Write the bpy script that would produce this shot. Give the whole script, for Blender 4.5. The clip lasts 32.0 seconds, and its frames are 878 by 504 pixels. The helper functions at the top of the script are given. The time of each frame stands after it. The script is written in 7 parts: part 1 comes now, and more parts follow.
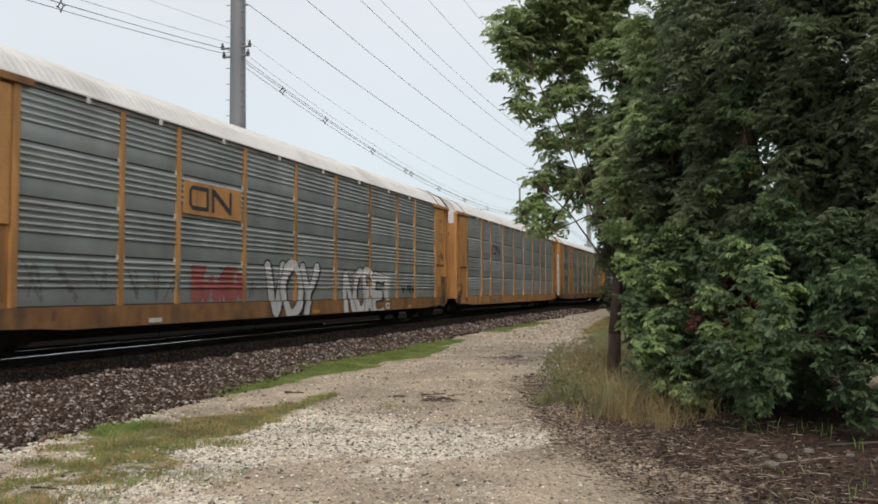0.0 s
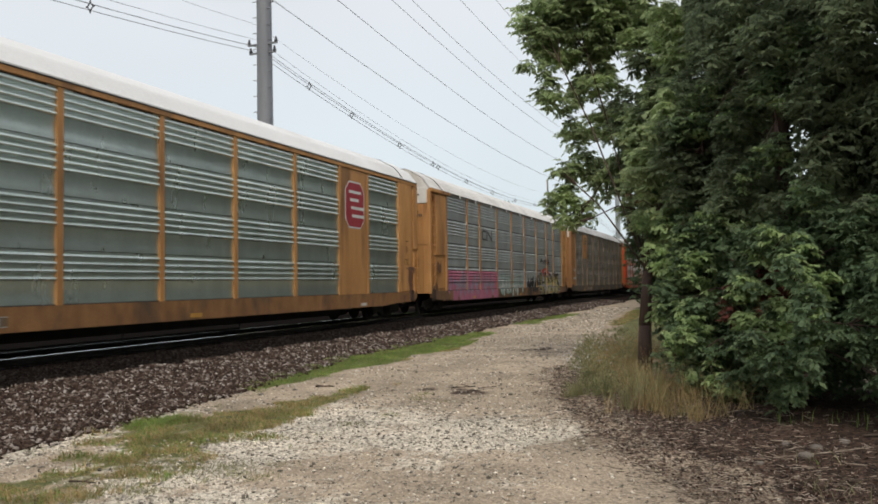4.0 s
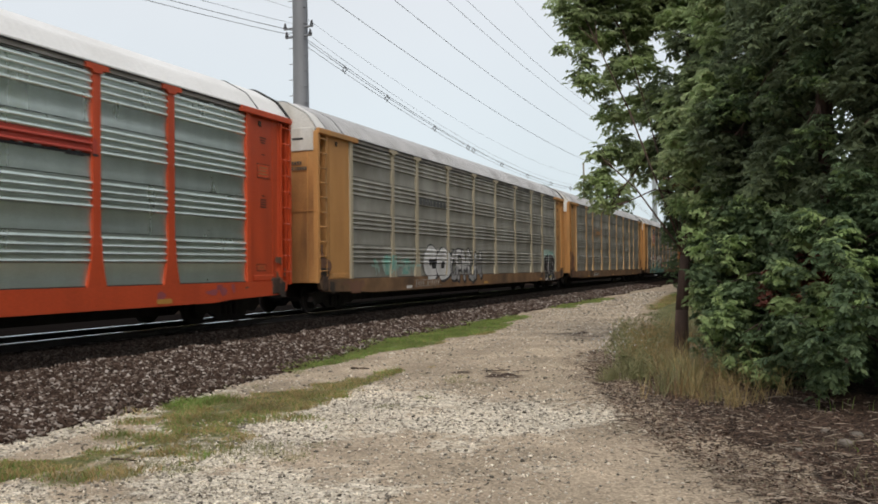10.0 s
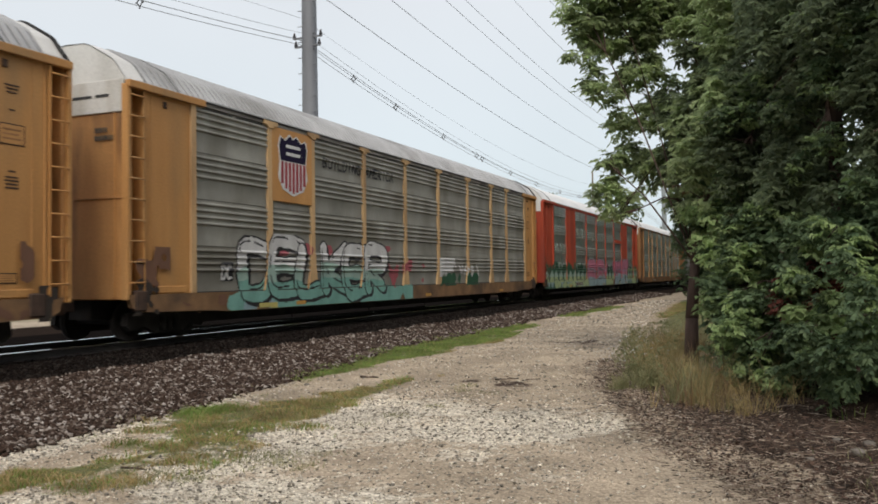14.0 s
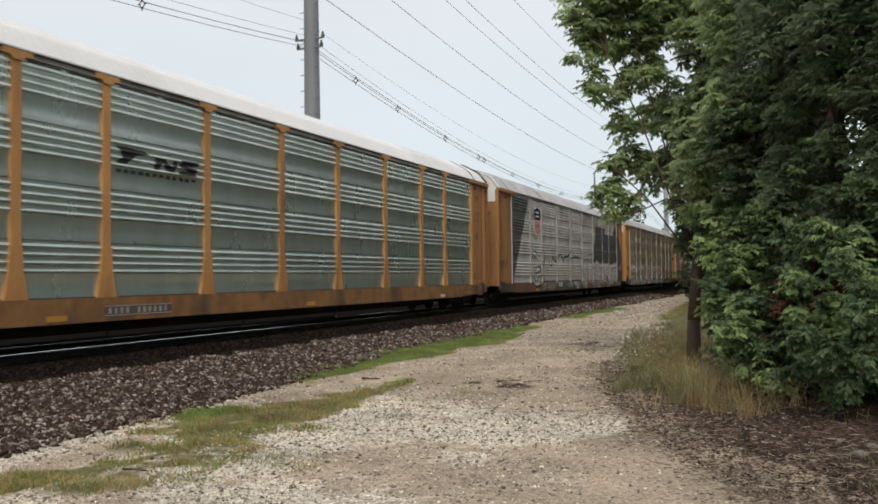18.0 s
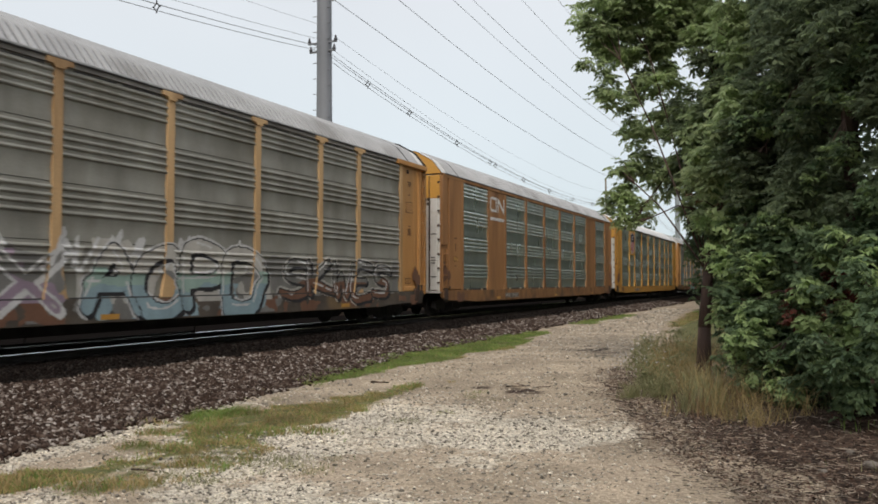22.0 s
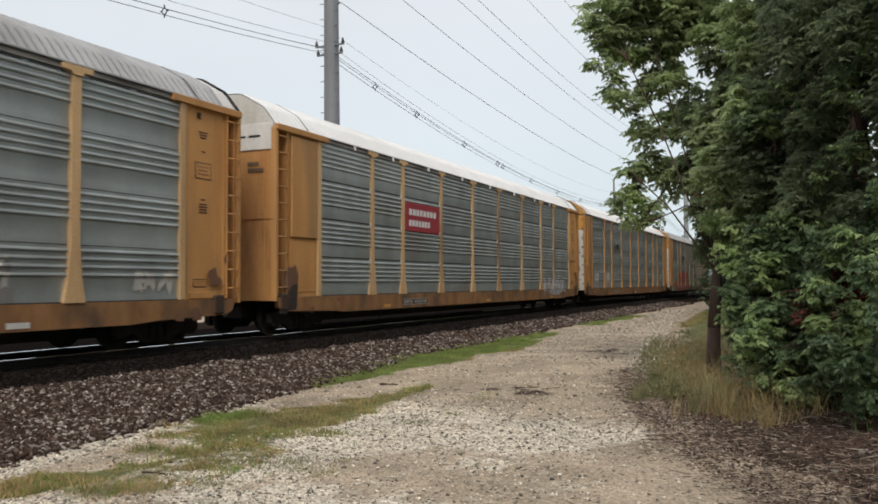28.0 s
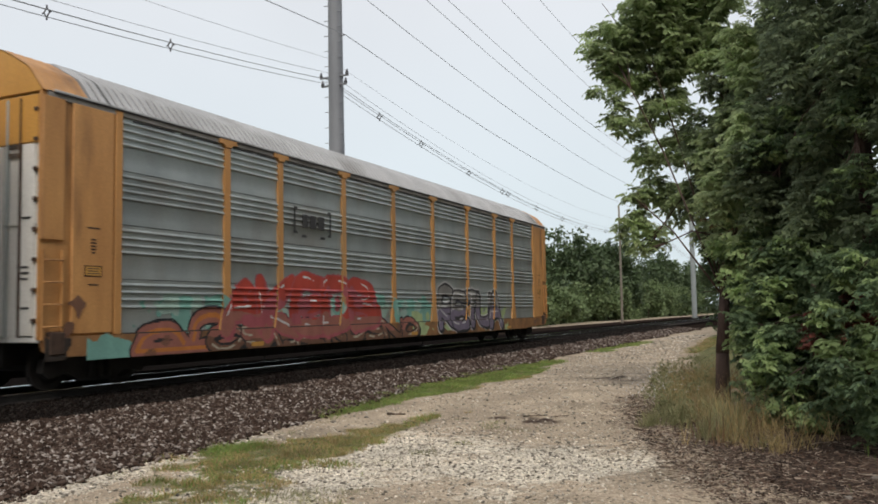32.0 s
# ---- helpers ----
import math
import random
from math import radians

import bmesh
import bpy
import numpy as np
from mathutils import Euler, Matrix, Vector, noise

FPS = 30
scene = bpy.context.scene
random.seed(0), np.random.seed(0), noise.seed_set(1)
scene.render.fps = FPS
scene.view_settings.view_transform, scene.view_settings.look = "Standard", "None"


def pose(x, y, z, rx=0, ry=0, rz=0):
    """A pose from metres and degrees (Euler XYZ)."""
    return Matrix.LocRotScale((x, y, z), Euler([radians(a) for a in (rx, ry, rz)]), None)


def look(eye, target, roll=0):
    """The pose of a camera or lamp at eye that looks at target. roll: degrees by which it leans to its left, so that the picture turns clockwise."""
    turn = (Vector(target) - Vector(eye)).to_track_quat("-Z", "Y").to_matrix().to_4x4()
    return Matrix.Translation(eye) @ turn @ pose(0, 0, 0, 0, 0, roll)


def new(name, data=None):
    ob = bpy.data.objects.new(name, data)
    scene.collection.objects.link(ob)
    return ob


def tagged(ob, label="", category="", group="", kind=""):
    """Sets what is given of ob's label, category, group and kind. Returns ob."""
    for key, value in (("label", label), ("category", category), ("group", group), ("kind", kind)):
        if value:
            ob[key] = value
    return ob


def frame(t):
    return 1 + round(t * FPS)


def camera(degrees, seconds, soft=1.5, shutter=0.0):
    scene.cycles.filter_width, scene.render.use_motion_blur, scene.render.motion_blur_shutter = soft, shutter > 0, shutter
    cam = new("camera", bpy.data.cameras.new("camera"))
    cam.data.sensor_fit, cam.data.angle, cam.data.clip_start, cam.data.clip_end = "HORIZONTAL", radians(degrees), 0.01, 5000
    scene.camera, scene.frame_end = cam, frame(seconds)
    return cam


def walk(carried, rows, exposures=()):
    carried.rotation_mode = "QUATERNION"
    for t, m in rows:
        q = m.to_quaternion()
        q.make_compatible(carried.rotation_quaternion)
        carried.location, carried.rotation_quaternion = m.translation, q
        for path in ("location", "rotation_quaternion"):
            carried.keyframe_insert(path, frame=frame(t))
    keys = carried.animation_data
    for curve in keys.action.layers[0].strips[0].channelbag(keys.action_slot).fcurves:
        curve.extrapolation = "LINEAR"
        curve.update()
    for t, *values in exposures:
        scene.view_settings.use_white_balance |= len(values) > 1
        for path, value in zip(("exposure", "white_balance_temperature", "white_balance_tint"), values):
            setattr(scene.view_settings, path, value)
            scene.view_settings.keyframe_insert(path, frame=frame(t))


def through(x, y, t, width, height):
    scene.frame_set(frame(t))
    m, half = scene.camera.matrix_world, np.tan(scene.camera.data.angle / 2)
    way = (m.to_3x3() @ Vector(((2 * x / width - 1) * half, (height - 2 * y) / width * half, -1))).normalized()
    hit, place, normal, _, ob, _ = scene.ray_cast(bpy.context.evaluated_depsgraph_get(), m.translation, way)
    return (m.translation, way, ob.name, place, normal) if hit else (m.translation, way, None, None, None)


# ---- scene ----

# ============ camera: stands beside the track, turns in the hand ============
EYE = (0.0, 0.0, 1.72)
WALK = [
    (0, 17.95, 2.61, 0.12), (0.5, 17.91, 2.84, 0.23), (1, 18.22, 2.78, 0.19), (1.5, 18.28, 2.66, 0.19), (2, 18.11, 2.76, 0.08), (2.5, 18.59, 2.55, 0.45), 
    (3, 18.93, 2.43, 0.45), (3.5, 19.27, 2.42, 0.42), (4, 19.89, 2.15, 0.77), (4.5, 20.22, 1.61, 0.87), (6.5, 20.95, 1.54, 1.17), (7, 21.37, 1.38, 1.08), 
    (7.5, 21.61, 1.31, 0.95), (8, 21.69, 1.20, 0.44), (8.5, 21.83, 1.18, 0.27), (9, 22.02, 1.16, 0.26), (9.5, 22.03, 1.08, 0.27), (10, 22.25, 1.05, 0.55), 
    (10.5, 22.73, 1.36, 0.79), (11, 22.80, 1.75, 0.76), (11.5, 22.83, 2.03, 0.79), (12, 22.89, 2.18, 0.81), (12.5, 22.95, 1.93, 0.73), (13, 22.91, 1.62, 0.66), 
    (13.5, 22.81, 1.62, 0.62), (14, 22.86, 1.63, 0.64), (14.5, 23.13, 1.63, 0.61), (16.5, 23.10, 1.78, 0.41), (17, 23.20, 1.75, 0.68), (17.5, 23.21, 1.84, 0.79), 
    (18, 22.99, 1.74, 0.61), (18.5, 22.96, 1.42, 0.78), (19, 22.70, 1.43, 0.69), (19.5, 22.68, 1.58, 0.44), (20, 23.31, 1.65, 0.21), (20.5, 23.77, 1.43, 0.07), 
    (21, 23.78, 1.57, -0.05), (21.5, 23.84, 1.90, -0.11), (22, 23.66, 2.04, -0.04), (22.5, 23.43, 2.00, 0.11), (23, 23.42, 1.53, 0.25), (23.5, 23.25, 1.52, 0.15), 
    (24, 23.22, 1.70, 0.24), (24.5, 23.24, 1.71, 0.33), (25, 23.34, 1.90, 0.28), (25.5, 23.30, 1.83, 0.15), (27.5, 23.99, 1.92, 0.40), (28, 24.23, 2.16, 0.29), 
    (28.5, 24.59, 2.37, 0.08), (29, 24.57, 2.43, 0.10), (29.5, 24.43, 2.39, 0.09), (30, 24.32, 2.38, 0.19), (30.5, 24.22, 2.67, 0.29), (31, 24.02, 3.81, 0.46), 
    (31.5, 24.17, 4.39, 0.65), (32, 24.66, 4.09, 0.96), 
]

cam = camera(55.0, 32.0, soft=1.75, shutter=0.12)
walk(cam, [(t, pose(*EYE, 90 + p, r, y)) for t, y, p, r in WALK], [(0, 0.2, 6800, 10), (32, 0.2, 6800, 10)])

# ============ world and sun: bright overcast ============
world = bpy.data.worlds.new("overcast_sky")
scene.world = world
world.use_nodes = True
wn, wl = world.node_tree.nodes, world.node_tree.links
wn.clear()
w_out = wn.new("ShaderNodeOutputWorld")
w_bg = wn.new("ShaderNodeBackground")
w_sky = wn.new("ShaderNodeTexSky")
w_sky.sky_type = "NISHITA"
w_sky.sun_disc = False
w_sky.sun_elevation = radians(45)
w_sky.sun_rotation = radians(161)
w_sky.air_density, w_sky.dust_density, w_sky.ozone_density = 1.0, 3.0, 1.0
w_scale = wn.new("ShaderNodeVectorMath")
w_scale.operation = "SCALE"
w_scale.inputs["Scale"].default_value = 0.10
w_tc = wn.new("ShaderNodeTexCoord")
w_sep = wn.new("ShaderNodeSeparateXYZ")
w_ramp = wn.new("ShaderNodeValToRGB")
w_ramp.color_ramp.elements[0].position = 0.0
w_ramp.color_ramp.elements[0].color = (0.64, 0.76, 0.84, 1)
w_ramp.color_ramp.elements[1].position = 0.42
w_ramp.color_ramp.elements[1].color = (0.74, 0.77, 0.83, 1)
w_noise = wn.new("ShaderNodeTexNoise")
w_noise.inputs["Scale"].default_value = 2.2
w_noise.inputs["Detail"].default_value = 4
w_map = wn.new("ShaderNodeMapRange")
w_map.inputs[3].default_value, w_map.inputs[4].default_value = 0.90, 1.10
w_mul = wn.new("ShaderNodeVectorMath")
w_mul.operation = "SCALE"
w_mix = wn.new("ShaderNodeMix")
w_mix.data_type = "RGBA"
w_mix.inputs[0].default_value = 0.88
wl.new(w_tc.outputs["Generated"], w_sep.inputs[0])
wl.new(w_sep.outputs["Z"], w_ramp.inputs[0])
wl.new(w_tc.outputs["Generated"], w_noise.inputs["Vector"])
wl.new(w_noise.outputs["Fac"], w_map.inputs[0])
wl.new(w_ramp.outputs["Color"], w_mul.inputs[0])
wl.new(w_map.outputs[0], w_mul.inputs["Scale"])
wl.new(w_sky.outputs["Color"], w_scale.inputs[0])
wl.new(w_scale.outputs[0], w_mix.inputs[6])
wl.new(w_mul.outputs[0], w_mix.inputs[7])
wl.new(w_mix.outputs[2], w_bg.inputs["Color"])
w_bg.inputs["Strength"].default_value = 1.0
wl.new(w_bg.outputs[0], w_out.inputs[0])

sun = new("sun", bpy.data.lights.new("sun", "SUN"))
sun.data.energy = 1.5
sun.data.angle = radians(25)
sun.data.color = (1.0, 0.96, 0.90)
sun.matrix_world = look((7, -20, 21), (0, 0, 0))



# ============ materials ============
def mat(name, col, col2=None, scale=6.0, rough=0.8, metal=0.0, bump=0.0, fine=60.0, streak=0.0, dirt=None, spread=0.0,
        island=0.0, spec=0.4, detail=6.0):
    """A surface with two scales of variation; streak draws it out downwards; spread and island vary it piece by piece."""
    m = bpy.data.materials.new(name)
    m.use_nodes = True
    nt = m.node_tree
    n, l = nt.nodes, nt.links
    b = n["Principled BSDF"]
    b.inputs["Roughness"].default_value = rough
    b.inputs["Metallic"].default_value = metal
    b.inputs["Specular IOR Level"].default_value = spec
    tc = n.new("ShaderNodeTexCoord")
    mp = n.new("ShaderNodeMapping")
    l.new(tc.outputs["Object"], mp.inputs[0])
    info = n.new("ShaderNodeObjectInfo")
    off = n.new("ShaderNodeVectorMath")
    off.operation = "SCALE"
    off.inputs[0].default_value = (37.0, 61.0, 23.0)
    l.new(info.outputs["Random"], off.inputs["Scale"])
    l.new(off.outputs[0], mp.inputs[1])
    if streak:
        mp.inputs[3].default_value = (1, 1, 1.0 / streak)
    big = n.new("ShaderNodeTexNoise")
    big.inputs["Scale"].default_value = scale
    big.inputs["Detail"].default_value = detail
    l.new(mp.outputs[0], big.inputs["Vector"])
    small = n.new("ShaderNodeTexNoise")
    small.inputs["Scale"].default_value = fine
    small.inputs["Detail"].default_value = 3
    l.new(tc.outputs["Object"], small.inputs["Vector"])
    ramp = n.new("ShaderNodeMapRange")
    ramp.inputs[1].default_value, ramp.inputs[2].default_value = 0.32, 0.68
    l.new(big.outputs["Fac"], ramp.inputs[0])
    mix = n.new("ShaderNodeMix")
    mix.data_type = "RGBA"
    mix.inputs[6].default_value = (*col, 1)
    mix.inputs[7].default_value = (*(col2 or tuple(c * 0.7 for c in col)), 1)
    l.new(ramp.outputs[0], mix.inputs[0])
    cur = mix.outputs[2]
    if dirt:
        dn = n.new("ShaderNodeTexNoise")
        dn.inputs["Scale"].default_value = scale * 0.45
        dn.inputs["Detail"].default_value = 9
        l.new(mp.outputs[0], dn.inputs["Vector"])
        dr = n.new("ShaderNodeMapRange")
        dr.inputs[1].default_value, dr.inputs[2].default_value = 0.52, 0.70
        l.new(dn.outputs["Fac"], dr.inputs[0])
        dm = n.new("ShaderNodeMix")
        dm.data_type = "RGBA"
        dm.inputs[7].default_value = (*dirt, 1)
        l.new(dr.outputs[0], dm.inputs[0])
        l.new(cur, dm.inputs[6])
        cur = dm.outputs[2]
    sm = n.new("ShaderNodeMapRange")
    sm.inputs[3].default_value, sm.inputs[4].default_value = 0.78, 1.22
    l.new(small.outputs["Fac"], sm.inputs[0])
    val = sm.outputs[0]
    for amount, source in ((spread, info.outputs["Random"]), (island, None)):
        if amount:
            if source is None:
                source = n.new("ShaderNodeNewGeometry").outputs["Random Per Island"]
            r = n.new("ShaderNodeMapRange")
            r.inputs[3].default_value, r.inputs[4].default_value = 1 - amount, 1 + amount
            l.new(source, r.inputs[0])
            x = n.new("ShaderNodeMath")
            x.operation = "MULTIPLY"
            l.new(val, x.inputs[0])
            l.new(r.outputs[0], x.inputs[1])
            val = x.outputs[0]
    sc = n.new("ShaderNodeVectorMath")
    sc.operation = "SCALE"
    l.new(cur, sc.inputs[0])
    l.new(val, sc.inputs["Scale"])
    l.new(sc.outputs[0], b.inputs["Base Color"])
    rr = n.new("ShaderNodeMapRange")
    rr.inputs[3].default_value, rr.inputs[4].default_value = max(0.05, rough - 0.1), min(1, rough + 0.1)
    l.new(big.outputs["Fac"], rr.inputs[0])
    l.new(rr.outputs[0], b.inputs["Roughness"])
    if bump:
        bp = n.new("ShaderNodeBump")
        bp.inputs["Strength"].default_value = bump
        bp.inputs["Distance"].default_value = 0.01
        l.new(small.outputs["Fac"], bp.inputs["Height"])
        l.new(bp.outputs[0], b.inputs["Normal"])
    return m


def leaf_mat(name, col, col2, through=0.35):
    """Leaves: diffuse and a little light through them, each leaf its own tone."""
    m = bpy.data.materials.new(name)
    m.use_nodes = True
    nt = m.node_tree
    n, l = nt.nodes, nt.links
    b = n["Principled BSDF"]
    b.inputs["Roughness"].default_value = 0.55
    b.inputs["Specular IOR Level"].default_value = 0.3
    geo = n.new("ShaderNodeNewGeometry")
    mix = n.new("ShaderNodeMix")
    mix.data_type = "RGBA"
    mix.inputs[6].default_value = (*col, 1)
    mix.inputs[7].default_value = (*col2, 1)
    l.new(geo.outputs["Random Per Island"], mix.inputs[0])
    tc = n.new("ShaderNodeTexCoord")
    ns = n.new("ShaderNodeTexNoise")
    ns.inputs["Scale"].default_value = 1.4
    l.new(tc.outputs["Object"], ns.inputs["Vector"])
    mr = n.new("ShaderNodeMapRange")
    mr.inputs[1].default_value, mr.inputs[2].default_value = 0.3, 0.7
    mr.inputs[3].default_value, mr.inputs[4].default_value = 0.65, 1.35
    l.new(ns.outputs["Fac"], mr.inputs[0])
    sc = n.new("ShaderNodeVectorMath")
    sc.operation = "SCALE"
    l.new(mix.outputs[2], sc.inputs[0])
    l.new(mr.outputs[0], sc.inputs["Scale"])
    l.new(sc.outputs[0], b.inputs["Base Color"])
    tr = n.new("ShaderNodeBsdfTranslucent")
    l.new(sc.outputs[0], tr.inputs["Color"])
    ms = n.new("ShaderNodeMixShader")
    ms.inputs[0].default_value = through
    l.new(b.outputs[0], ms.inputs[1])
    l.new(tr.outputs[0], ms.inputs[2])
    l.new(ms.outputs[0], n["Material Output"].inputs[0])
    return m


def stone_mat(name, k):
    """Crushed rock: mostly dark brown, some grey, a few pale pieces."""
    m = mat(name, (0.1, 0.1, 0.1), None, 9, 0.9, bump=0.3, fine=30, spec=0.1)
    n, l = m.node_tree.nodes, m.node_tree.links
    ramp = n.new("ShaderNodeValToRGB")
    e = ramp.color_ramp.elements
    e[0].position, e[0].color = 0.0, (0.034 * k, 0.023 * k, 0.018 * k, 1)
    e[1].position, e[1].color = 1.0, (0.66 * k * k, 0.60 * k * k, 0.55 * k * k, 1)
    for p, c in ((0.45, (0.062, 0.038, 0.028, 1)), (0.72, (0.125, 0.088, 0.070, 1)), (0.88, (0.27, 0.225, 0.195, 1))):
        el = e.new(p)
        el.color = tuple(v * k for v in c[:3]) + (1,)
    geo = n.new("ShaderNodeNewGeometry")
    l.new(geo.outputs["Random Per Island"], ramp.inputs[0])
    l.new(ramp.outputs[0], n["Principled BSDF"].inputs["Base Color"])
    return m


GALV_BRIGHT = mat("galvanised_bright", (0.645, 0.725, 0.695), (0.51, 0.585, 0.56), 1.6, 0.30, 0.84, fine=40, streak=3, spread=0.06)
GALV_GREY = mat("galvanised_dull", (0.43, 0.47, 0.465), (0.315, 0.35, 0.35), 1.1, 0.46, 0.6, fine=45, streak=2, dirt=(0.32, 0.32, 0.30), spread=0.07)
GALV_SILVER = mat("galvanised_silver", (0.52, 0.565, 0.57), (0.40, 0.44, 0.45), 1.1, 0.44, 0.55, fine=45, streak=2, dirt=(0.36, 0.37, 0.36), spread=0.07)
GALV_BROWN = mat("galvanised_sooty", (0.335, 0.33, 0.295), (0.225, 0.22, 0.195), 1.2, 0.62, 0.25, fine=45, streak=2, dirt=(0.19, 0.18, 0.15), spread=0.06)
GALV_SOOTY = mat("galvanised_blackened", (0.28, 0.26, 0.225), (0.18, 0.165, 0.14), 1.2, 0.6, 0.25, fine=45, streak=3, dirt=(0.12, 0.105, 0.085), spread=0.06)
GALV_PALE = mat("galvanised_pale", (0.56, 0.56, 0.54), (0.44, 0.44, 0.425), 1.2, 0.6, 0.2, fine=45, streak=2, dirt=(0.30, 0.295, 0.28), spread=0.06)
PINK_GREY = mat("primer_pink_grey", (0.50, 0.43, 0.40), (0.40, 0.35, 0.33), 1.2, 0.6, 0, fine=30, streak=4)
CHORD_DULL = mat("chord_dull_grey", (0.31, 0.295, 0.275), (0.21, 0.20, 0.185), 1.5, 0.7, 0.1, fine=30, dirt=(0.12, 0.11, 0.10))
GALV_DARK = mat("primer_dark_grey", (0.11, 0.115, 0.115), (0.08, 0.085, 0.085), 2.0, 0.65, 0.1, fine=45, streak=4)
YELLOW = mat("yellow_paint_aged", (0.55, 0.285, 0.105), (0.43, 0.210, 0.075), 2.8, 0.55, 0, fine=25, streak=4, dirt=(0.20, 0.10, 0.045), spread=0.08, detail=9)
YELLOW_CLEAN = mat("yellow_paint_fresh", (0.57, 0.30, 0.065), (0.48, 0.245, 0.055), 1.4, 0.5, 0, fine=25, streak=5, spread=0.05)
BROWN_YELLOW = mat("yellow_paint_browned", (0.37, 0.185, 0.075), (0.285, 0.14, 0.058), 1.8, 0.6, 0, fine=25, streak=5, dirt=(0.18, 0.085, 0.035), spread=0.06)
ORANGE = mat("orange_red_paint", (0.60, 0.082, 0.026), (0.50, 0.068, 0.022), 1.8, 0.45, 0, fine=25, streak=5, dirt=(0.42, 0.06, 0.02), spread=0.04)
RED = mat("red_paint_faded", (0.46, 0.07, 0.03), (0.36, 0.055, 0.025), 2.0, 0.55, 0, fine=25, streak=5, dirt=(0.26, 0.05, 0.03))
SILL_DIRTY = mat("sill_grimy", (0.26, 0.145, 0.07), (0.15, 0.085, 0.045), 1.5, 0.7, 0, fine=25, dirt=(0.075, 0.05, 0.035))
SILL_BROWN = mat("sill_paint_browned", (0.32, 0.160, 0.064), (0.20, 0.100, 0.044), 2.6, 0.65, 0, fine=25, dirt=(0.10, 0.065, 0.042), streak=1.6, detail=9)
PALE_YELLOW = mat("yellow_paint_chalked", (0.56, 0.288, 0.100), (0.45, 0.220, 0.074), 1.6, 0.6, 0, fine=25, streak=4, dirt=(0.34, 0.20, 0.09), spread=0.06)
POST_PALE = mat("post_paint_pale", (0.46, 0.40, 0.29), (0.36, 0.315, 0.235), 1.8, 0.6, 0.1, fine=25, streak=4)
POST_SOOTY = mat("post_paint_sooty", (0.25, 0.155, 0.08), (0.15, 0.10, 0.06), 1.8, 0.65, 0, fine=25, streak=4)
SILL_DARK = mat("sill_blackened", (0.12, 0.095, 0.075), (0.07, 0.06, 0.05), 1.5, 0.7, 0, fine=25, dirt=(0.22, 0.14, 0.07))
TAN = mat("tan_paint_faded", (0.60, 0.395, 0.205), (0.49, 0.315, 0.16), 2.0, 0.6, 0, fine=25, streak=5, dirt=(0.26, 0.15, 0.07), spread=0.06)
ROOF_WHITE = mat("roof_white", (0.76, 0.76, 0.75), (0.70, 0.70, 0.69), 0.6, 0.5, 0, fine=30, dirt=(0.62, 0.61, 0.59))
ROOF_GREY = mat("roof_galvanised", (0.45, 0.45, 0.455), (0.37, 0.37, 0.375), 1.2, 0.55, 0.15, fine=30, dirt=(0.27, 0.265, 0.26))
# darker grey for the groove floors of the grey roofs
ROOF_GROOVE = mat("roof_groove_grey", (0.235, 0.235, 0.24), (0.17, 0.17, 0.172), 1.6, 0.8, 0, fine=30, dirt=(0.13, 0.125, 0.12))
ROOF_CREAM = mat("roof_pale", (0.68, 0.67, 0.645), (0.58, 0.57, 0.55), 1.2, 0.55, 0, fine=30, dirt=(0.50, 0.485, 0.46))
WHITE = mat("white_panel_paint", (0.70, 0.69, 0.66), (0.58, 0.57, 0.54), 1.5, 0.55, 0, fine=25, streak=5, dirt=(0.40, 0.36, 0.30))
SOOT = mat("underframe_soot", (0.045, 0.040, 0.038), (0.028, 0.025, 0.024), 3.0, 0.85, 0.1, bump=0.3)
RUBBER = mat("black_rubber", (0.02, 0.02, 0.02), None, 4, 0.7)
STEEL_WORN = mat("rail_head_steel", (0.94, 0.94, 0.94), (0.88, 0.88, 0.88), 4, 0.12, 1.0)
RUST = mat("rail_rust", (0.085, 0.05, 0.035), (0.05, 0.032, 0.024), 5, 0.85, 0.1, bump=0.4)
FIGURES = mat("worn_white_figures", (0.48, 0.46, 0.43), (0.32, 0.30, 0.28), 6, 0.7)
PAINT_BLACK = mat("marking_and_shadow_black", (0.025, 0.025, 0.028), (0.05, 0.05, 0.05), 4, 0.7)
PAINT_WHITE = mat("marking_white", (0.72, 0.72, 0.71), (0.58, 0.58, 0.58), 3, 0.65)
PAINT_RED = mat("marking_red", (0.34, 0.035, 0.05), (0.28, 0.03, 0.04), 3, 0.6)
PAINT_BLUE = mat("marking_blue", (0.020, 0.016, 0.042), (0.015, 0.012, 0.032), 3, 0.85, spec=0.1)
TIE_WOOD = mat("creosoted_wood", (0.06, 0.048, 0.04), (0.035, 0.03, 0.026), 6, 0.9, bump=0.5, spread=0.25)
STONE = stone_mat("ballast_stone", 0.86)
STONE_BLACK = stone_mat("ballast_stone_black", 0.12)
POLE_STEEL = mat("weathered_pole_steel", (0.235, 0.24, 0.255), (0.19, 0.195, 0.21), 1.4, 0.6, 0.2, streak=5, fine=25)
POLE_FAR = mat("pale_pole_paint", (0.30, 0.325, 0.325), (0.25, 0.275, 0.275), 1.4, 0.6, streak=5)
WOOD_POLE = mat("grey_wood_pole", (0.24, 0.21, 0.17), (0.17, 0.15, 0.12), 2, 0.85, streak=6)
WIRE = mat("wire_aluminium", (0.33, 0.34, 0.36), (0.27, 0.28, 0.30), 2, 0.55, 0.3)
PORCELAIN = mat("grey_insulator", (0.10, 0.10, 0.11), None, 3, 0.35)
BARK = mat("bark_brown", (0.105, 0.064, 0.050), (0.055, 0.037, 0.030), 7, 0.95, bump=0.8, streak=4)
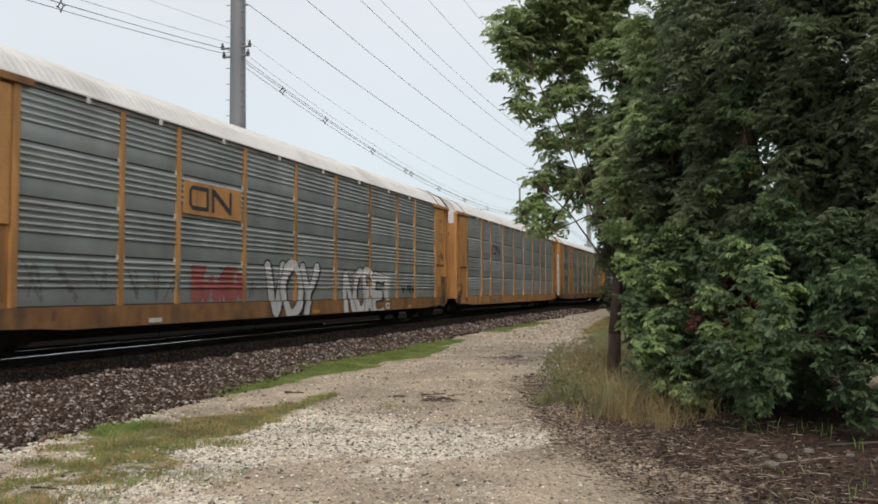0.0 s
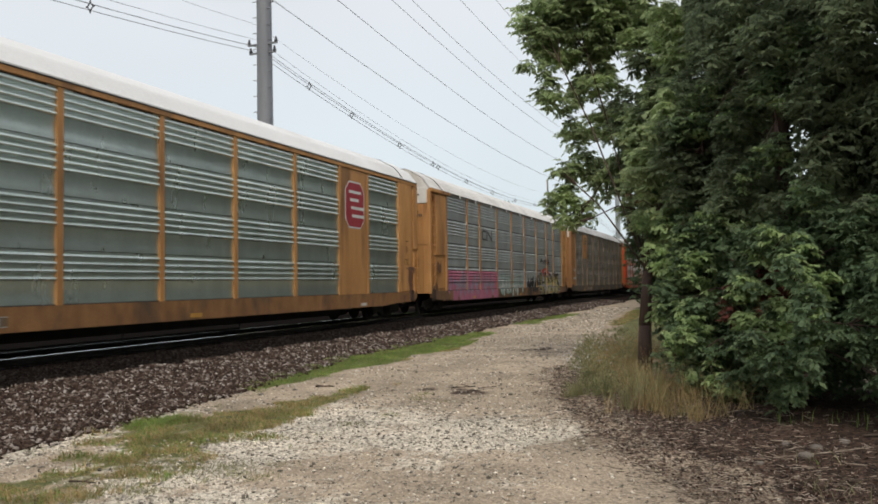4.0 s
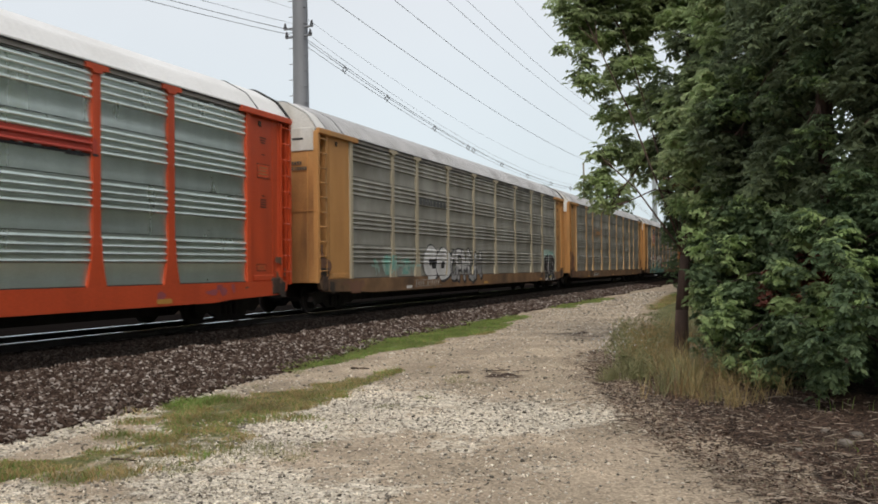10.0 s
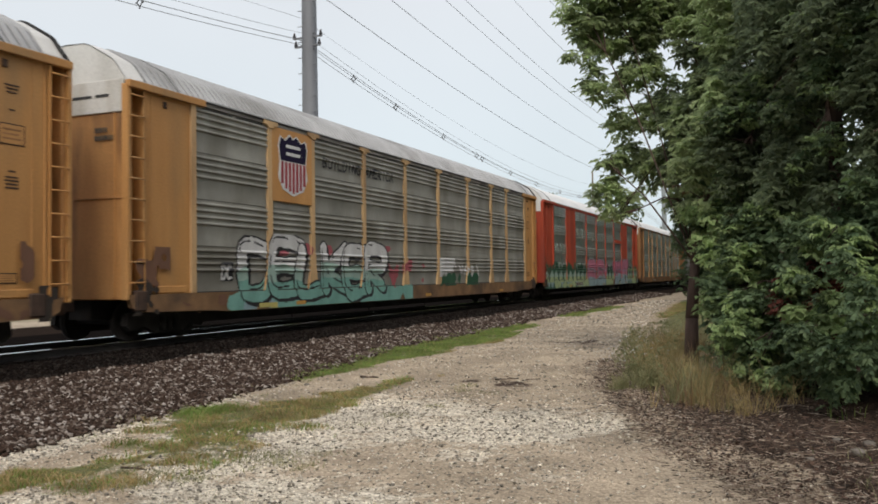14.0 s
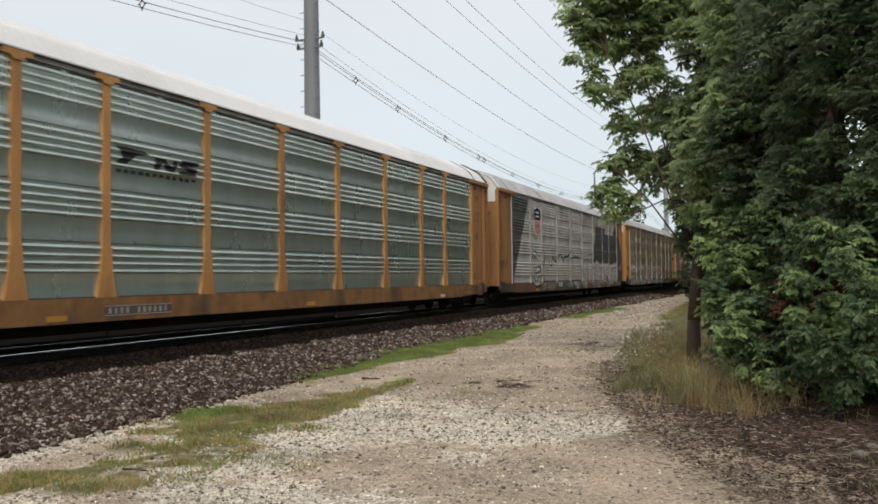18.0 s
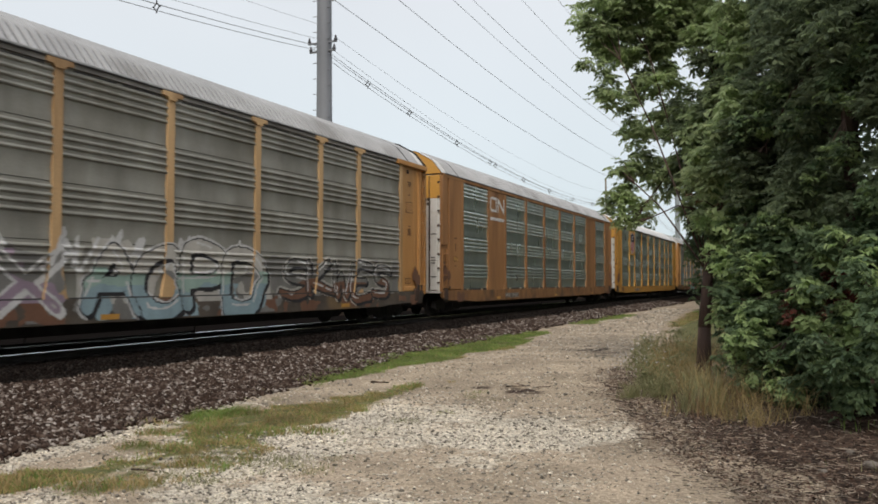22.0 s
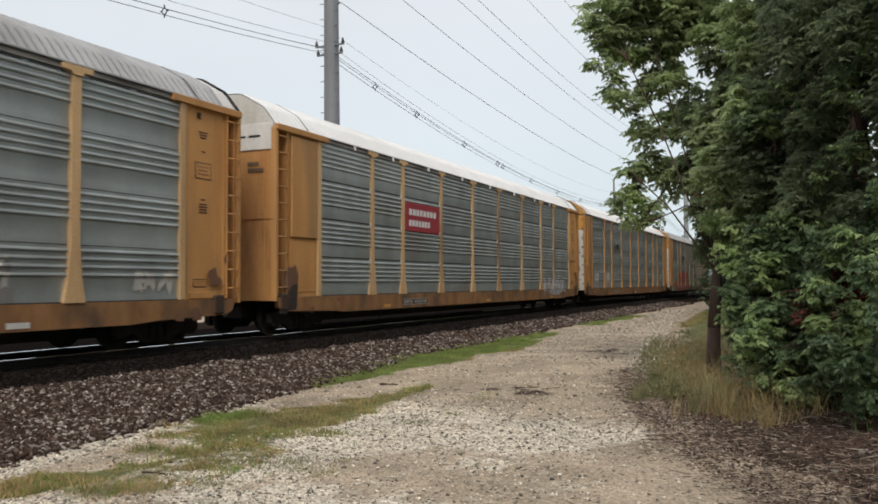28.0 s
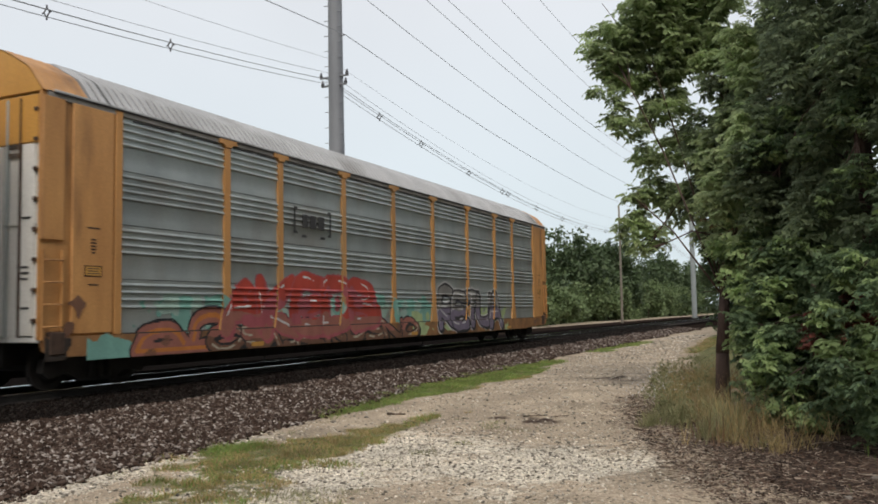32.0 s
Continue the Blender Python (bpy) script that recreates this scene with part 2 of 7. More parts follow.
STALK = leaf_mat("stalk_brown", (0.26, 0.16, 0.09), (0.14, 0.085, 0.05), 0.2)
LEAF_LIGHT = leaf_mat("leaf_sunny_green", (0.46, 0.54, 0.29), (0.27, 0.345, 0.175), 0.68)
LEAF_DARK = leaf_mat("leaf_deep_green", (0.138, 0.178, 0.112), (0.24, 0.292, 0.162), 0.6)
LEAF_BUSH = leaf_mat("leaf_bush_green", (0.10, 0.158, 0.088), (0.19, 0.262, 0.128), 0.48)
LEAF_TIP = leaf_mat("leaf_pale_tip_green", (0.25, 0.35, 0.15), (0.38, 0.48, 0.22), 0.5)
LEAF_SHADE = leaf_mat("leaf_shade_green", (0.08, 0.11, 0.06), (0.14, 0.18, 0.09), 0.4)
LEAF_WOOD = leaf_mat("leaf_wood_green", (0.06, 0.095, 0.045), (0.11, 0.15, 0.07), 0.25)
LEAF_FAR = leaf_mat("leaf_far_green", (0.14, 0.20, 0.09), (0.21, 0.27, 0.125), 0.3)
LEAF_RED = leaf_mat("leaf_withered_red", (0.20, 0.06, 0.042), (0.11, 0.042, 0.032), 0.3)
GRASS_GREEN = leaf_mat("grass_green", (0.19, 0.31, 0.07), (0.27, 0.33, 0.11), 0.4)
GRASS_WEED = leaf_mat("weed_green", (0.23, 0.25, 0.125), (0.36, 0.33, 0.18), 0.4)
GRASS_DRY = leaf_mat("grass_dry", (0.52, 0.38, 0.19), (0.32, 0.26, 0.115), 0.4)
LITTER = mat("dead_twigs", (0.22, 0.16, 0.12), (0.045, 0.03, 0.024), 5, 0.9, island=0.95)
PALE_TWIG = mat("bleached_twigs", (0.50, 0.42, 0.34), (0.30, 0.235, 0.18), 4, 0.9, island=0.4)
DEAD_LEAF = leaf_mat("dead_leaves", (0.15, 0.088, 0.062), (0.022, 0.014, 0.011), 0.1)
ROCK_GREY = mat("weathered_rock", (0.24, 0.21, 0.18), (0.15, 0.13, 0.11), 6, 0.95, bump=0.5)
PEBBLE = mat("limestone_pebbles", (0.66, 0.60, 0.51), (0.31, 0.27, 0.22), 8, 0.9, island=0.8)


def ground_mat():
    """Limestone track, sand, grass earth and leaf litter, mixed by the sheet's cover attribute."""
    m = bpy.data.materials.new("ground_cover")
    m.use_nodes = True
    n, l = m.node_tree.nodes, m.node_tree.links
    b = n["Principled BSDF"]
    b.inputs["Roughness"].default_value = 0.95
    b.inputs["Specular IOR Level"].default_value = 0.15
    tc = n.new("ShaderNodeTexCoord")
    at = n.new("ShaderNodeAttribute")
    at.attribute_name = "cover"
    sep = n.new("ShaderNodeSeparateColor")
    l.new(at.outputs["Color"], sep.inputs[0])

    def noise_node(scale, detail=5):
        t = n.new("ShaderNodeTexNoise")
        t.inputs["Scale"].default_value = scale
        t.inputs["Detail"].default_value = detail
        l.new(tc.outputs["Object"], t.inputs["Vector"])
        return t.outputs["Fac"]

    def ramp(fac, a, b2, lo, hi):
        r = n.new("ShaderNodeMapRange")
        r.inputs[1].default_value, r.inputs[2].default_value = a, b2
        r.inputs[3].default_value, r.inputs[4].default_value = lo, hi
        l.new(fac, r.inputs[0])
        return r.outputs[0]

    def mix(fac, c1, c2):
        x = n.new("ShaderNodeMix")
        x.data_type = "RGBA"
        for s, v in ((0, fac), (6, c1), (7, c2)):
            if isinstance(v, tuple):
                x.inputs[s].default_value = (*v, 1)
            else:
                l.new(v, x.inputs[s])
        return x.outputs[2]

    def edge(fac, rough_noise):
        a = n.new("ShaderNodeMath")
        a.operation = "ADD"
        l.new(fac, a.inputs[0])
        l.new(rough_noise, a.inputs[1])
        return ramp(a.outputs[0], 0.42, 0.72, 0, 1)

    wob = ramp(noise_node(5.5, 8), 0.25, 0.75, -0.28, 0.28)
    sand = mix(ramp(noise_node(0.9), 0.3, 0.7, 0, 1), (0.47, 0.38, 0.285), (0.35, 0.285, 0.21))
    pale = mix(ramp(noise_node(14, 8), 0.35, 0.65, 0, 1), (0.80, 0.73, 0.61), (0.47, 0.41, 0.325))
    earth = mix(ramp(noise_node(6, 8), 0.35, 0.65, 0, 1), (0.17, 0.155, 0.075), (0.10, 0.115, 0.042))
    litter = mix(ramp(noise_node(16, 8), 0.35, 0.65, 0, 1), (0.105, 0.068, 0.050), (0.028, 0.019, 0.015))
    c = mix(edge(sep.outputs[2], wob), sand, pale)
    c = mix(edge(sep.outputs[0], wob), c, earth)
    c = mix(edge(sep.outputs[1], wob), c, litter)
    grit = n.new("ShaderNodeTexVoronoi")
    grit.inputs["Scale"].default_value = 34
    l.new(tc.outputs["Object"], grit.inputs["Vector"])
    gsep = n.new("ShaderNodeSeparateColor")
    l.new(grit.outputs["Color"], gsep.inputs[0])
    sc = n.new("ShaderNodeVectorMath")
    sc.operation = "SCALE"
    l.new(c, sc.inputs[0])
    blot = ramp(noise_node(0.8, 6), 0.28, 0.72, 0.70, 1.22)
    speck = ramp(noise_node(55, 4), 0.3, 0.7, 0.62, 1.38)
    tone = ramp(gsep.outputs[0], 0, 1, 0.72, 1.25)
    for more in (blot, speck):
        x = n.new("ShaderNodeMath")
        x.operation = "MULTIPLY"
        l.new(tone, x.inputs[0])
        l.new(more, x.inputs[1])
        tone = x.outputs[0]
    l.new(tone, sc.inputs["Scale"])
    l.new(sc.outputs[0], b.inputs["Base Color"])
    bp = n.new("ShaderNodeBump")
    bp.inputs["Strength"].default_value = 0.4
    bp.inputs["Distance"].default_value = 0.02
    l.new(grit.outputs["Distance"], bp.inputs["Height"])
    l.new(bp.outputs[0], b.inputs["Normal"])
    return m


GROUND = ground_mat()
BALLAST_BED = mat("ballast_bed", (0.034, 0.024, 0.019), (0.018, 0.014, 0.012), 14, 0.95, bump=1.0, fine=28, spec=0.0)

# near-black bed: the shade under the train put into its colour
DARK_BED = mat("under_train_dark_bed", (0.012, 0.010, 0.009), (0.007, 0.006, 0.006), 14, 0.95, bump=1.0, fine=28, spec=0.0)


# ============ building helpers ============
def add(name, bm, material, parent=None):
    me = bpy.data.meshes.new(name)
    bm.to_mesh(me)
    bm.free()
    for m in (material if isinstance(material, (list, tuple)) else [material]):
        me.materials.append(m)
    ob = new(name, me)
    if parent:
        ob.parent = parent
    return ob


def part(name, bm, material, parent, label=""):
    return tagged(add(name, bm, material, parent), label)


def pydata(name, verts, faces, material, parent=None, smooth=False):
    me = bpy.data.meshes.new(name)
    verts = np.asarray(verts, dtype=np.float32)
    faces = np.asarray(faces, dtype=np.int32)
    k = faces.shape[1]
    me.vertices.add(len(verts))
    me.vertices.foreach_set("co", verts.ravel())
    me.loops.add(faces.size)
    me.loops.foreach_set("vertex_index", faces.ravel())
    me.polygons.add(len(faces))
    me.polygons.foreach_set("loop_start", np.arange(0, faces.size, k, dtype=np.int32))
    if smooth:
        me.polygons.foreach_set("use_smooth", np.ones(len(faces), dtype=bool))
    me.update(calc_edges=True)
    for m in (material if isinstance(material, (list, tuple)) else [material]):
        me.materials.append(m)
    ob = new(name, me)
    if parent:
        ob.parent = parent
    return ob


def box(bm, x0, x1, y0, y1, z0, z1, bevel=0.0):
    vs = [bm.verts.new(p) for p in ((x0, y0, z0), (x1, y0, z0), (x1, y1, z0), (x0, y1, z0), (x0, y0, z1), (x1, y0, z1), (x1, y1, z1), (x0, y1, z1))]
    fs = [bm.faces.new([vs[i] for i in f]) for f in ((3, 2, 1, 0), (4, 5, 6, 7), (0, 1, 5, 4), (1, 2, 6, 5), (2, 3, 7, 6), (3, 0, 4, 7))]
    if bevel:
        es = list({e for f in fs for e in f.edges})
        bmesh.ops.bevel(bm, geom=es, offset=bevel, segments=1, affect="EDGES")


def prism(bm, outline, axis, a, b):
    """Extrudes an outline of (p, q) pairs along an axis from a to b: axis x takes (y, z), y takes (x, z), z takes (x, y)."""
    def v(p, q, s):
        return (s, p, q) if axis == "x" else (p, s, q) if axis == "y" else (p, q, s)
    lo = [bm.verts.new(v(p, q, a)) for p, q in outline]
    hi = [bm.verts.new(v(p, q, b)) for p, q in outline]
    k = len(outline)
    bm.faces.new(lo)
    bm.faces.new(hi[::-1])
    for i in range(k):
        j = (i + 1) % k
        bm.faces.new((lo[i], hi[i], hi[j], lo[j]))
    bmesh.ops.recalc_face_normals(bm, faces=bm.faces[:])


def tube(bm, p0, p1, r0, r1=None, seg=10, caps=True):
    p0, p1 = Vector(p0), Vector(p1)
    r1 = r0 if r1 is None else r1
    q = (p1 - p0).to_track_quat("Z", "Y")
    rings = []
    for p, r in ((p0, r0), (p1, r1)):
        rings.append([bm.verts.new(p + q @ Vector((r * math.cos(2 * math.pi * i / seg), r * math.sin(2 * math.pi * i / seg), 0))) for i in range(seg)])
    for i in range(seg):
        j = (i + 1) % seg
        f = bm.faces.new((rings[0][i], rings[0][j], rings[1][j], rings[1][i]))
        f.smooth = True
    if caps:
        bm.faces.new(rings[0][::-1])
        bm.faces.new(rings[1])


def smooth01(x):
    x = np.clip(x, 0, 1)
    return x * x * (3 - 2 * x)


def value_noise(x, y, scale, seed):
    """Smooth noise in -1 .. 1 over the plane."""
    x, y = np.asarray(x) / scale, np.asarray(y) / scale
    xi, yi = np.floor(x).astype(int), np.floor(y).astype(int)
    fx, fy = smooth01(x - xi), smooth01(y - yi)

    def h(i, j):
        v = np.sin(i * 127.1 + j * 311.7 + seed * 74.7) * 43758.5453
        return (v - np.floor(v)) * 2 - 1
    return (h(xi, yi) * (1 - fx) + h(xi + 1, yi) * fx) * (1 - fy) + (h(xi, yi + 1) * (1 - fx) + h(xi + 1, yi + 1) * fx) * fy


# ============ the ground ============
TRACK_X, RAIL_Z, RAIL_TOP = -13.65, 0.39, 0.425


def toe(y):
    """Where the ballast meets the ground."""
    return np.interp(y, [0, 7, 10, 14, 18, 30, 50, 90], [-6.9, -7.3, -7.7, -8.2, -8.8, -9.1, -9.4, -9.8]) + 0.18 * value_noise(y, y * 0, 2.3, 3)


def road_right(y):
    """The track's edge towards the trees."""
    return np.interp(y, [0, 4, 7.2, 8.7, 11.1, 14.1, 21, 36, 55, 120], [3.0, 1.4, -0.25, -1.06, -1.95, -2.9, -4.0, -6.0, -7.4, -9.5])


def height(x, y):
    x, y = np.asarray(x, float), np.asarray(y, float)
    t = toe(y)
    bed = 0.25 * smooth01((x + 17.6) / 2.0)
    shoulder = 0.17 * np.clip((t - x) / (t + 11.3), 0, 1) + 0.08 * smooth01((-11.3 - x) / 0.7)
    z = np.where(x < -14.0, bed, np.where(x < t, shoulder, 0))
    z = z + np.where((x > toe(y)) & (np.abs(x) < 60) & (np.abs(y) < 120), 0.008 * value_noise(x, y, 2.3, 5) + 0.002 * value_noise(x, y, 0.7, 8), 0)
    z = z + 0.10 * smooth01((x - road_right(y)) / 3.0) * (np.abs(x) < 60)
    return z


def cover(x, y):
    """Grass, litter and pale gravel, 0 .. 1 each."""
    t, r = toe(y), road_right(y)
    wob = 0.28 * value_noise(x, y, 0.9, 11) + 0.14 * value_noise(x, y, 0.35, 12)
    strip = smooth01((y - 11.5) / 1.5) * smooth01((29.5 - y) / 3) * smooth01((t - 0.05 + np.interp(y, [11, 13, 15, 18, 22, 27, 30], [0.4, 0.65, 0.95, 1.7, 1.7, 1.3, 0.9]) - x + wob) / 0.3) * smooth01((x - t + 0.35) / 0.25)
    strip = np.maximum(strip, smooth01((y - 33) / 2) * smooth01((46 - y) / 3) * smooth01((t + 1.1 - x + wob) / 0.4) * smooth01((x - t + 0.2) / 0.25) * 0.8)
    near = np.interp(y, [3, 5, 5.8, 6.7, 7.3, 8.6, 9.9, 11.5, 12.6, 14.5], [-5.2, -6.0, -5.6, -5.5, -5.1, -5.35, -5.5, -5.6, -5.65, -5.9])
    away = np.interp(y, [3, 5.4, 6.5, 7.2, 8.0, 9.2, 9.4, 10.1, 12.4, 13.6, 14.5], [-6.6, -6.6, -6.1, -6.3, -7.0, -7.75, -7.0, -6.65, -6.25, -6.2, -6.0])
    rag = 0.5 * value_noise(x, y, 0.5, 17) + 0.35 * value_noise(x, y, 0.2, 18)
    patch = smooth01((near - x + 0.5 * rag) / 0.35) * smooth01((x - away + 0.5 * rag) / 0.3) * smooth01((14.3 - y) / 1.8) * np.clip(0.95 + 0.35 * rag, 0, 1)
    thin = smooth01((near + 0.9 - x) / 0.5) * smooth01((x - away + 0.9) / 0.6) * smooth01((9.5 - y) / 2) * np.clip(0.25 + 1.3 * value_noise(x, y, 0.4, 27), 0, 0.6)
    patch = np.maximum(patch, thin)
    right = smooth01((x - r - 2.2 + wob) / 1.2) * smooth01((9.2 - y) / 1.5) * 0.6
    far = smooth01((x - r - 0.5 + wob) / 0.8) * smooth01((y - 17) / 4)
    behind = smooth01((-27.5 - x + wob) / 1.5)
    grass = np.clip(np.maximum.reduce([strip, patch, right, far, behind]), 0, 1)
    litter = smooth01((x - r - 0.12 + wob * 1.7) / 0.6) * smooth01((19 - y) / 4)
    litter = np.where(y < 14.5, litter, litter * 0.6)
    spot = np.exp(-((x + 4.35) / 0.75) ** 2 - ((y - 13.1) / 0.9) ** 2) + 0.8 * np.exp(-((x + 4.9) / 1.1) ** 2 - ((y - 21) / 2.2) ** 2)
    litter = np.maximum(litter, np.clip(spot * (0.60 + 0.8 * value_noise(x, y, 0.35, 19) + 0.35 * value_noise(x, y, 0.14, 20)), 0, 0.8))
    pale = smooth01((x + 7.0) / 1.0) * smooth01((-2.0 - x + 0.1 * y + wob * 2) / 1.6) * smooth01((13.5 - y) / 5)
    pale = pale * (0.80 + 0.45 * value_noise(x, y, 1.3, 14) + 0.3 * value_noise(x, y, 0.5, 15))
    pale = np.maximum(pale, smooth01((t + 0.9 - x) / 0.5) * smooth01((12 - y) / 3) * 0.7)
    return grass, litter, pale


def build_ground():
    xs = np.concatenate([[-2500, -700, -220, -90, -50, -34, -26, -22], np.arange(-20, -14, 0.5), np.arange(-14, 6, 0.14), [6.5, 7.5, 9, 12, 18, 30, 60, 150, 500, 2500]])
    ys = np.concatenate([[-2500, -600, -150, -50, -20, -8, -3, 0, 2], np.arange(3, 30, 0.16), np.arange(30, 62, 0.5), [66, 72, 80, 90, 105, 125, 160, 220, 320, 600, 1300, 2500]])
    X, Y = np.meshgrid(xs, ys)
    V = np.stack([X, Y, height(X, Y)], -1).reshape(-1, 3)
    nx, ny = len(xs), len(ys)
    i = (np.arange(ny - 1)[:, None] * nx + np.arange(nx - 1)[None]).ravel()
    F = np.stack([i, i + 1, i + nx + 1, i + nx], -1)
    ob = pydata("ground", V, F, [GROUND, BALLAST_BED, DARK_BED], smooth=True)
    g, li, pa = cover(V[:, 0], V[:, 1])
    col = np.stack([g, li, pa, np.ones_like(g)], -1).astype(np.float32)
    a = ob.data.color_attributes.new("cover", "FLOAT_COLOR", "POINT")
    a.data.foreach_set("color", col.ravel())
    cx, cy = V[F].mean(1)[:, 0], V[F].mean(1)[:, 1]
    idx = ((cx < toe(cy) + 0.02) & (cx > -25.5)).astype(np.int32)
    # painted darkness under the cars reaches out to x = -22
    idx[(cx < -11.2) & (cx > -22.0)] = 2
    ob.data.polygons.foreach_set("material_index", idx)
    return tagged(ob, "pale limestone track with grass verges and leaf litter", "ground", kind="structure")


build_ground()


def scatter_rocks(name, px, py, size, material, label, category, squash=0.7, sink=0.25):
    """Angular stones joined into one object: each a roughened octahedron."""
    rng = np.random.default_rng(5)
    n = len(px)
    base = np.array([[1, 0, 0], [0, 1, 0], [-1, 0, 0], [0, -1, 0], [0.1, 0.1, 1]], float)
    tri = np.array([[0, 1, 4], [1, 2, 4], [2, 3, 4], [3, 0, 4], [3, 2, 1], [1, 0, 3]])
    pts = base[None] * (1 + rng.uniform(-0.35, 0.35, (n, 5, 3))) + rng.uniform(-0.2, 0.2, (n, 5, 3))
    a, b = rng.uniform(0, 6.28, n), rng.normal(0, 0.5, n)
    ca, sa, cb, sb = np.cos(a), np.sin(a), np.cos(b), np.sin(b)
    x, y, z = pts[..., 0], pts[..., 1], pts[..., 2] * squash
    y, z = y * cb[:, None] - z * sb[:, None], y * sb[:, None] + z * cb[:, None]
    x, y = x * ca[:, None] - y * sa[:, None], x * sa[:, None] + y * ca[:, None]
    s = size[:, None]
    V = np.stack([x * s + px[:, None], y * s + py[:, None], z * s + (height(px, py) + size * (squash - sink) * 0.6)[:, None]], -1)
    F = (tri[None] + (np.arange(n) * 5)[:, None, None]).reshape(-1, 3)
    return tagged(pydata(name, V.reshape(-1, 3), F, material), label, category, kind="stuff")


def build_stones():
    rng = np.random.default_rng(2)
    n = 230000
    y = 4 + 66 * rng.random(n) ** 1.9
    x = rng.uniform(-12.6, -6.6, n)
    t = toe(y)
    keep = (x < t + np.abs(rng.normal(0, 0.14, n)) - 0.05)
    x, y = x[keep], y[keep]
    size = rng.uniform(0.014, 0.044, len(x)) * (1 + y / 35)
    # stones close to the rails take the near-black material
    k = x < -10.95 + 0.25 * value_noise(x, y, 0.6, 61)
    scatter_rocks("ballast", x[~k], y[~k], size[~k], STONE, "dark crushed-rock ballast along the rails", "ballast")
    scatter_rocks("sooty_ballast", x[k], y[k], size[k], STONE_BLACK, "near-black ballast beside the rails", "ballast")
    n = 150000
    y = 3.6 + 52 * rng.random(n) ** 2.2
    x = rng.uniform(-8.5, 1.2, n)
    g, li, pa = cover(x, y)
    keep = (x > toe(y) - 0.1) & (x < road_right(y) + 0.5) & (rng.random(n) < 0.18 + 0.82 * pa - 0.9 * g)
    x, y = x[keep], y[keep]
    scatter_rocks("gravel", x, y, rng.uniform(0.006, 0.015, len(x)) * rng.choice([1, 1, 1, 1.6], len(x)) * (0.8 + y / 22), PEBBLE, "loose pale limestone gravel on the track", "gravel", 0.6)


build_stones()


# ============ the railway ============
def build_track():
    track = tagged(new("railway_track"), "single railway track with shiny rail heads", "railway track", kind="structure")
    track.location = (TRACK_X, 0, RAIL_TOP)
    prof = [(-0.075, -0.17), (0.075, -0.17), (0.075, -0.155), (0.012, -0.135), (0.012, -0.045), (0.036, -0.035), (0.036, -0.004), (-0.036, -0.004), (-0.036, -0.035), (-0.012, -0.045), (-0.012, -0.135), (-0.075, -0.155)]
    for sx in (0.72, -0.72):
        bm = bmesh.new()
        prism(bm, [(sx + p, q) for p, q in prof], "y", -580, 700)
        rail = part("rail", bm, SOOT, track)
        bm = bmesh.new()
        prism(bm, [(sx - 0.038, -0.006), (sx + 0.040, -0.006), (sx + 0.040, -0.0016), (sx - 0.024, 0.002), (sx - 0.036, -0.001)], "y", -580, 700)
        part("rail_head", bm, STEEL_WORN, rail, "polished steel running surface")
    bm = bmesh.new()
    box(bm, -1.3, 1.3, -0.11, 0.11, -0.33, -0.155, 0.015)
    first = part("tie", bm, TIE_WOOD, track)
    first.location = (0, 2.0, 0)
    rng = random.Random(4)
    for i in range(1, 190):
        t = new("tie", first.data)
        t.parent = track
        t.location = (rng.uniform(-0.04, 0.04), 2.0 + i * 0.53, 0)
        t.rotation_euler = (0, 0, rng.uniform(-0.02, 0.02))
    return track


build_track()

# ============ overhead line ============
LINE_X, POLE_Y = -25.2, 41.3


def big_pole(x, y, h, r0, r1, material, label, lean=0.0):
    p = tagged(new("power_pole"), label, "power pole")
    p.location = (x, y, -0.05)
    p.rotation_euler = (0, lean, 0)
    bm = bmesh.new()
    seg, rings = 12, []
    for k in range(10):
        q = k / 9
        r = r0 + (r1 - r0) * q
        rings.append([bm.verts.new((r * math.cos(2 * math.pi * i / seg), r * math.sin(2 * math.pi * i / seg), h * q)) for i in range(seg)])
    for lo, hi in zip(rings, rings[1:]):
        for i in range(seg):
            bm.faces.new((lo[i], lo[(i + 1) % seg], hi[(i + 1) % seg], hi[i])).smooth = True
    bm.faces.new(rings[-1])
    part("shaft", bm, material, p)
    return p


def step_bolts(p, h0, h1, r, material):
    k, z = 0, h0
    while z < h1:
        bm = bmesh.new()
        s = 1 if k % 2 else -1
        tube(bm, (s * r * 0.75, -r * 0.5, 0), (s * (r + 0.16), -r * 0.6, 0), 0.022, seg=6)
        o = part("step_bolt", bm, material, p)
        o.location = (0, 0, z)
        z += 0.45
        k += 1


pole = big_pole(LINE_X, POLE_Y, 37.0, 0.50, 0.33, POLE_STEEL, "tall weathered grey steel power pole behind the railway", radians(-0.35))
step_bolts(pole, 8.0, 21.0, 0.43, POLE_STEEL)
for dz, reach in ((15.45, 0.95), (14.95, 0.85)):
    for s in (-1, 1):
        bm = bmesh.new()
        box(bm, min(s * 0.38, s * reach), max(s * 0.38, s * reach), -0.05, 0.05, -0.05, 0.05, 0.01)
        arm = part("bracket", bm, POLE_STEEL, pole)
        arm.location = (0, -0.2, dz)
        bm = bmesh.new()
        tube(bm, (0, 0, 0.05), (0, 0, 0.16), 0.10, 0.10, 10)
        tube(bm, (0, 0, 0.16), (0, 0, 0.34), 0.07, 0.05, 10)
        ins = part("insulator", bm, PORCELAIN, arm, "dark porcelain insulator")
        ins.location = (s * (reach - 0.08), 0, 0)
big_pole(-21.0, 152.5, 24.0, 0.46, 0.38, POLE_FAR, "pale grey steel power pole beside the distant track")
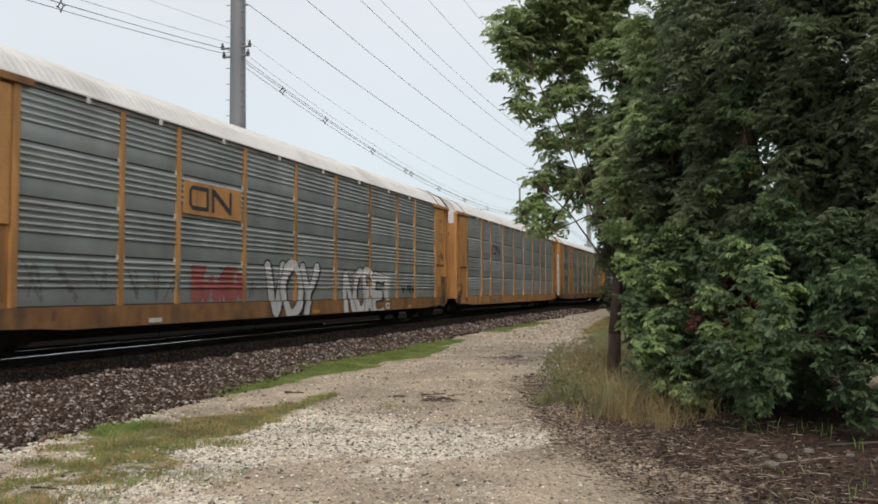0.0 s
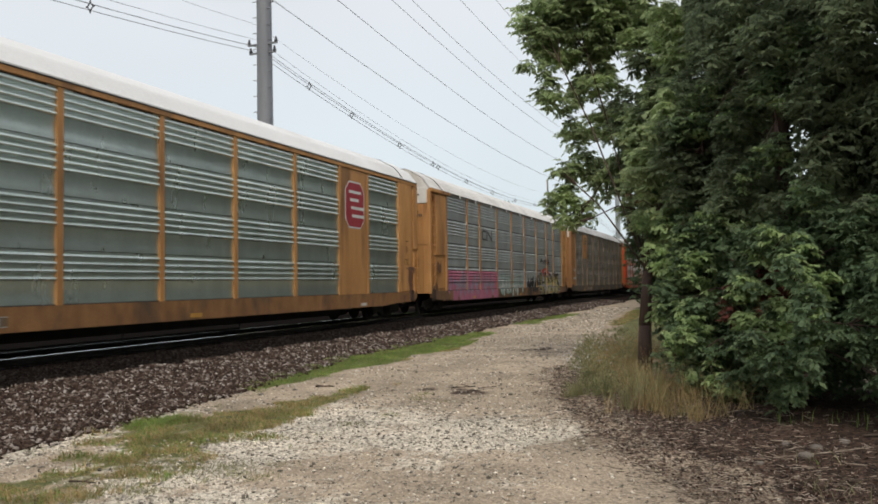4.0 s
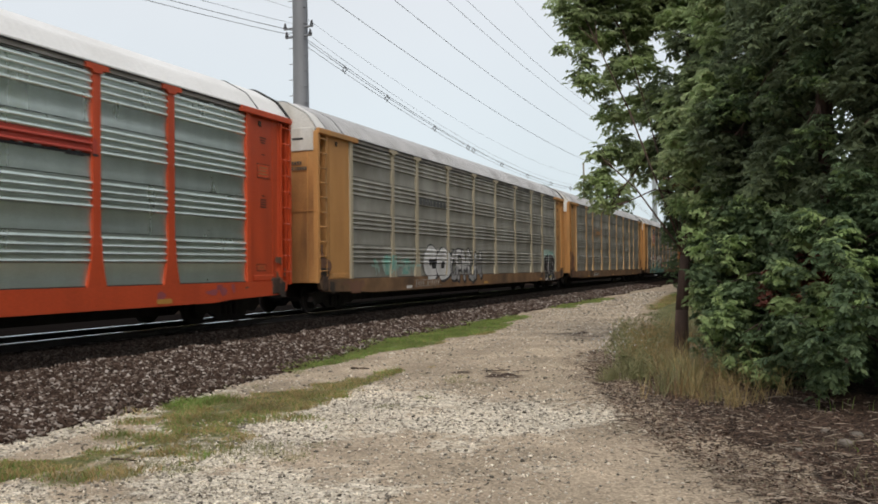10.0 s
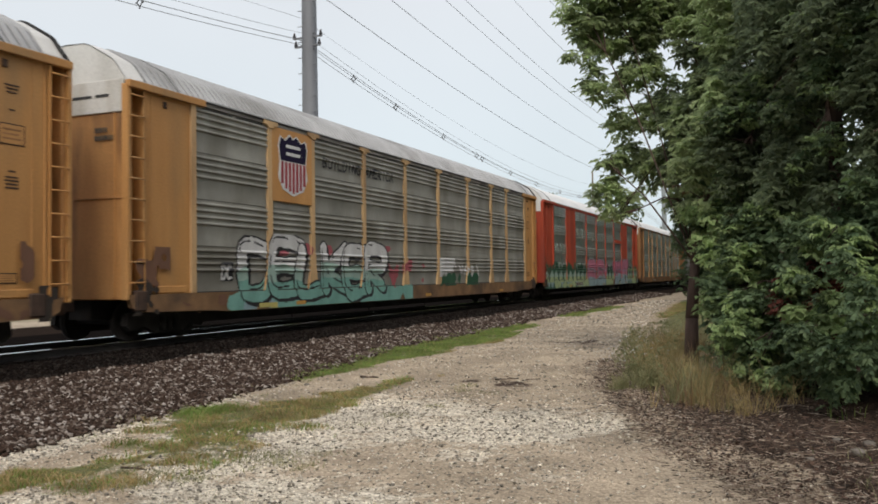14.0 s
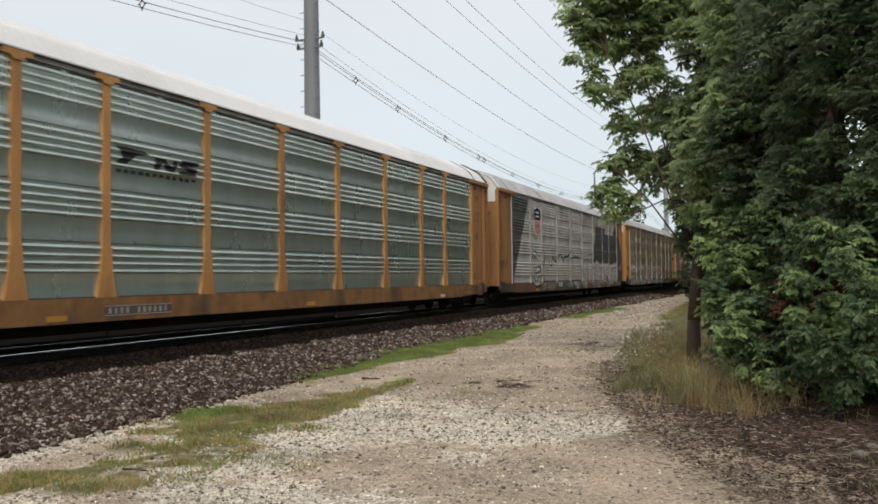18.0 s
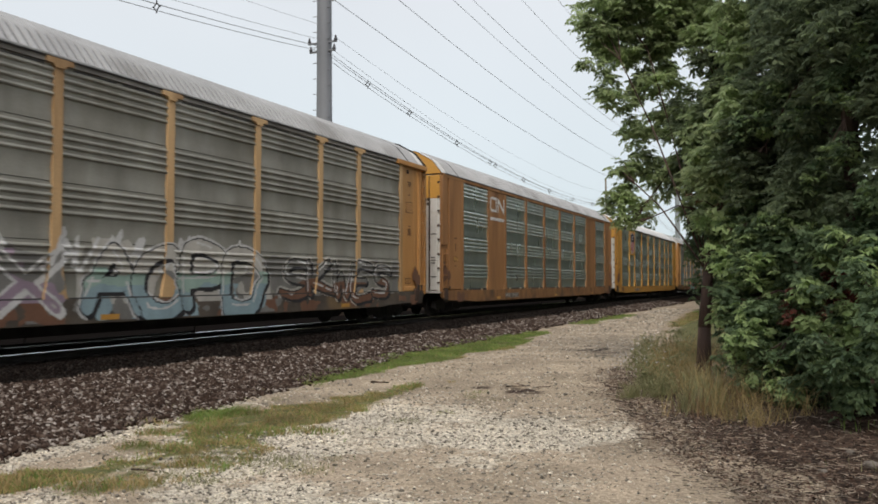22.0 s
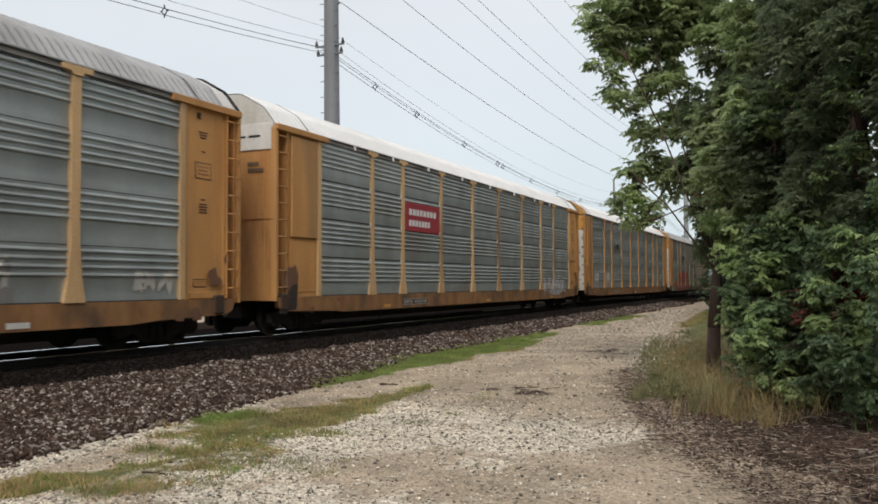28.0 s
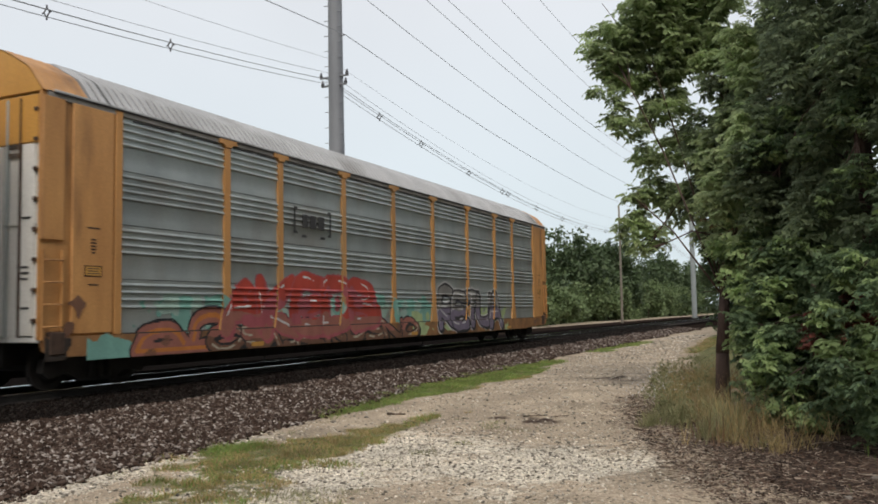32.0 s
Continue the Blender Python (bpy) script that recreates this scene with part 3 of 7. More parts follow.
thin = big_pole(-23.5, 106.5, 15.0, 0.17, 0.11, WOOD_POLE, "slim weathered wooden utility pole before the trees")


def wire(points, r, label, material=WIRE):
    """A hanging wire through points, as a thin tube of straight pieces."""
    bm = bmesh.new()
    for a, b in zip(points, points[1:]):
        tube(bm, a, b, r, seg=5, caps=False)
    return tagged(add("overhead_wire", bm, material), label, "wire")


def hang(y, h_pole, sag, span, y_pole):
    """Height of a wire that hangs in equal spans on both sides of a pole."""
    k = abs(y - y_pole) / span
    k = k - math.floor(k)
    return h_pole - 4 * sag * k * (1 - k)


SPAN = 105.0
ys = [POLE_Y - 60 + 4.0 * i for i in range(100)]
for dx, dz, rr in ((-0.75, 0.35, 0.021), (-0.75, 0.0, 0.021), (-0.35, 0.18, 0.021), (-0.5, 0.75, 0.014)):
    wire([(LINE_X + dx, y, EYE[2] + hang(y, 13.4 + dz * 0.8, 3.6, SPAN, POLE_Y)) for y in ys], rr * 0.8, "thin bundled overhead cable sagging between poles")
for h in (16.1, 19.2, 22.6, 24.1, 28.5, 32.65):
    wire([(LINE_X + 0.6, y, EYE[2] + hang(y, h, 2.0, 112.0, POLE_Y)) for y in (POLE_Y - 24 + 8 * i for i in range(46))], 0.021, "high single overhead wire carried by the steel pole")
    bm = bmesh.new()
    tube(bm, (0.2, 0, 0), (0.62, 0, 0.02), 0.06, 0.04, 8)
    o = part("arm", bm, POLE_STEEL, pole)
    o.location = (0, 0, h + EYE[2] + 0.05)
wire([(LINE_X - 0.6, y, EYE[2] + hang(y, 14.9, 3.0, SPAN, POLE_Y)) for y in ys], 0.009, "thin overhead ground wire above the cables")
for y in (21.8, 28.3, 47.5, 53.7, 62.5, 70.2, 71.6, 79.9, 89.0, 99.0, 109.0, 120.0):
    z = EYE[2] + hang(y, 13.4 + 0.22, 3.6, SPAN, POLE_Y)
    sp = tagged(new("cable_spacer"), "small dark diamond spacer holding bundled cables apart", "cable spacer", group="cable spacers")
    sp.location = (LINE_X - 0.62, y, z - 0.1)
    for k in range(4):
        bm = bmesh.new()
        c, s = math.cos(k * math.pi / 2), math.sin(k * math.pi / 2)
        tube(bm, (0.15 * c, 0, 0.19 * s), (-0.15 * s, 0, 0.19 * c), 0.026, seg=6)
        tube(bm, (0.15 * c, 0, 0.19 * s), (0.22 * c, 0, 0.28 * s), 0.034, seg=6)
        part("spacer_arm", bm, PORCELAIN, sp)


# ============ trees and undergrowth ============
def leaf_mesh(name, P, U, N, s, aspect, material, parent):
    """Folded leaves at P, pointing along U, facing N."""
    count = len(P)
    U = U / np.linalg.norm(U, axis=1)[:, None]
    S = np.cross(N, U)
    S /= np.linalg.norm(S, axis=1)[:, None] + 1e-9
    N = np.cross(U, S)
    rng = np.random.default_rng(count)
    L, W = s[:, None], (s * aspect * rng.uniform(0.55, 1.35, count))[:, None]
    a, b, fold = rng.uniform(0.25, 0.6, (count, 1)), rng.uniform(0.25, 0.6, (count, 1)), rng.uniform(0.1, 0.7, (count, 1))
    V = np.stack([P, P + U * L * a + S * W + N * W * fold, P + U * L - N * L * rng.uniform(-0.05, 0.3, (count, 1)), P + U * L * b - S * W + N * W * fold], 1).reshape(-1, 3)
    i = np.arange(count)[:, None] * 4
    F = np.concatenate([i + np.array([[0, 2, 1]]), i + np.array([[0, 3, 2]])], 1).reshape(-1, 3)
    return pydata(name, V, F, material, parent)


def leaves(name, centres, count, size, material, parent, seed, shell=0.55, lumps=9, aspect=0.5, pinnate=0, floor=0.12):
    """A crown of small leaves: every round clump of (x, y, z, r) carries smaller lumps, and every lump sprays of leaves that face outwards and up."""
    rng = np.random.default_rng(seed)
    C = np.array(centres, float)
    w = C[:, 3] ** 1.2
    n_l = len(C) * lumps
    lc = rng.choice(len(C), n_l, p=w / w.sum())
    d = rng.normal(0, 1, (n_l, 3))
    d /= np.linalg.norm(d, axis=1)[:, None]
    LP = C[lc, :3] + d * (C[lc, 3] * (shell + (0.98 - shell) * rng.random(n_l) ** 0.5))[:, None]
    LR = C[lc, 3] * rng.uniform(0.16, 0.36, n_l) + 0.04
    n_t = max(8, count // (pinnate or 6))
    tl = rng.choice(n_l, n_t, p=LR ** 2 / (LR ** 2).sum())
    o = rng.normal(0, 1, (n_t, 3))
    o[:, 2] += 0.35
    o /= np.linalg.norm(o, axis=1)[:, None]
    TP = LP[tl] + o * (LR[tl] * rng.uniform(0.5, 1.1, n_t))[:, None]
    k = pinnate or 6
    idx = np.repeat(np.arange(n_t), k)
    n = len(idx)
    out = o[idx]
    if pinnate:
        yaw = rng.uniform(0, 6.283, n_t)
        ax = np.stack([np.cos(yaw), np.sin(yaw), rng.uniform(-0.9, 0.15, n_t)], -1)
        ax /= np.linalg.norm(ax, axis=1)[:, None]
        step = np.tile(np.arange(k), n_t)
        along = (step // 2) * size * 0.42
        side = np.cross(ax[idx], np.array([0, 0, 1.0]))
        side /= np.linalg.norm(side, axis=1)[:, None]
        sg = np.where(step % 2, 1.0, -1.0)[:, None]
        P = TP[idx] + ax[idx] * along[:, None]
        U = ax[idx] * 0.7 + side * sg * 0.9 + rng.normal(0, 0.15, (n, 3))
        U[:, 2] -= 0.25
        N = np.cross(side, ax[idx])
        N[N[:, 2] < 0] *= -1
        N = N + rng.normal(0, 0.25, (n, 3))
    else:
        P = TP[idx] + rng.normal(0, size * 0.75, (n, 3))
        U = rng.normal(0, 0.8, (n, 3)) + out * 0.5
        U[:, 2] -= 0.35
        N = out + np.array([0, 0, 0.5]) + rng.normal(0, 0.62, (n, 3))
    P[:, 2] = np.maximum(P[:, 2], floor)
    s = size * rng.uniform(0.5, 1.5, n)
    return leaf_mesh(name, P, U, N, s, aspect, material, parent)


def limb(bm, points, r0, r1, seg=8):
    k = len(points) - 1
    for i in range(k):
        tube(bm, points[i], points[i + 1], r0 + (r1 - r0) * i / k, r0 + (r1 - r0) * (i + 1) / k, seg)


def tree(label, trunk, clumps, count, size, material, seed, extra=(), category="tree", name="tree", shell=0.55, aspect=0.5, limb_every=2, lumps=9, pinnate=0):
    """Trunk points with radii ends, limbs to the clumps, and a leafy crown; extra: further (material, share, size, clumps) crowns."""
    root = trunk[0][0]
    t = tagged(new(name), label, category)
    t.location = root
    rel = [tuple(Vector(p) - Vector(root)) for p in trunk[0]]
    bm = bmesh.new()
    limb(bm, rel, trunk[1], trunk[2])
    part("trunk", bm, GRASS_WEED if name == "weed" else BARK, t)
    rng = random.Random(seed)
    cl = [(c[0] - root[0], c[1] - root[1], c[2] - root[2], c[3]) for c in clumps]
    for c in cl[::limb_every]:
        start = Vector(rel[rng.randrange(len(rel) // 2, len(rel))])
        end = Vector(c[:3])
        mid = (start + end) / 2 + Vector((rng.uniform(-0.2, 0.2), rng.uniform(-0.2, 0.2), 0.25))
        bm = bmesh.new()
        limb(bm, [start, mid, end], min(trunk[2] * 0.8, 0.02) if pinnate else trunk[2] * 0.8, 0.008, 6)
        for _ in range(4):
            q = end + Vector((rng.uniform(-1, 1), rng.uniform(-1, 1), rng.uniform(-0.6, 1))) * c[3] * 0.9
            limb(bm, [mid.lerp(end, 0.6), q], 0.016, 0.005, 5)
        part("limb", bm, GRASS_WEED if name == "weed" else BARK, t)
    leaves("crown", cl, count, size, material, t, seed, shell, lumps, aspect, pinnate)
    for k, (m, share, sz, sub) in enumerate(extra):
        leaves("crown", [cl[i] for i in sub], int(count * share), sz, m, t, seed + 50 + k, 0.8, lumps, aspect, pinnate)
    return t


LIGHT_CROWN = [(-1.51, 16.2, 4.47, 0.54), (-1.08, 16.0, 5.01, 0.53), (-1.42, 16.2, 3.85, 0.52), (-1.08, 15.9, 4.27, 0.48), (-1.24, 15.8, 3.17, 0.55), (-0.87, 16.2, 6.37, 0.75), (-0.92, 16.0, 5.58, 0.51), (-1.52, 16.4, 3.45, 0.46), (-1.35, 16.2, 2.79, 0.45), (-0.84, 15.6, 2.64, 0.41), (-3.82, 16.9, 7.09, 0.52), (-3.98, 16.8, 6.28, 0.36), (-4.01, 16.7, 7.05, 0.31), (-3.68, 17.0, 5.63, 0.36), (-3.52, 17.4, 6.6, 0.64), (-3.25, 17.6, 7.48, 0.88), (-3.02, 17.6, 5.83, 0.61), (-2.41, 17.9, 6.51, 0.83), (-2.4, 17.9, 7.6, 1.01), (-1.52, 17.2, 6.94, 0.91), (-1.39, 16.8, 5.81, 0.69), (-2.47, 17.8, 5.47, 0.61), (-3.21, 17.3, 5.19, 0.3), (-3.24, 17.4, 4.7, 0.3), (-2.87, 17.7, 4.8, 0.4), (-2.21, 17.6, 4.83, 0.47), (-1.75, 17.0, 4.92, 0.62), (-3.06, 17.4, 4.14, 0.39), (-3.42, 17.1, 3.94, 0.25), (-2.63, 17.6, 3.91, 0.42), (-2.07, 17.3, 3.96, 0.46), (-3.58, 17.0, 3.36, 0.27), (-3.31, 17.1, 3.53, 0.27), (-3.04, 17.2, 3.19, 0.27), (-3.41, 17.0, 2.98, 0.2), (-3.2, 17.1, 2.87, 0.2), (-2.11, 17.5, 3.12, 0.23), (-2.9, 16.9, 7.9, 0.5), (-1.7, 17.0, 7.9, 0.5), (-0.6, 16.0, 7.8, 0.7)]
LIGHT_SPRAYS = [(-1.6, 14.6, 3.55, 0.33), (-1.25, 14.4, 3.95, 0.38), (-0.9, 14.2, 3.5, 0.33), (-1.35, 14.5, 3.05, 0.28), (-0.95, 14.2, 4.45, 0.38), (-1.5, 14.9, 4.5, 0.35)]
SPRIGS = [(0.25, 12.6, 5.14, 0.22), (0.5, 12.4, 4.34, 0.25), (0.78, 12.0, 4.81, 0.25), (-0.79, 13.9, 4.17, 0.28), (-0.06, 13.4, 4.07, 0.22), (-0.3, 13.8, 4.63, 0.22), (0.48, 12.4, 3.48, 0.2), (-1.24, 15.2, 3.27, 0.26), (-0.82, 14.2, 3.42, 0.25), (0.83, 11.8, 2.84, 0.2), (-1.02, 15.0, 4.95, 0.25), (0.11, 12.9, 3.22, 0.18)]
BUSH_TUFTS = [(-1.53, 15.4, 2.67, 0.24), (-1.11, 14.6, 2.79, 0.26), (-0.67, 13.4, 2.44, 0.24), (0.3, 11.7, 2.18, 0.24), (0.61, 11.4, 2.06, 0.22), (-1.02, 14.0, 1.91, 0.22), (-0.68, 12.5, 0.95, 0.24), (-0.42, 12.2, 0.71, 0.2), (0.1, 11.7, 1.02, 0.26), (0.47, 11.2, 1.26, 0.25), (0.28, 11.5, 0.69, 0.2), (0.04, 11.9, 1.65, 0.22), (0.68, 10.9, 1.01, 0.25), (0.76, 11.0, 1.66, 0.22), (-0.83, 12.5, 0.4, 0.2), (-0.28, 12.0, 0.26, 0.2), (0.4, 11.3, 0.37, 0.2), (-1.07, 13.3, 1.31, 0.2)]
DARK_CROWN = [(-0.65, 15.0, 3.86, 0.5), (-0.76, 15.0, 2.89, 0.45), (-0.18, 14.4, 6.36, 0.72), (-0.09, 14.3, 5.53, 0.84), (-0.54, 14.9, 5.0, 0.49), (-0.45, 14.8, 4.3, 0.49), (-0.75, 15.0, 3.38, 0.45), (0.3, 13.5, 5.45, 1.0), (1.15, 12.5, 5.25, 1.05), (1.8, 11.5, 4.75, 0.95), (-0.35, 14.25, 4.35, 0.95), (0.55, 13.25, 4.2, 1.0), (1.35, 12.25, 3.85, 0.9), (1.95, 11.7, 3.55, 0.9),
              (-0.6, 14.4, 3.3, 0.78), (0.25, 13.45, 3.05, 0.8), (1.1, 12.6, 2.8, 0.76), (1.8, 11.6, 2.55, 0.7), (0.75, 13.1, 6.6, 1.15), (1.5, 11.7, 6.0, 1.15), (2.65, 11.4, 4.5, 1.2), (2.55, 11.2, 2.8, 1.05), (1.6, 13.2, 4.0, 1.2), (2.6, 12.8, 3.0, 1.2)]
BUSH_CLUMPS = [(-0.8, 14.45, 2.15, 0.64), (-0.25, 13.5, 2.05, 0.7), (0.28, 12.3, 2.1, 0.5), (0.95, 12.95, 1.85, 0.78), (1.5, 11.4, 2.25, 0.56), (-0.8, 13.45, 1.35, 0.52), (-0.6, 12.95, 0.9, 0.55), (0.12, 12.5, 1.0, 0.6), (0.75, 11.95, 1.0, 0.6), (1.35, 11.3, 1.15, 0.62), (1.75, 10.85, 1.45, 0.64),
               (-0.42, 12.75, 0.45, 0.36), (0.85, 11.75, 0.6, 0.34), (1.6, 10.9, 0.85, 0.42), (2.4, 10.75, 1.45, 0.95), (1.2, 13.0, 1.0, 0.8),
               (-1.7, 16.9, 2.25, 0.54), (-1.8, 16.4, 1.55, 0.38), (-1.45, 16.85, 3.2, 0.68), (-1.95, 17.35, 2.7, 0.36), (-1.02, 14.9, 0.75, 0.4), (0.22, 12.1, 1.4, 0.42), (0.34, 11.9, 1.05, 0.36)]
BUSH_CORE = [(-0.2, 13.2, 0.5, 0.5), (0.5, 12.6, 0.5, 0.55), (1.2, 12.2, 0.5, 0.55), (0.1, 14.0, 0.9, 0.7), (1.0, 13.4, 0.9, 0.7), (-0.9, 14.6, 1.6, 0.5), (-0.6, 14.3, 2.6, 0.5), (0.3, 13.6, 1.8, 0.7), (0.2, 12.1, 0.35, 0.3), (0.75, 11.6, 0.35, 0.3), (1.3, 11.3, 0.4, 0.3)]
BUSH_FRONT = [(0.03, 10.6, 1.02, 0.26), (0.37, 10.3, 0.86, 0.28), (0.68, 10.0, 1.25, 0.3), (0.22, 10.8, 1.6, 0.24), (0.6, 10.1, 0.65, 0.26), (-0.1, 10.9, 0.6, 0.22), (0.26, 10.6, 0.45, 0.2), (0.55, 10.4, 1.72, 0.26), (1.35, 9.9, 1.2, 0.4), (1.6, 9.9, 1.8, 0.4), (1.5, 9.9, 0.6, 0.35), (-0.9, 13.6, 0.5, 0.40), (-0.75, 12.95, 0.38, 0.36), (-1.0, 14.2, 0.9, 0.38)]
tree("slender tree with bright feathery leaves hanging over the track", ([(-1.76, 15.9, -0.05), (-1.74, 15.95, 0.9), (-1.68, 16.05, 1.9), (-1.6, 16.3, 3.0), (-1.7, 16.9, 4.6)], 0.145, 0.035),
     [(*c[:3], c[3] * (0.76 if i in (16, 17, 19, 20, 21, 27, 28, 31, 32, 33, 34, 35) else 0.95 if c[2] > 4.6 else 1.05)) for i, c in enumerate(LIGHT_CROWN)] + [(c[0] - 0.05, c[1], c[2] + 0.05, c[3] * 0.75) for c in LIGHT_CROWN if c[3] < 0.33 and c[2] < 4.4] + LIGHT_SPRAYS, 78000, 0.11, LEAF_LIGHT, 11, aspect=0.25, pinnate=9, lumps=10, shell=0.3, limb_every=5,
     extra=((LEAF_DARK, 0.10, 0.11, (0, 1, 3, 6, 20, 26, 27, 30)), (LEAF_LIGHT, 0.12, 0.10, (2, 4, 7, 8, 9)), (STALK, 0.012, 0.09, (2, 4, 7))))
tree("tall dense dark-leaved tree beside the track", ([(0.6, 13.6, -0.05), (0.7, 13.5, 1.5), (0.6, 13.3, 3.2), (0.5, 13.1, 5.2)], 0.20, 0.09),
     DARK_CROWN + SPRIGS, 190000, 0.085, LEAF_DARK, 12, aspect=0.24, lumps=16, shell=0.2, pinnate=7, extra=((LEAF_BUSH, 0.03, 0.085, tuple(range(24, 36))), (LEAF_TIP, 0.012, 0.085, tuple(range(24, 36)))))
# paler leaves on the road-side clumps paint in the light falling there
tree("thick green bush with bright leaf tips at the tree's foot", ([(0.5, 12.9, -0.05), (0.45, 12.8, 0.7), (0.4, 12.6, 1.4)], 0.10, 0.05),
     BUSH_CLUMPS + BUSH_TUFTS + BUSH_CORE + BUSH_FRONT, 160000, 0.072, LEAF_BUSH, 13, aspect=0.27, lumps=9, shell=0.3, pinnate=7, category="bush", name="bush", extra=((LEAF_RED, 0.035, 0.06, (21, 22)), (LEAF_TIP, 0.045, 0.085, tuple(range(23, 41))), (LEAF_TIP, 0.06, 0.08, (0, 1, 5, 6, 23, 24, 25, 28, 29))))


def grass(name, px, py, h, material, label, seed, width=0.006, kind="stuff", category="grass", lean=0.35):
    rng = np.random.default_rng(seed)
    n = len(px)
    z = height(px, py)
    a = rng.uniform(0, 6.283, n)
    hh = h * rng.uniform(0.45, 1.25, n)
    b = rng.uniform(0, 6.283, n)
    le = lean * hh * rng.uniform(0.2, 1.3, n)
    w = width * rng.uniform(0.7, 1.5, n)
    P = np.stack([px, py, z - 0.01], -1)
    s = np.stack([np.cos(a) * w, np.sin(a) * w, 0 * a], -1)
    mid = P + np.stack([np.cos(b) * le * 0.35, np.sin(b) * le * 0.35, hh * 0.6], -1)
    tip = P + np.stack([np.cos(b) * le, np.sin(b) * le, hh], -1)
    V = np.stack([P - s, P + s, mid + s * 0.7, mid - s * 0.7, tip], 1).reshape(-1, 3)
    i = np.arange(n)[:, None] * 5
    F = np.concatenate([i + np.array([[0, 1, 2]]), i + np.array([[0, 2, 3]]), i + np.array([[3, 2, 4]])], 1).reshape(-1, 3)
    return tagged(pydata(name, V, F, material), label, category, kind=kind)


def build_grass():
    rng = np.random.default_rng(9)
    n = 460000
    y = 4 + 46 * rng.random(n) ** 1.4
    x = rng.uniform(-10, -4.5, n)
    g, li, pa = cover(x, y)
    clump = value_noise(x, y, 0.6, 21) * 0.4 + value_noise(x, y, 0.16, 22) * 0.6
    keep = (g > 0.25) & (rng.random(n) < np.clip((g + clump * 0.55 + 0.12) * 0.95, 0, 1))
    x, y = x[keep], y[keep]
    green = rng.random(len(x)) < np.where((y > 11.5) & (x < toe(y) + 1.5), 0.88, np.clip(0.26 + 0.55 * value_noise(x, y, 0.8, 23) + 0.75 * np.exp(-((x + 7.2) / 0.7) ** 2 - ((y - 8.9) / 0.8) ** 2), 0.12, 0.95))
    h = 0.05 * np.clip(1 + 0.9 * value_noise(x, y, 0.3, 24) + 0.5 * value_noise(x, y, 0.11, 25), 0.25, 2.4)
    grass("grass", x[green], y[green], h[green], GRASS_GREEN, "short green grass on the verge of the track", 31, 0.0045, lean=0.9)
    grass("dry_grass", x[~green], y[~green], h[~green], GRASS_DRY, "short straw-coloured grass on the verge", 32, 0.004, lean=1.1)
    # stray tufts on the gravel
    n = 5200
    c = rng.integers(0, 60, n)
    cx, cy = np.concatenate([rng.uniform(-6.4, -3.6, 26), rng.uniform(-5.6, -4.4, 20), rng.uniform(-8.0, -6.9, 14)]), np.concatenate([rng.uniform(4.8, 13.5, 26), rng.uniform(5.2, 7.2, 20), rng.uniform(7.0, 12.0, 14)])
    x, y = cx[c] + rng.normal(0, 0.09, n), cy[c] + rng.normal(0, 0.10, n)
    grass("stray_tufts", x, y, 0.02 + 0.05 * ((c * 7) % 10) / 10, GRASS_WEED, "stray tufts of olive grass on the gravel", 36, 0.003, lean=1.2)
    # tall weeds round the trunk, tuft by tuft: green ones at the road's edge, straw behind and in front
    tufts = []
    for _ in range(105):
        cy = rng.uniform(10.6, 20.5)
        cx = float(road_right(cy)) + 0.4 + rng.gamma(2.0, 0.36)
        tufts.append((cx, cy, rng.choice(3, p=[0.56, 0.20, 0.24])))
    tufts += [(float(rng.uniform(-2.55, -1.9)), float(rng.uniform(12.4, 14.6)), 1) for _ in range(15)]
    tufts += [(float(rng.uniform(-1.75, -0.75)), float(rng.uniform(10.6, 12.6)), int(rng.choice(3, p=[0.6, 0.1, 0.3]))) for _ in range(20)]
    tufts += [(float(rng.uniform(-2.7, -1.9)), float(rng.uniform(15.5, 18.5)), 0) for _ in range(24)]
    kinds = (("tall_dry_weeds", GRASS_DRY, "tall straw-coloured weeds round the tree trunk", 0.0032), ("tall_green_weeds", GRASS_WEED, "tall grey-green weeds at the track's edge", 0.0042), ("brown_stalks", STALK, "brown dead weed stalks beside the track", 0.0030))
    for k, (name, material, label, width) in enumerate(kinds):
        xs, ys, hs = [], [], []
        for cx, cy, kind in tufts:
            if kind != k or cx > float(road_right(cy)) + 2.3:
                continue
            m = int(rng.integers(8, 70)) if k < 2 else int(rng.integers(5, 18))
            edge = float(smooth01(np.array((cx - float(road_right(cy)) + 0.1) / 0.8)))
            spread = rng.uniform(0.03, 0.15)
            xs.append(cx + rng.normal(0, spread, m))
            ys.append(cy + rng.normal(0, spread, m))
            hs.append(np.full(m, rng.uniform(0.25, 1.15) * (0.4 + 0.6 * edge)))
        grass(name, np.concatenate(xs), np.concatenate(ys), (0.62, 0.5, 0.85)[k] * np.concatenate(hs), material, label, 33 + k, width, lean=(0.9, 0.8, 0.45)[k])
    # pale flower heads above the green weeds
    n = 150
    x, y = rng.normal(-2.55, 0.28, n), rng.normal(14.0, 1.1, n)
    P = np.stack([x, y, height(x, y) + rng.uniform(0.35, 0.75, n)], -1)
    flowers = leaf_mesh("weed_flowers", P, rng.normal(0, 1, (n, 3)), np.array([0, 0, 1.0]) + rng.normal(0, 0.5, (n, 3)), rng.uniform(0.012, 0.026, n), 0.6, PAINT_WHITE, None)
    tagged(flowers, "tiny pale flower heads above the weeds", "flowers", kind="stuff")
    n = 900
    x, y = rng.uniform(-0.3, 3.4, n), rng.uniform(6.4, 8.6, n)
    keep = (x > road_right(y) + 0.7) & (rng.random(n) < np.clip(0.25 + 1.2 * value_noise(x, y, 0.5, 44), 0, 1))
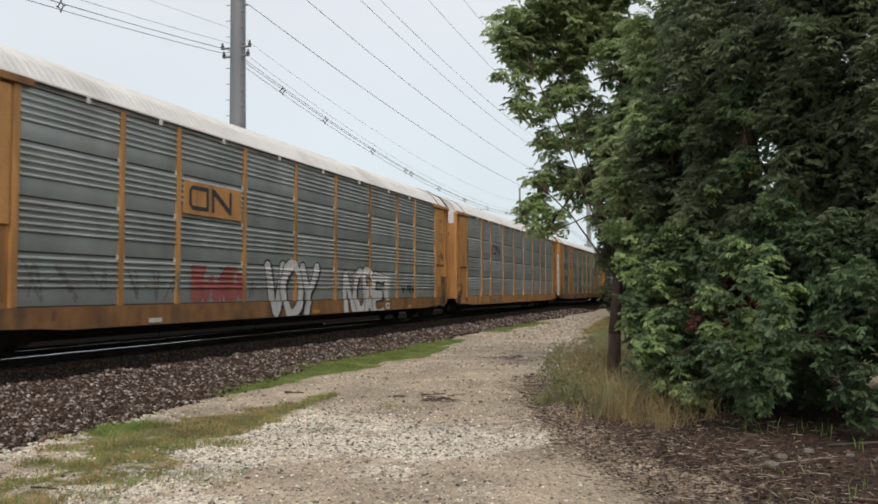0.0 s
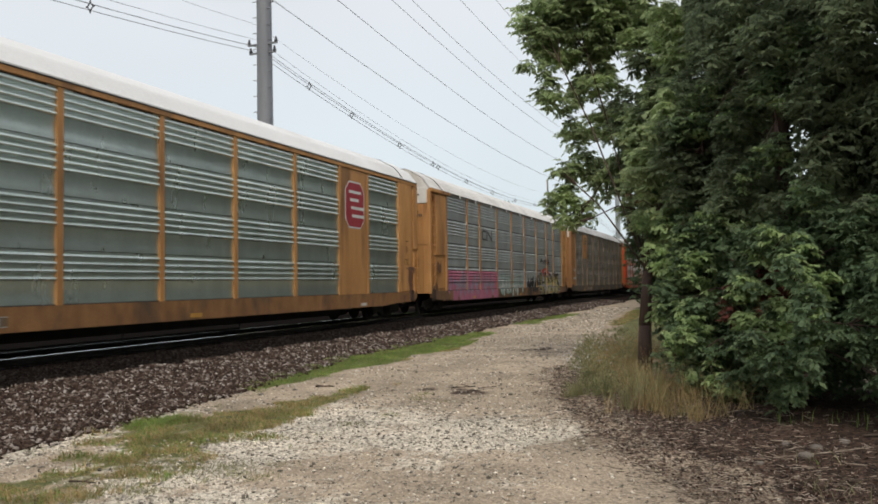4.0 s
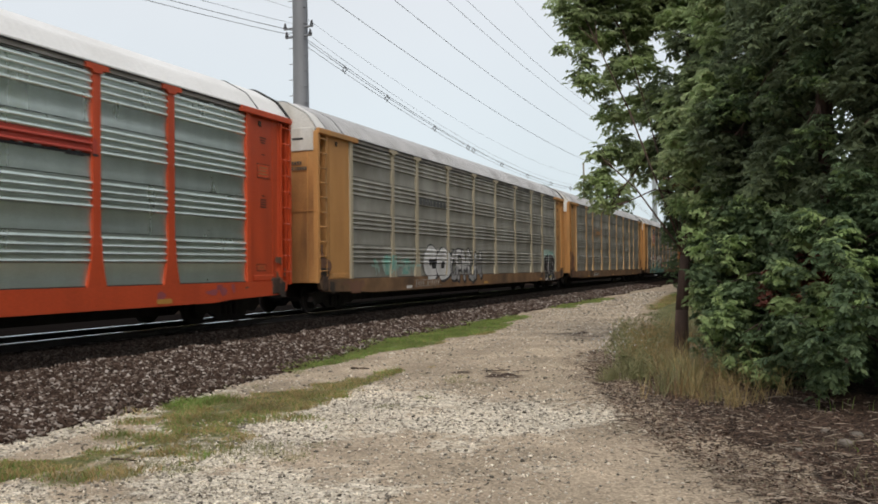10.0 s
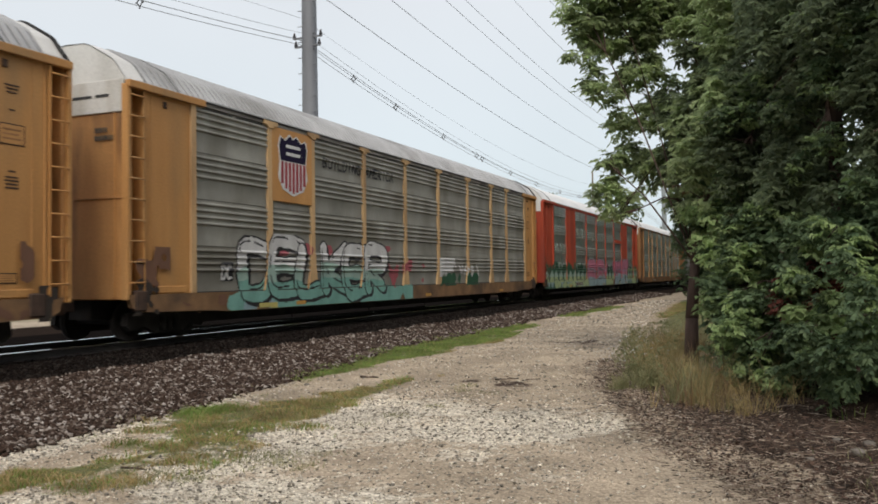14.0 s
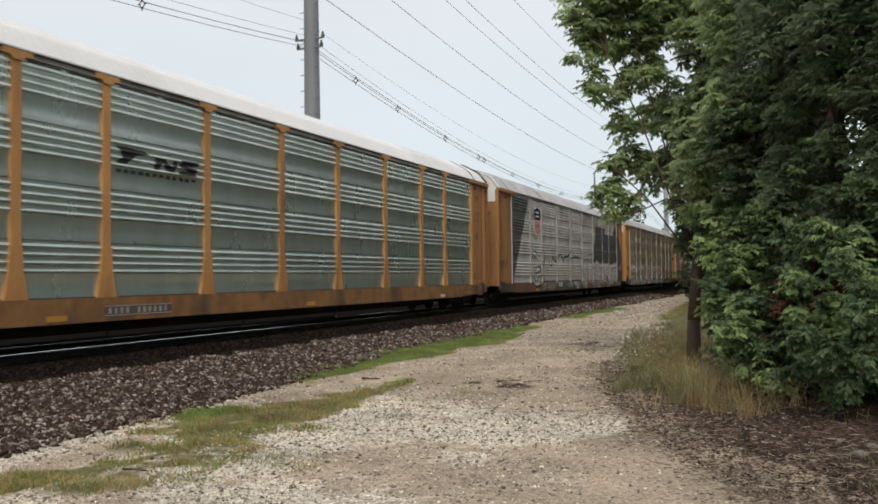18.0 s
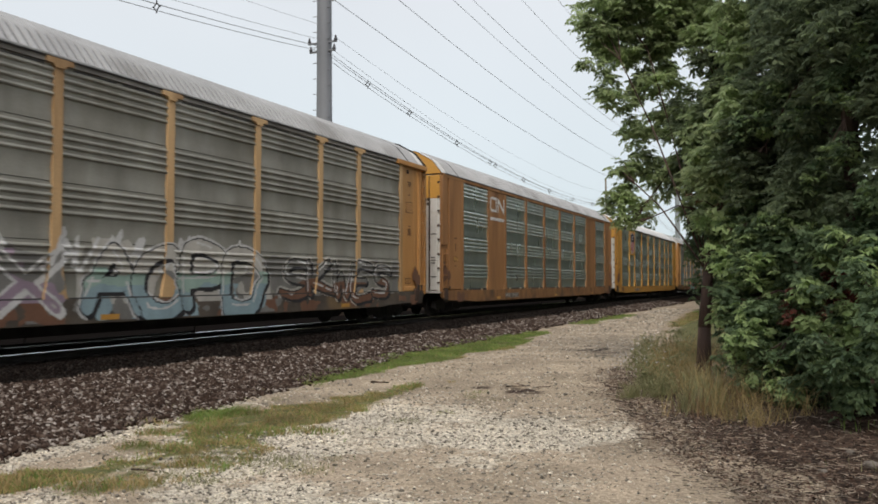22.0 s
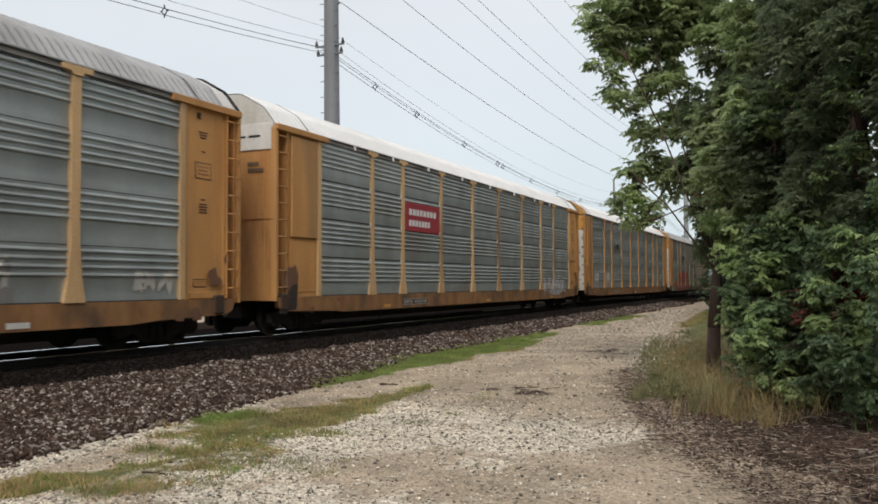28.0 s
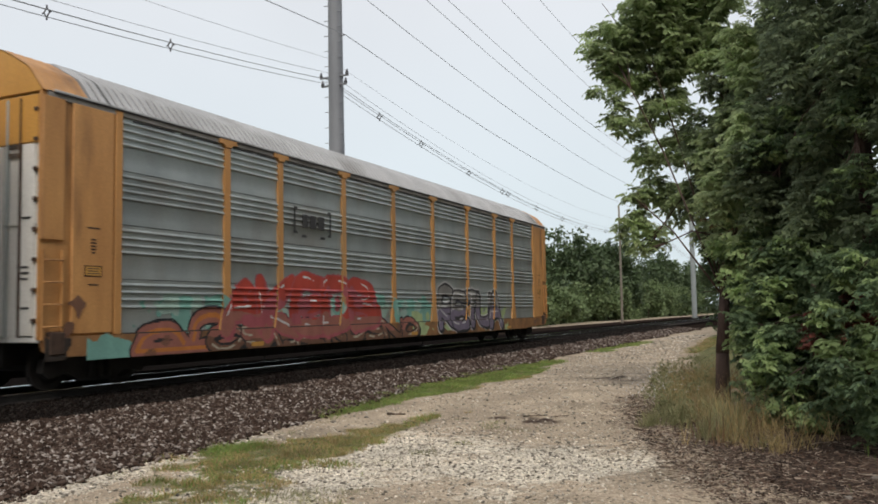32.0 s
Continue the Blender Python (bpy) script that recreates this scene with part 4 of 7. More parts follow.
    grass("corner_weeds", x[keep], y[keep], 0.13, GRASS_WEED, "low olive weeds among the leaf litter", 37, 0.004, lean=1.0)
    n = 420
    x, y = rng.uniform(0.3, 3.2, n), rng.uniform(7.2, 10.8, n)
    keep = (x > road_right(y) + 1.3) & (rng.random(n) < np.clip(0.35 + value_noise(x, y, 0.8, 41), 0, 1))
    grass("verge_grass", x[keep], y[keep], 0.16, GRASS_GREEN, "sparse green grass among the litter", 35, 0.006)
    # twigs and dead leaves
    n = 17000
    y = 6.0 + 11 * rng.random(n) ** 1.2
    x = road_right(y) + np.abs(rng.normal(0, 1.3, n)) - 0.25 - 0.5 * rng.random(n) ** 3
    L, a = rng.uniform(0.02, 0.075, n) * rng.choice([1, 1, 1, 1, 1, 1, 1.8, 2.6], n), rng.uniform(0, 6.283, n)
    z = height(x, y) + rng.uniform(0.0, 0.035, n)
    dz = rng.normal(0, 0.12, n) * L
    w = rng.uniform(0.0015, 0.0055, n)
    P = np.stack([x, y, z], -1)
    Q = P + np.stack([np.cos(a) * L, np.sin(a) * L, dz], -1)
    s = np.stack([-np.sin(a) * w, np.cos(a) * w, 0 * a], -1)
    t = np.zeros((n, 3))
    t[:, 2] = w * 1.4
    V = np.stack([P - s, P + s, P + t, Q - s * 0.6, Q + s * 0.6, Q + t * 0.6], 1).reshape(-1, 3)
    i = np.arange(n)[:, None] * 6
    F = np.concatenate([i + np.array([q]) for q in ((0, 3, 5, 2), (2, 5, 4, 1), (1, 4, 3, 0))], 1).reshape(-1, 4)
    F = F.reshape(n, 3, 4)
    pale = rng.random(n) < 0.24
    tagged(pydata("leaf_litter", V, F[~pale].reshape(-1, 4), LITTER), "brown twigs scattered under the trees", "leaf litter", kind="stuff")
    tagged(pydata("pale_twigs", V, F[pale].reshape(-1, 4), PALE_TWIG), "bleached pale twigs scattered under the trees", "leaf litter", kind="stuff")
    n = 6500
    y = 6.0 + 9 * rng.random(n)
    x = road_right(y) + np.abs(rng.normal(0, 1.5, n)) - 0.2
    P = np.stack([x, y, height(x, y) + rng.uniform(0.005, 0.03, n)], -1)
    leaf_mesh("dead_leaves", P, np.stack([rng.normal(0, 1, n), rng.normal(0, 1, n), rng.normal(0, 0.2, n)], -1), np.array([0, 0, 1.0]) + rng.normal(0, 0.4, (n, 3)), rng.uniform(0.015, 0.05, n), 0.4, DEAD_LEAF, None)
    tagged(bpy.data.objects["dead_leaves"], "brown dead leaves strewn under the trees", "leaf litter", kind="stuff")


build_grass()
for i, (x, y, h, r) in enumerate(((-2.6, 14.6, 0.5, 0.28), (-2.3, 13.6, 0.38, 0.22), (-2.85, 16.0, 0.55, 0.3), (-1.9, 12.7, 0.3, 0.2), (-2.1, 15.2, 0.65, 0.3), (-3.05, 17.4, 0.55, 0.3), (-2.7, 18.2, 0.7, 0.3))):
    tree("leafy roadside weed among dry grass", ([(x, y, 0.0), (x, y + 0.03, h * 0.6), (x + 0.03, y, h)], 0.012, 0.006), [(x + 0.1 * k - 0.1, y + 0.08 * ((k * 7) % 3 - 1), h * (0.45 + 0.25 * k), r * 0.7) for k in range(3)], 420, 0.055, GRASS_WEED, 600 + i, category="weed", name="weed", shell=0.2, limb_every=3, lumps=12, aspect=0.16)


def rock(x, y, r, material, label, seed, name="rock", category="rock"):
    rng = random.Random(seed)
    bm = bmesh.new()
    bmesh.ops.create_icosphere(bm, subdivisions=2, radius=r)
    for v in bm.verts:
        k = 1 + 0.35 * noise.noise(v.co / r * 1.3 + Vector((seed, 0, 0)))
        v.co = Vector((v.co.x * k * rng.uniform(0.97, 1.03), v.co.y * k, v.co.z * k * 0.6))
    o = tagged(add(name, bm, material), label, category, group="stones by the track")
    o.location = (x, y, float(height(x, y)) + r * 0.3)
    o.rotation_euler = (0, 0, rng.uniform(0, 6))


def stick(x, y, length, turn, r, label, seed, material=LITTER):
    rng = random.Random(seed)
    bm = bmesh.new()
    pts, p, a = [], Vector((0, 0, r)), turn
    for k in range(5):
        pts.append(p.copy())
        a += rng.uniform(-0.3, 0.3)
        p = p + Vector((math.cos(a), math.sin(a), rng.uniform(-0.04, 0.1))) * length / 4
        p.z = max(p.z, r * 0.8)
    limb(bm, pts, r, r * 0.5, 6)
    limb(bm, [pts[2], pts[2] + Vector((math.cos(turn + 0.8), math.sin(turn + 0.8), 0.15)) * length * 0.3], r * 0.6, r * 0.3, 5)
    o = tagged(add("fallen_branch", bm, material), label, "branch", group="fallen branches")
    o.location = (x, y, float(height(x, y)))


for i, (x, y, length, turn, r) in enumerate(((-6.85, 12.75, 0.34, 0.1, 0.022), (-4.55, 13.1, 0.4, 0.4, 0.012), (-4.3, 13.3, 0.35, 2.0, 0.010), (-4.1, 13.15, 0.3, 0.9, 0.010), (-2.75, 13.6, 0.45, 2.6, 0.014), (-2.2, 12.0, 0.5, 2.9, 0.012), (-1.2, 10.2, 0.4, 1.9, 0.012),
                                             (0.75, 7.7, 0.8, 0.5, 0.016), (0.9, 7.45, 0.7, 0.1, 0.013), (0.3, 8.2, 0.6, 2.6, 0.011), (1.3, 8.6, 0.9, 0.2, 0.014), (0.2, 9.6, 0.7, 1.2, 0.012), (-0.8, 9.2, 0.45, 0.7, 0.011), (1.1, 9.6, 1.3, 0.1, 0.017), (-5.7, 6.0, 0.3, 0.5, 0.010))):
    stick(x, y, length, turn, r, "dry brown fallen branch lying on the ground", 300 + i)
rng = random.Random(77)
for i in range(46):
    y = 6.4 + 6.5 * rng.random() ** 1.3
    stick(float(road_right(y)) + 0.1 + rng.random() * 2.4, y, rng.uniform(0.18, 0.55), rng.uniform(0, 6.28), rng.uniform(0.004, 0.009), "thin pale dead twig among the leaf litter", 500 + i, PALE_TWIG)
for i, (x, y, r) in enumerate(((-3.42, 12.6, 0.05), (-7.2, 11.6, 0.06), (-7.0, 12.3, 0.05), (0.35, 9.15, 0.07), (0.62, 9.0, 0.08), (0.9, 9.3, 0.07), (0.5, 8.6, 0.10), (1.25, 9.1, 0.06), (1.5, 8.9, 0.09), (-0.35, 7.7, 0.03), (-7.75, 16.4, 0.06), (0.1, 8.35, 0.05))):
    rock(x, y, r * 0.7, ROCK_GREY, "grey weathered limestone rock on the ground", 330 + i)


def far_trees():
    """The wood behind the railway, tree by tree."""
    rng = random.Random(8)
    for k in range(26):
        y = 70 + 9.5 * k + rng.uniform(-3, 3)
        x = -31 - rng.uniform(0, 7) - 0.02 * y
        h = 11.0 + rng.uniform(-1.3, 1.3) + 0.028 * (y - 100)
        if 112 < y < 128:
            h += 2.6
        cl = []
        for _ in range(20):
            zz = rng.uniform(0.04, 1.0)
            rr = h * 0.30 * (1.15 - 0.6 * abs(zz - 0.45))
            cl.append((x + rng.uniform(-1, 1) * h * 0.34 * (1.2 - zz * 0.7), y + rng.uniform(-1, 1) * h * 0.36 * (1.2 - zz * 0.7), h * zz * 0.9, rr * rng.uniform(0.55, 0.9)))
        tree("broad green tree in the wood behind the railway", ([(x, y, -0.05), (x + 0.1, y, h * 0.35), (x, y, h * 0.7)], 0.22, 0.09), cl, 7000 if k < 14 else 3000, 0.46, LEAF_WOOD, 200 + k, shell=0.4, limb_every=7, lumps=9, aspect=0.6)

    for k in range(22):
        y = 70 + 8 * k + rng.uniform(-2, 2)
        x = -27.5 - rng.uniform(0, 2.0) - 0.02 * y
        h = rng.uniform(3.2, 5.8) + 0.012 * (y - 70)
        cl = [(x + rng.uniform(-1.6, 1.6), y + rng.uniform(-2.6, 2.6), h * rng.uniform(0.12, 0.85), h * rng.uniform(0.2, 0.32)) for _ in range(9)]
        tree("rounded light green shrub before the wood", ([(x, y, -0.05), (x, y, h * 0.3), (x, y, h * 0.5)], 0.08, 0.04), cl, 3400, 0.32, LEAF_FAR, 260 + k, category="shrub", name="shrub", shell=0.4, limb_every=9, lumps=9, aspect=0.6)


far_trees()


def unseen_trees_behind():
    """Unseen trees added along the other side of the road, behind the viewer; they close the place and darken the cars'
    sheets.
    """
    rng = random.Random(18)
    for k in range(30):
        y = -44 + 5.4 * k
        x = (10.5 if y < 18 else 8.5) + rng.uniform(-1, 2.5)
        h = 14 + rng.uniform(-1.5, 2)
        cl = [(x + rng.uniform(-2.2, 2.2), y + rng.uniform(-2.8, 2.8), h * rng.uniform(0.1, 0.95), rng.uniform(1.4, 2.3)) for _ in range(13)]
        tree("unseen broad dark-leaved tree added behind the road to darken reflections", ([(x, y, -0.05), (x, y, 3), (x + 0.1, y, 6)], 0.2, 0.08), cl, 1700, 0.62, LEAF_SHADE, 400 + k, shell=0.3, limb_every=6, lumps=6)


def unseen_trees_ahead():
    """More unseen trees added further along the road, beyond the bush, to darken the cars' sheets."""
    rng = random.Random(28)
    for k in range(19):
        y = 112 + 10 * k
        x = 3.0 + rng.uniform(-2, 4)
        cl = [(x + rng.uniform(-2.6, 2.6), y + rng.uniform(-4, 4), 15 * rng.uniform(0.08, 0.95), rng.uniform(1.6, 2.6)) for _ in range(12)]
        tree("unseen broad dark-leaved tree added along the road to darken reflections", ([(x, y, -0.05), (x, y, 3), (x + 0.1, y, 6)], 0.2, 0.08), cl, 1300, 0.75, LEAF_SHADE, 450 + k, shell=0.3, limb_every=6, lumps=6)


def unseen_trees_beside():
    """Trees added out of sight behind the bush along the road's edge; they shade the further cars."""
    rng = random.Random(38)
    for k in range(17):
        y = 36 + 4.6 * k
        x = 3.2 - 0.105 * y + rng.uniform(0, 1.2)
        h = 12 + rng.uniform(-1.5, 2)
        cl = [(x + rng.uniform(-1.5, 2.2), y + rng.uniform(-2.4, 2.4), h * rng.uniform(0.08, 0.95), rng.uniform(1.2, 1.8)) for _ in range(13)]
        tree("unseen leafy dark tree added beside the road to shade the cars", ([(x, y, -0.05), (x, y, 3), (x + 0.1, y, 6)], 0.18, 0.07), cl, 1900, 0.55, LEAF_SHADE, 480 + k, shell=0.3, limb_every=6, lumps=6)


unseen_trees_behind()
unseen_trees_ahead()
unseen_trees_beside()


# ============ the train ============
CAR_LEN, HALF = 28.5, 1.55
SILL0, SILL1, TOP, RIDGE = 0.57, 1.02, 5.27, 6.16
BOUNDS = (1.98, 4.92, 6.95, 9.95, 12.92, 15.80, 18.83, 21.68, 23.80, 26.60)
_cache = {}
_done = []


def bounds(spec):
    """Where a car's side posts stand, from its front end."""
    return (spec.get("first_post", BOUNDS[0]),) + BOUNDS[1:]


def shared(key, build):
    """A mesh built once and used by every alike part."""
    if key not in _cache:
        bm = bmesh.new()
        build(bm)
        me = bpy.data.meshes.new(key if isinstance(key, str) else key[0])
        bm.to_mesh(me)
        bm.free()
        me.materials.append(None)
        _cache[key] = me
    return _cache[key]


def put(name, mesh, material, parent, at=(0, 0, 0), label=""):
    o = new(name, mesh)
    o.parent = parent
    o.location = at
    o.material_slots[0].link = "OBJECT"
    o.material_slots[0].material = material
    return tagged(o, label) if label else o


RIBS = {"four": (4, 0.145, 0.50, 0.043), "five": (5, 0.132, 0.405, 0.043), "six": (4, 0.140, 0.51, 0.040), "bolted": (5, 0.140, 0.40, 0.048)}


def rib_profile(style, h):
    """(height, depth) pairs of one corrugated sheet, bottom to top: a bowed plain band, then rounded ribs."""
    ribs, step, first, w = RIBS[style]
    pts = [(0.026, -0.03), (0.030, 0.0)] if style == "five" else [(0.004, -0.03), (0.008, 0.0)]
    a, b = 0.035, first - w - 0.01
    for k in range(1, 8 if b - a > 0.1 else 1):
        q = k / 8
        pts.append((a + (b - a) * q, (0.007 if style == "five" else -0.014) * math.sin(math.pi * q)))
    z = first
    for _ in range(ribs):
        pts += [(z - w, 0.0), (z - w * 0.62, 0.026), (z - w * 0.1, 0.038), (z + w * 0.45, 0.030), (z + w, 0.0)]
        z += step
    pts += [(h - 0.008, 0.0), (h - 0.004, -0.03)]
    return pts


def sheet_mesh(style, width, h):
    def build(bm):
        prism(bm, [(d, z) for z, d in rib_profile(style, h)], "y", 0.0, width)
    return shared(("screen_panel", style, round(width, 3), round(h, 3)), build)


def roof_outline(inset=0.0):
    half = [(1.56, TOP + 0.02), (1.24, TOP + 0.425), (1.16, TOP + 0.50), (0.56, TOP + 0.838), (0.44, TOP + 0.872), (0.0, RIDGE)]
    return [(x * (1 - inset), z - inset * 0.6) for x, z in half] + [(-x * (1 - inset), z - inset * 0.6) for x, z in half[-2::-1]]


def roof_mesh(y0, y1, rise=0.006, groove=0.09):
    """A ribbed roof; its second material fills the grooves."""
    def build(bm):
        prof = roof_outline()
        cols, y = [], y0
        while y < y1 - 1e-6:
            for dy, lift in ((0.0, 0.0), (groove, 0.0), (groove + 0.012, rise), (0.198, rise)):
                if y + dy < y1:
                    cols.append((y + dy, lift))
            y += 0.21
        cols.append((y1, 0.0))
        rows = [[bm.verts.new((x * (1 + lift / 3), yy, z + lift)) for x, z in prof] for yy, lift in cols]
        for (a, (ya, la)), (b, (yb, lb)) in zip(zip(rows, cols), zip(rows[1:], cols[1:])):
            for i in range(len(prof) - 1):
                f = bm.faces.new((a[i], a[i + 1], b[i + 1], b[i]))
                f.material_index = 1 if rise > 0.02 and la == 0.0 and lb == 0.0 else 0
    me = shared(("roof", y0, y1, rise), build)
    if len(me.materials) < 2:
        me.materials.append(ROOF_GROOVE)
    return me


FLARE = ((0.0, 0.25), (0.22, 0.20), (0.5, 0.15), (0.95, 0.122))
POST_W = {"plain": 0.16, "thin": 0.24, "flared": 0.205}


def post_mesh(kind, flush, capped=True):
    """A side post: plain, thin, or flared at the foot with a cap; a flush one lies between the rib ends."""
    def build(bm):
        h = TOP - SILL1
        w = POST_W[kind]
        box(bm, -0.03, 0.044 if flush else 0.07, -w / 2, w / 2, 0, h)
        if kind == "thin":
            prism(bm, [(-0.24, 0.0), (0.24, 0.0), (0.12, 0.42), (-0.12, 0.42)], "x", -0.03, 0.045)
        if kind == "flared":
            prism(bm, [(-q, z) for z, q in FLARE] + [(q, z) for z, q in FLARE[::-1]], "x", -0.03, 0.055 if flush else 0.073)
            c = 0.30 if flush else 0.34
            if capped:
                prism(bm, [(-w / 2, h - 0.17), (w / 2, h - 0.17), (w / 2 + 0.05, h - 0.105), (c, h - 0.095), (c, h), (-c, h), (-c, h - 0.095), (-w / 2 - 0.05, h - 0.105)], "x", -0.03, 0.075 if flush else 0.10)
    return shared(("post", kind, flush, capped), build)


def ladder_mesh(h, rungs):
    def build(bm):
        for y in (0.0, 0.40):
            box(bm, -0.015, 0.035, y - 0.02, y + 0.02, 0, h)
        for k in range(rungs):
            z = 0.22 + k * (h - 0.4) / (rungs - 1)
            tube(bm, (0.05, 0, z), (0.05, 0.40, z), 0.018, seg=6)
    return shared(("ladder", round(h, 2), rungs), build)


def plate(x0, x1, y0, y1, z0, z1, bevel=0.012):
    return shared(("plate", *(round(v, 3) for v in (x0, x1, y0, y1, z0, z1))), lambda bm: box(bm, x0, x1, y0, y1, z0, z1, bevel))


def build_bogie(car, y):
    def frame_build(bm):
        out = [(-1.25, 0.34), (-1.10, 0.22), (-0.70, 0.30), (-0.40, 0.14), (0.40, 0.14), (0.70, 0.30), (1.10, 0.22), (1.25, 0.34), (1.22, 0.58), (0.9, 0.64), (0.45, 0.78), (-0.45, 0.78), (-0.9, 0.64), (-1.22, 0.58)]
        prism(bm, out, "x", -0.07, 0.07)
        for k in (-0.2, 0.0, 0.2):
            tube(bm, (0.1, k, 0.2), (0.1, k, 0.5), 0.07, seg=8)
    def wheels_build(bm):
        for s in (-0.72, 0.72):
            tube(bm, (s - 0.03, 0, 0.42), (s + 0.03, 0, 0.42), 0.42, 0.42, 20)
            tube(bm, (s - 0.08 * (1 if s > 0 else -1) - 0.012, 0, 0.42), (s - 0.08 * (1 if s > 0 else -1) + 0.012, 0, 0.42), 0.415, 0.415, 20)
            tube(bm, (s + 0.06, 0, 0.42), (s + 0.09, 0, 0.42), 0.30, 0.12, 16)
        tube(bm, (-0.95, 0, 0.42), (0.95, 0, 0.42), 0.085, seg=10)
    def bolster_build(bm):
        box(bm, -1.0, 1.0, -0.22, 0.22, 0.32, 0.74, 0.03)
    b = put("bogie", shared("bolster", bolster_build), SOOT, car, (0, y, RAIL_TOP - RAIL_Z + 0.002), "soot-black two-axle bogie")
    for s in (-0.98, 0.98):
        put("side_frame", shared("side_frame", frame_build), SOOT, b, (s, 0, 0))
    for s in (-0.86, 0.86):
        put("wheelset", shared("wheelset", wheels_build), SOOT, b, (0, s, 0))


def end_door(car, y, face, spec):
    """The end of a car: two tall leaves under a rounded cap. face is -1 towards the front of the train."""
    def leaf(bm, x0, x1):
        box(bm, x0, x1, -0.05, 0.05, SILL1 - 0.1, TOP - 0.05, 0.02)
    kind = spec["end"]
    for x0, x1 in ((-1.5, -0.02), (0.02, 1.5)):
        put("end_door", shared(("end_door", x0), lambda bm: leaf(bm, x0, x1)), spec["door"], car, (0, y, 0))
        for z in (2.95,):
            put("door_rib", plate(0, x1 - x0 - 0.1, -0.02, 0.02, 0, 0.03, 0), spec["door"], car, (x0 + 0.05, y + face * 0.06, z))
    def cap(bm):
        out = roof_outline(0.02)
        prism(bm, out, "y", -0.06, 0.06)
    put("end_cap", shared("end_cap", cap), spec["cap"], car, (0, y, 0))
    if kind == "striped":
        put("cap_panel", plate(-1.47, 1.47, -0.03, 0.03, TOP - 0.9, TOP - 0.06), YELLOW_CLEAN, car, (0, y + face * 0.062, 0), "bright yellow panel above the end doors")
        for x, w in ((0.12, 0.14), (0.42, 0.22), (1.10, 0.30)):
            put("reflector_strip", plate(0, w, -0.03, 0.03, SILL1 + 0.02, TOP - 0.92), WHITE, car, (x, y + face * 0.065, 0), "white painted door strip")
        for x, w, m in ((-0.52, 0.05, GALV_GREY), (0.0, 0.10, GALV_GREY), (0.30, 0.05, SILL_DARK), (0.72, 0.04, GALV_GREY), (1.05, 0.03, RUST)):
            put("door_bar", plate(x, x + w, -0.05, 0.05, SILL1, TOP - 0.1), m, car, (0, y + face * 0.07, 0))
        for k in range(8):
            put("hinge", plate(0, 0.08, -0.03, 0.03, 0, 0.07), RUST, car, (1.39, y + face * 0.09, SILL1 + 0.25 + 0.52 * k))
        for k, (z, w) in enumerate(((3.05, 0.2), (2.2, 0.16), (2.1, 0.18), (2.0, 0.15), (1.5, 0.2))):
            put("stencil_bar", plate(0, w, -0.008, 0.008, 0, 0.035, 0), PAINT_BLACK, car, (1.14, y + face * 0.10, z))
    else:
        put("cap_panel", plate(-1.47, 1.47, -0.025, 0.025, TOP - 0.60, TOP + 0.06), WHITE, car, (0, y + face * 0.062, 0), "white painted panel above the end doors")
        for x, w in ((0.15, 0.5), (0.75, 0.35)):
            put("lettering_bar", plate(0, w, -0.01, 0.01, 0, 0.055, 0), PAINT_BLACK, car, (x, y + face * 0.088, TOP - 0.28))
    for z, n in ((4.28, 4), (4.12, 6)):
        for k in range(n):
            put("number_bar", plate(0, 0.055, -0.01, 0.01, 0, 0.10, 0), SILL_DARK, car, (0.72 + 0.085 * k, y + face * 0.075, z))


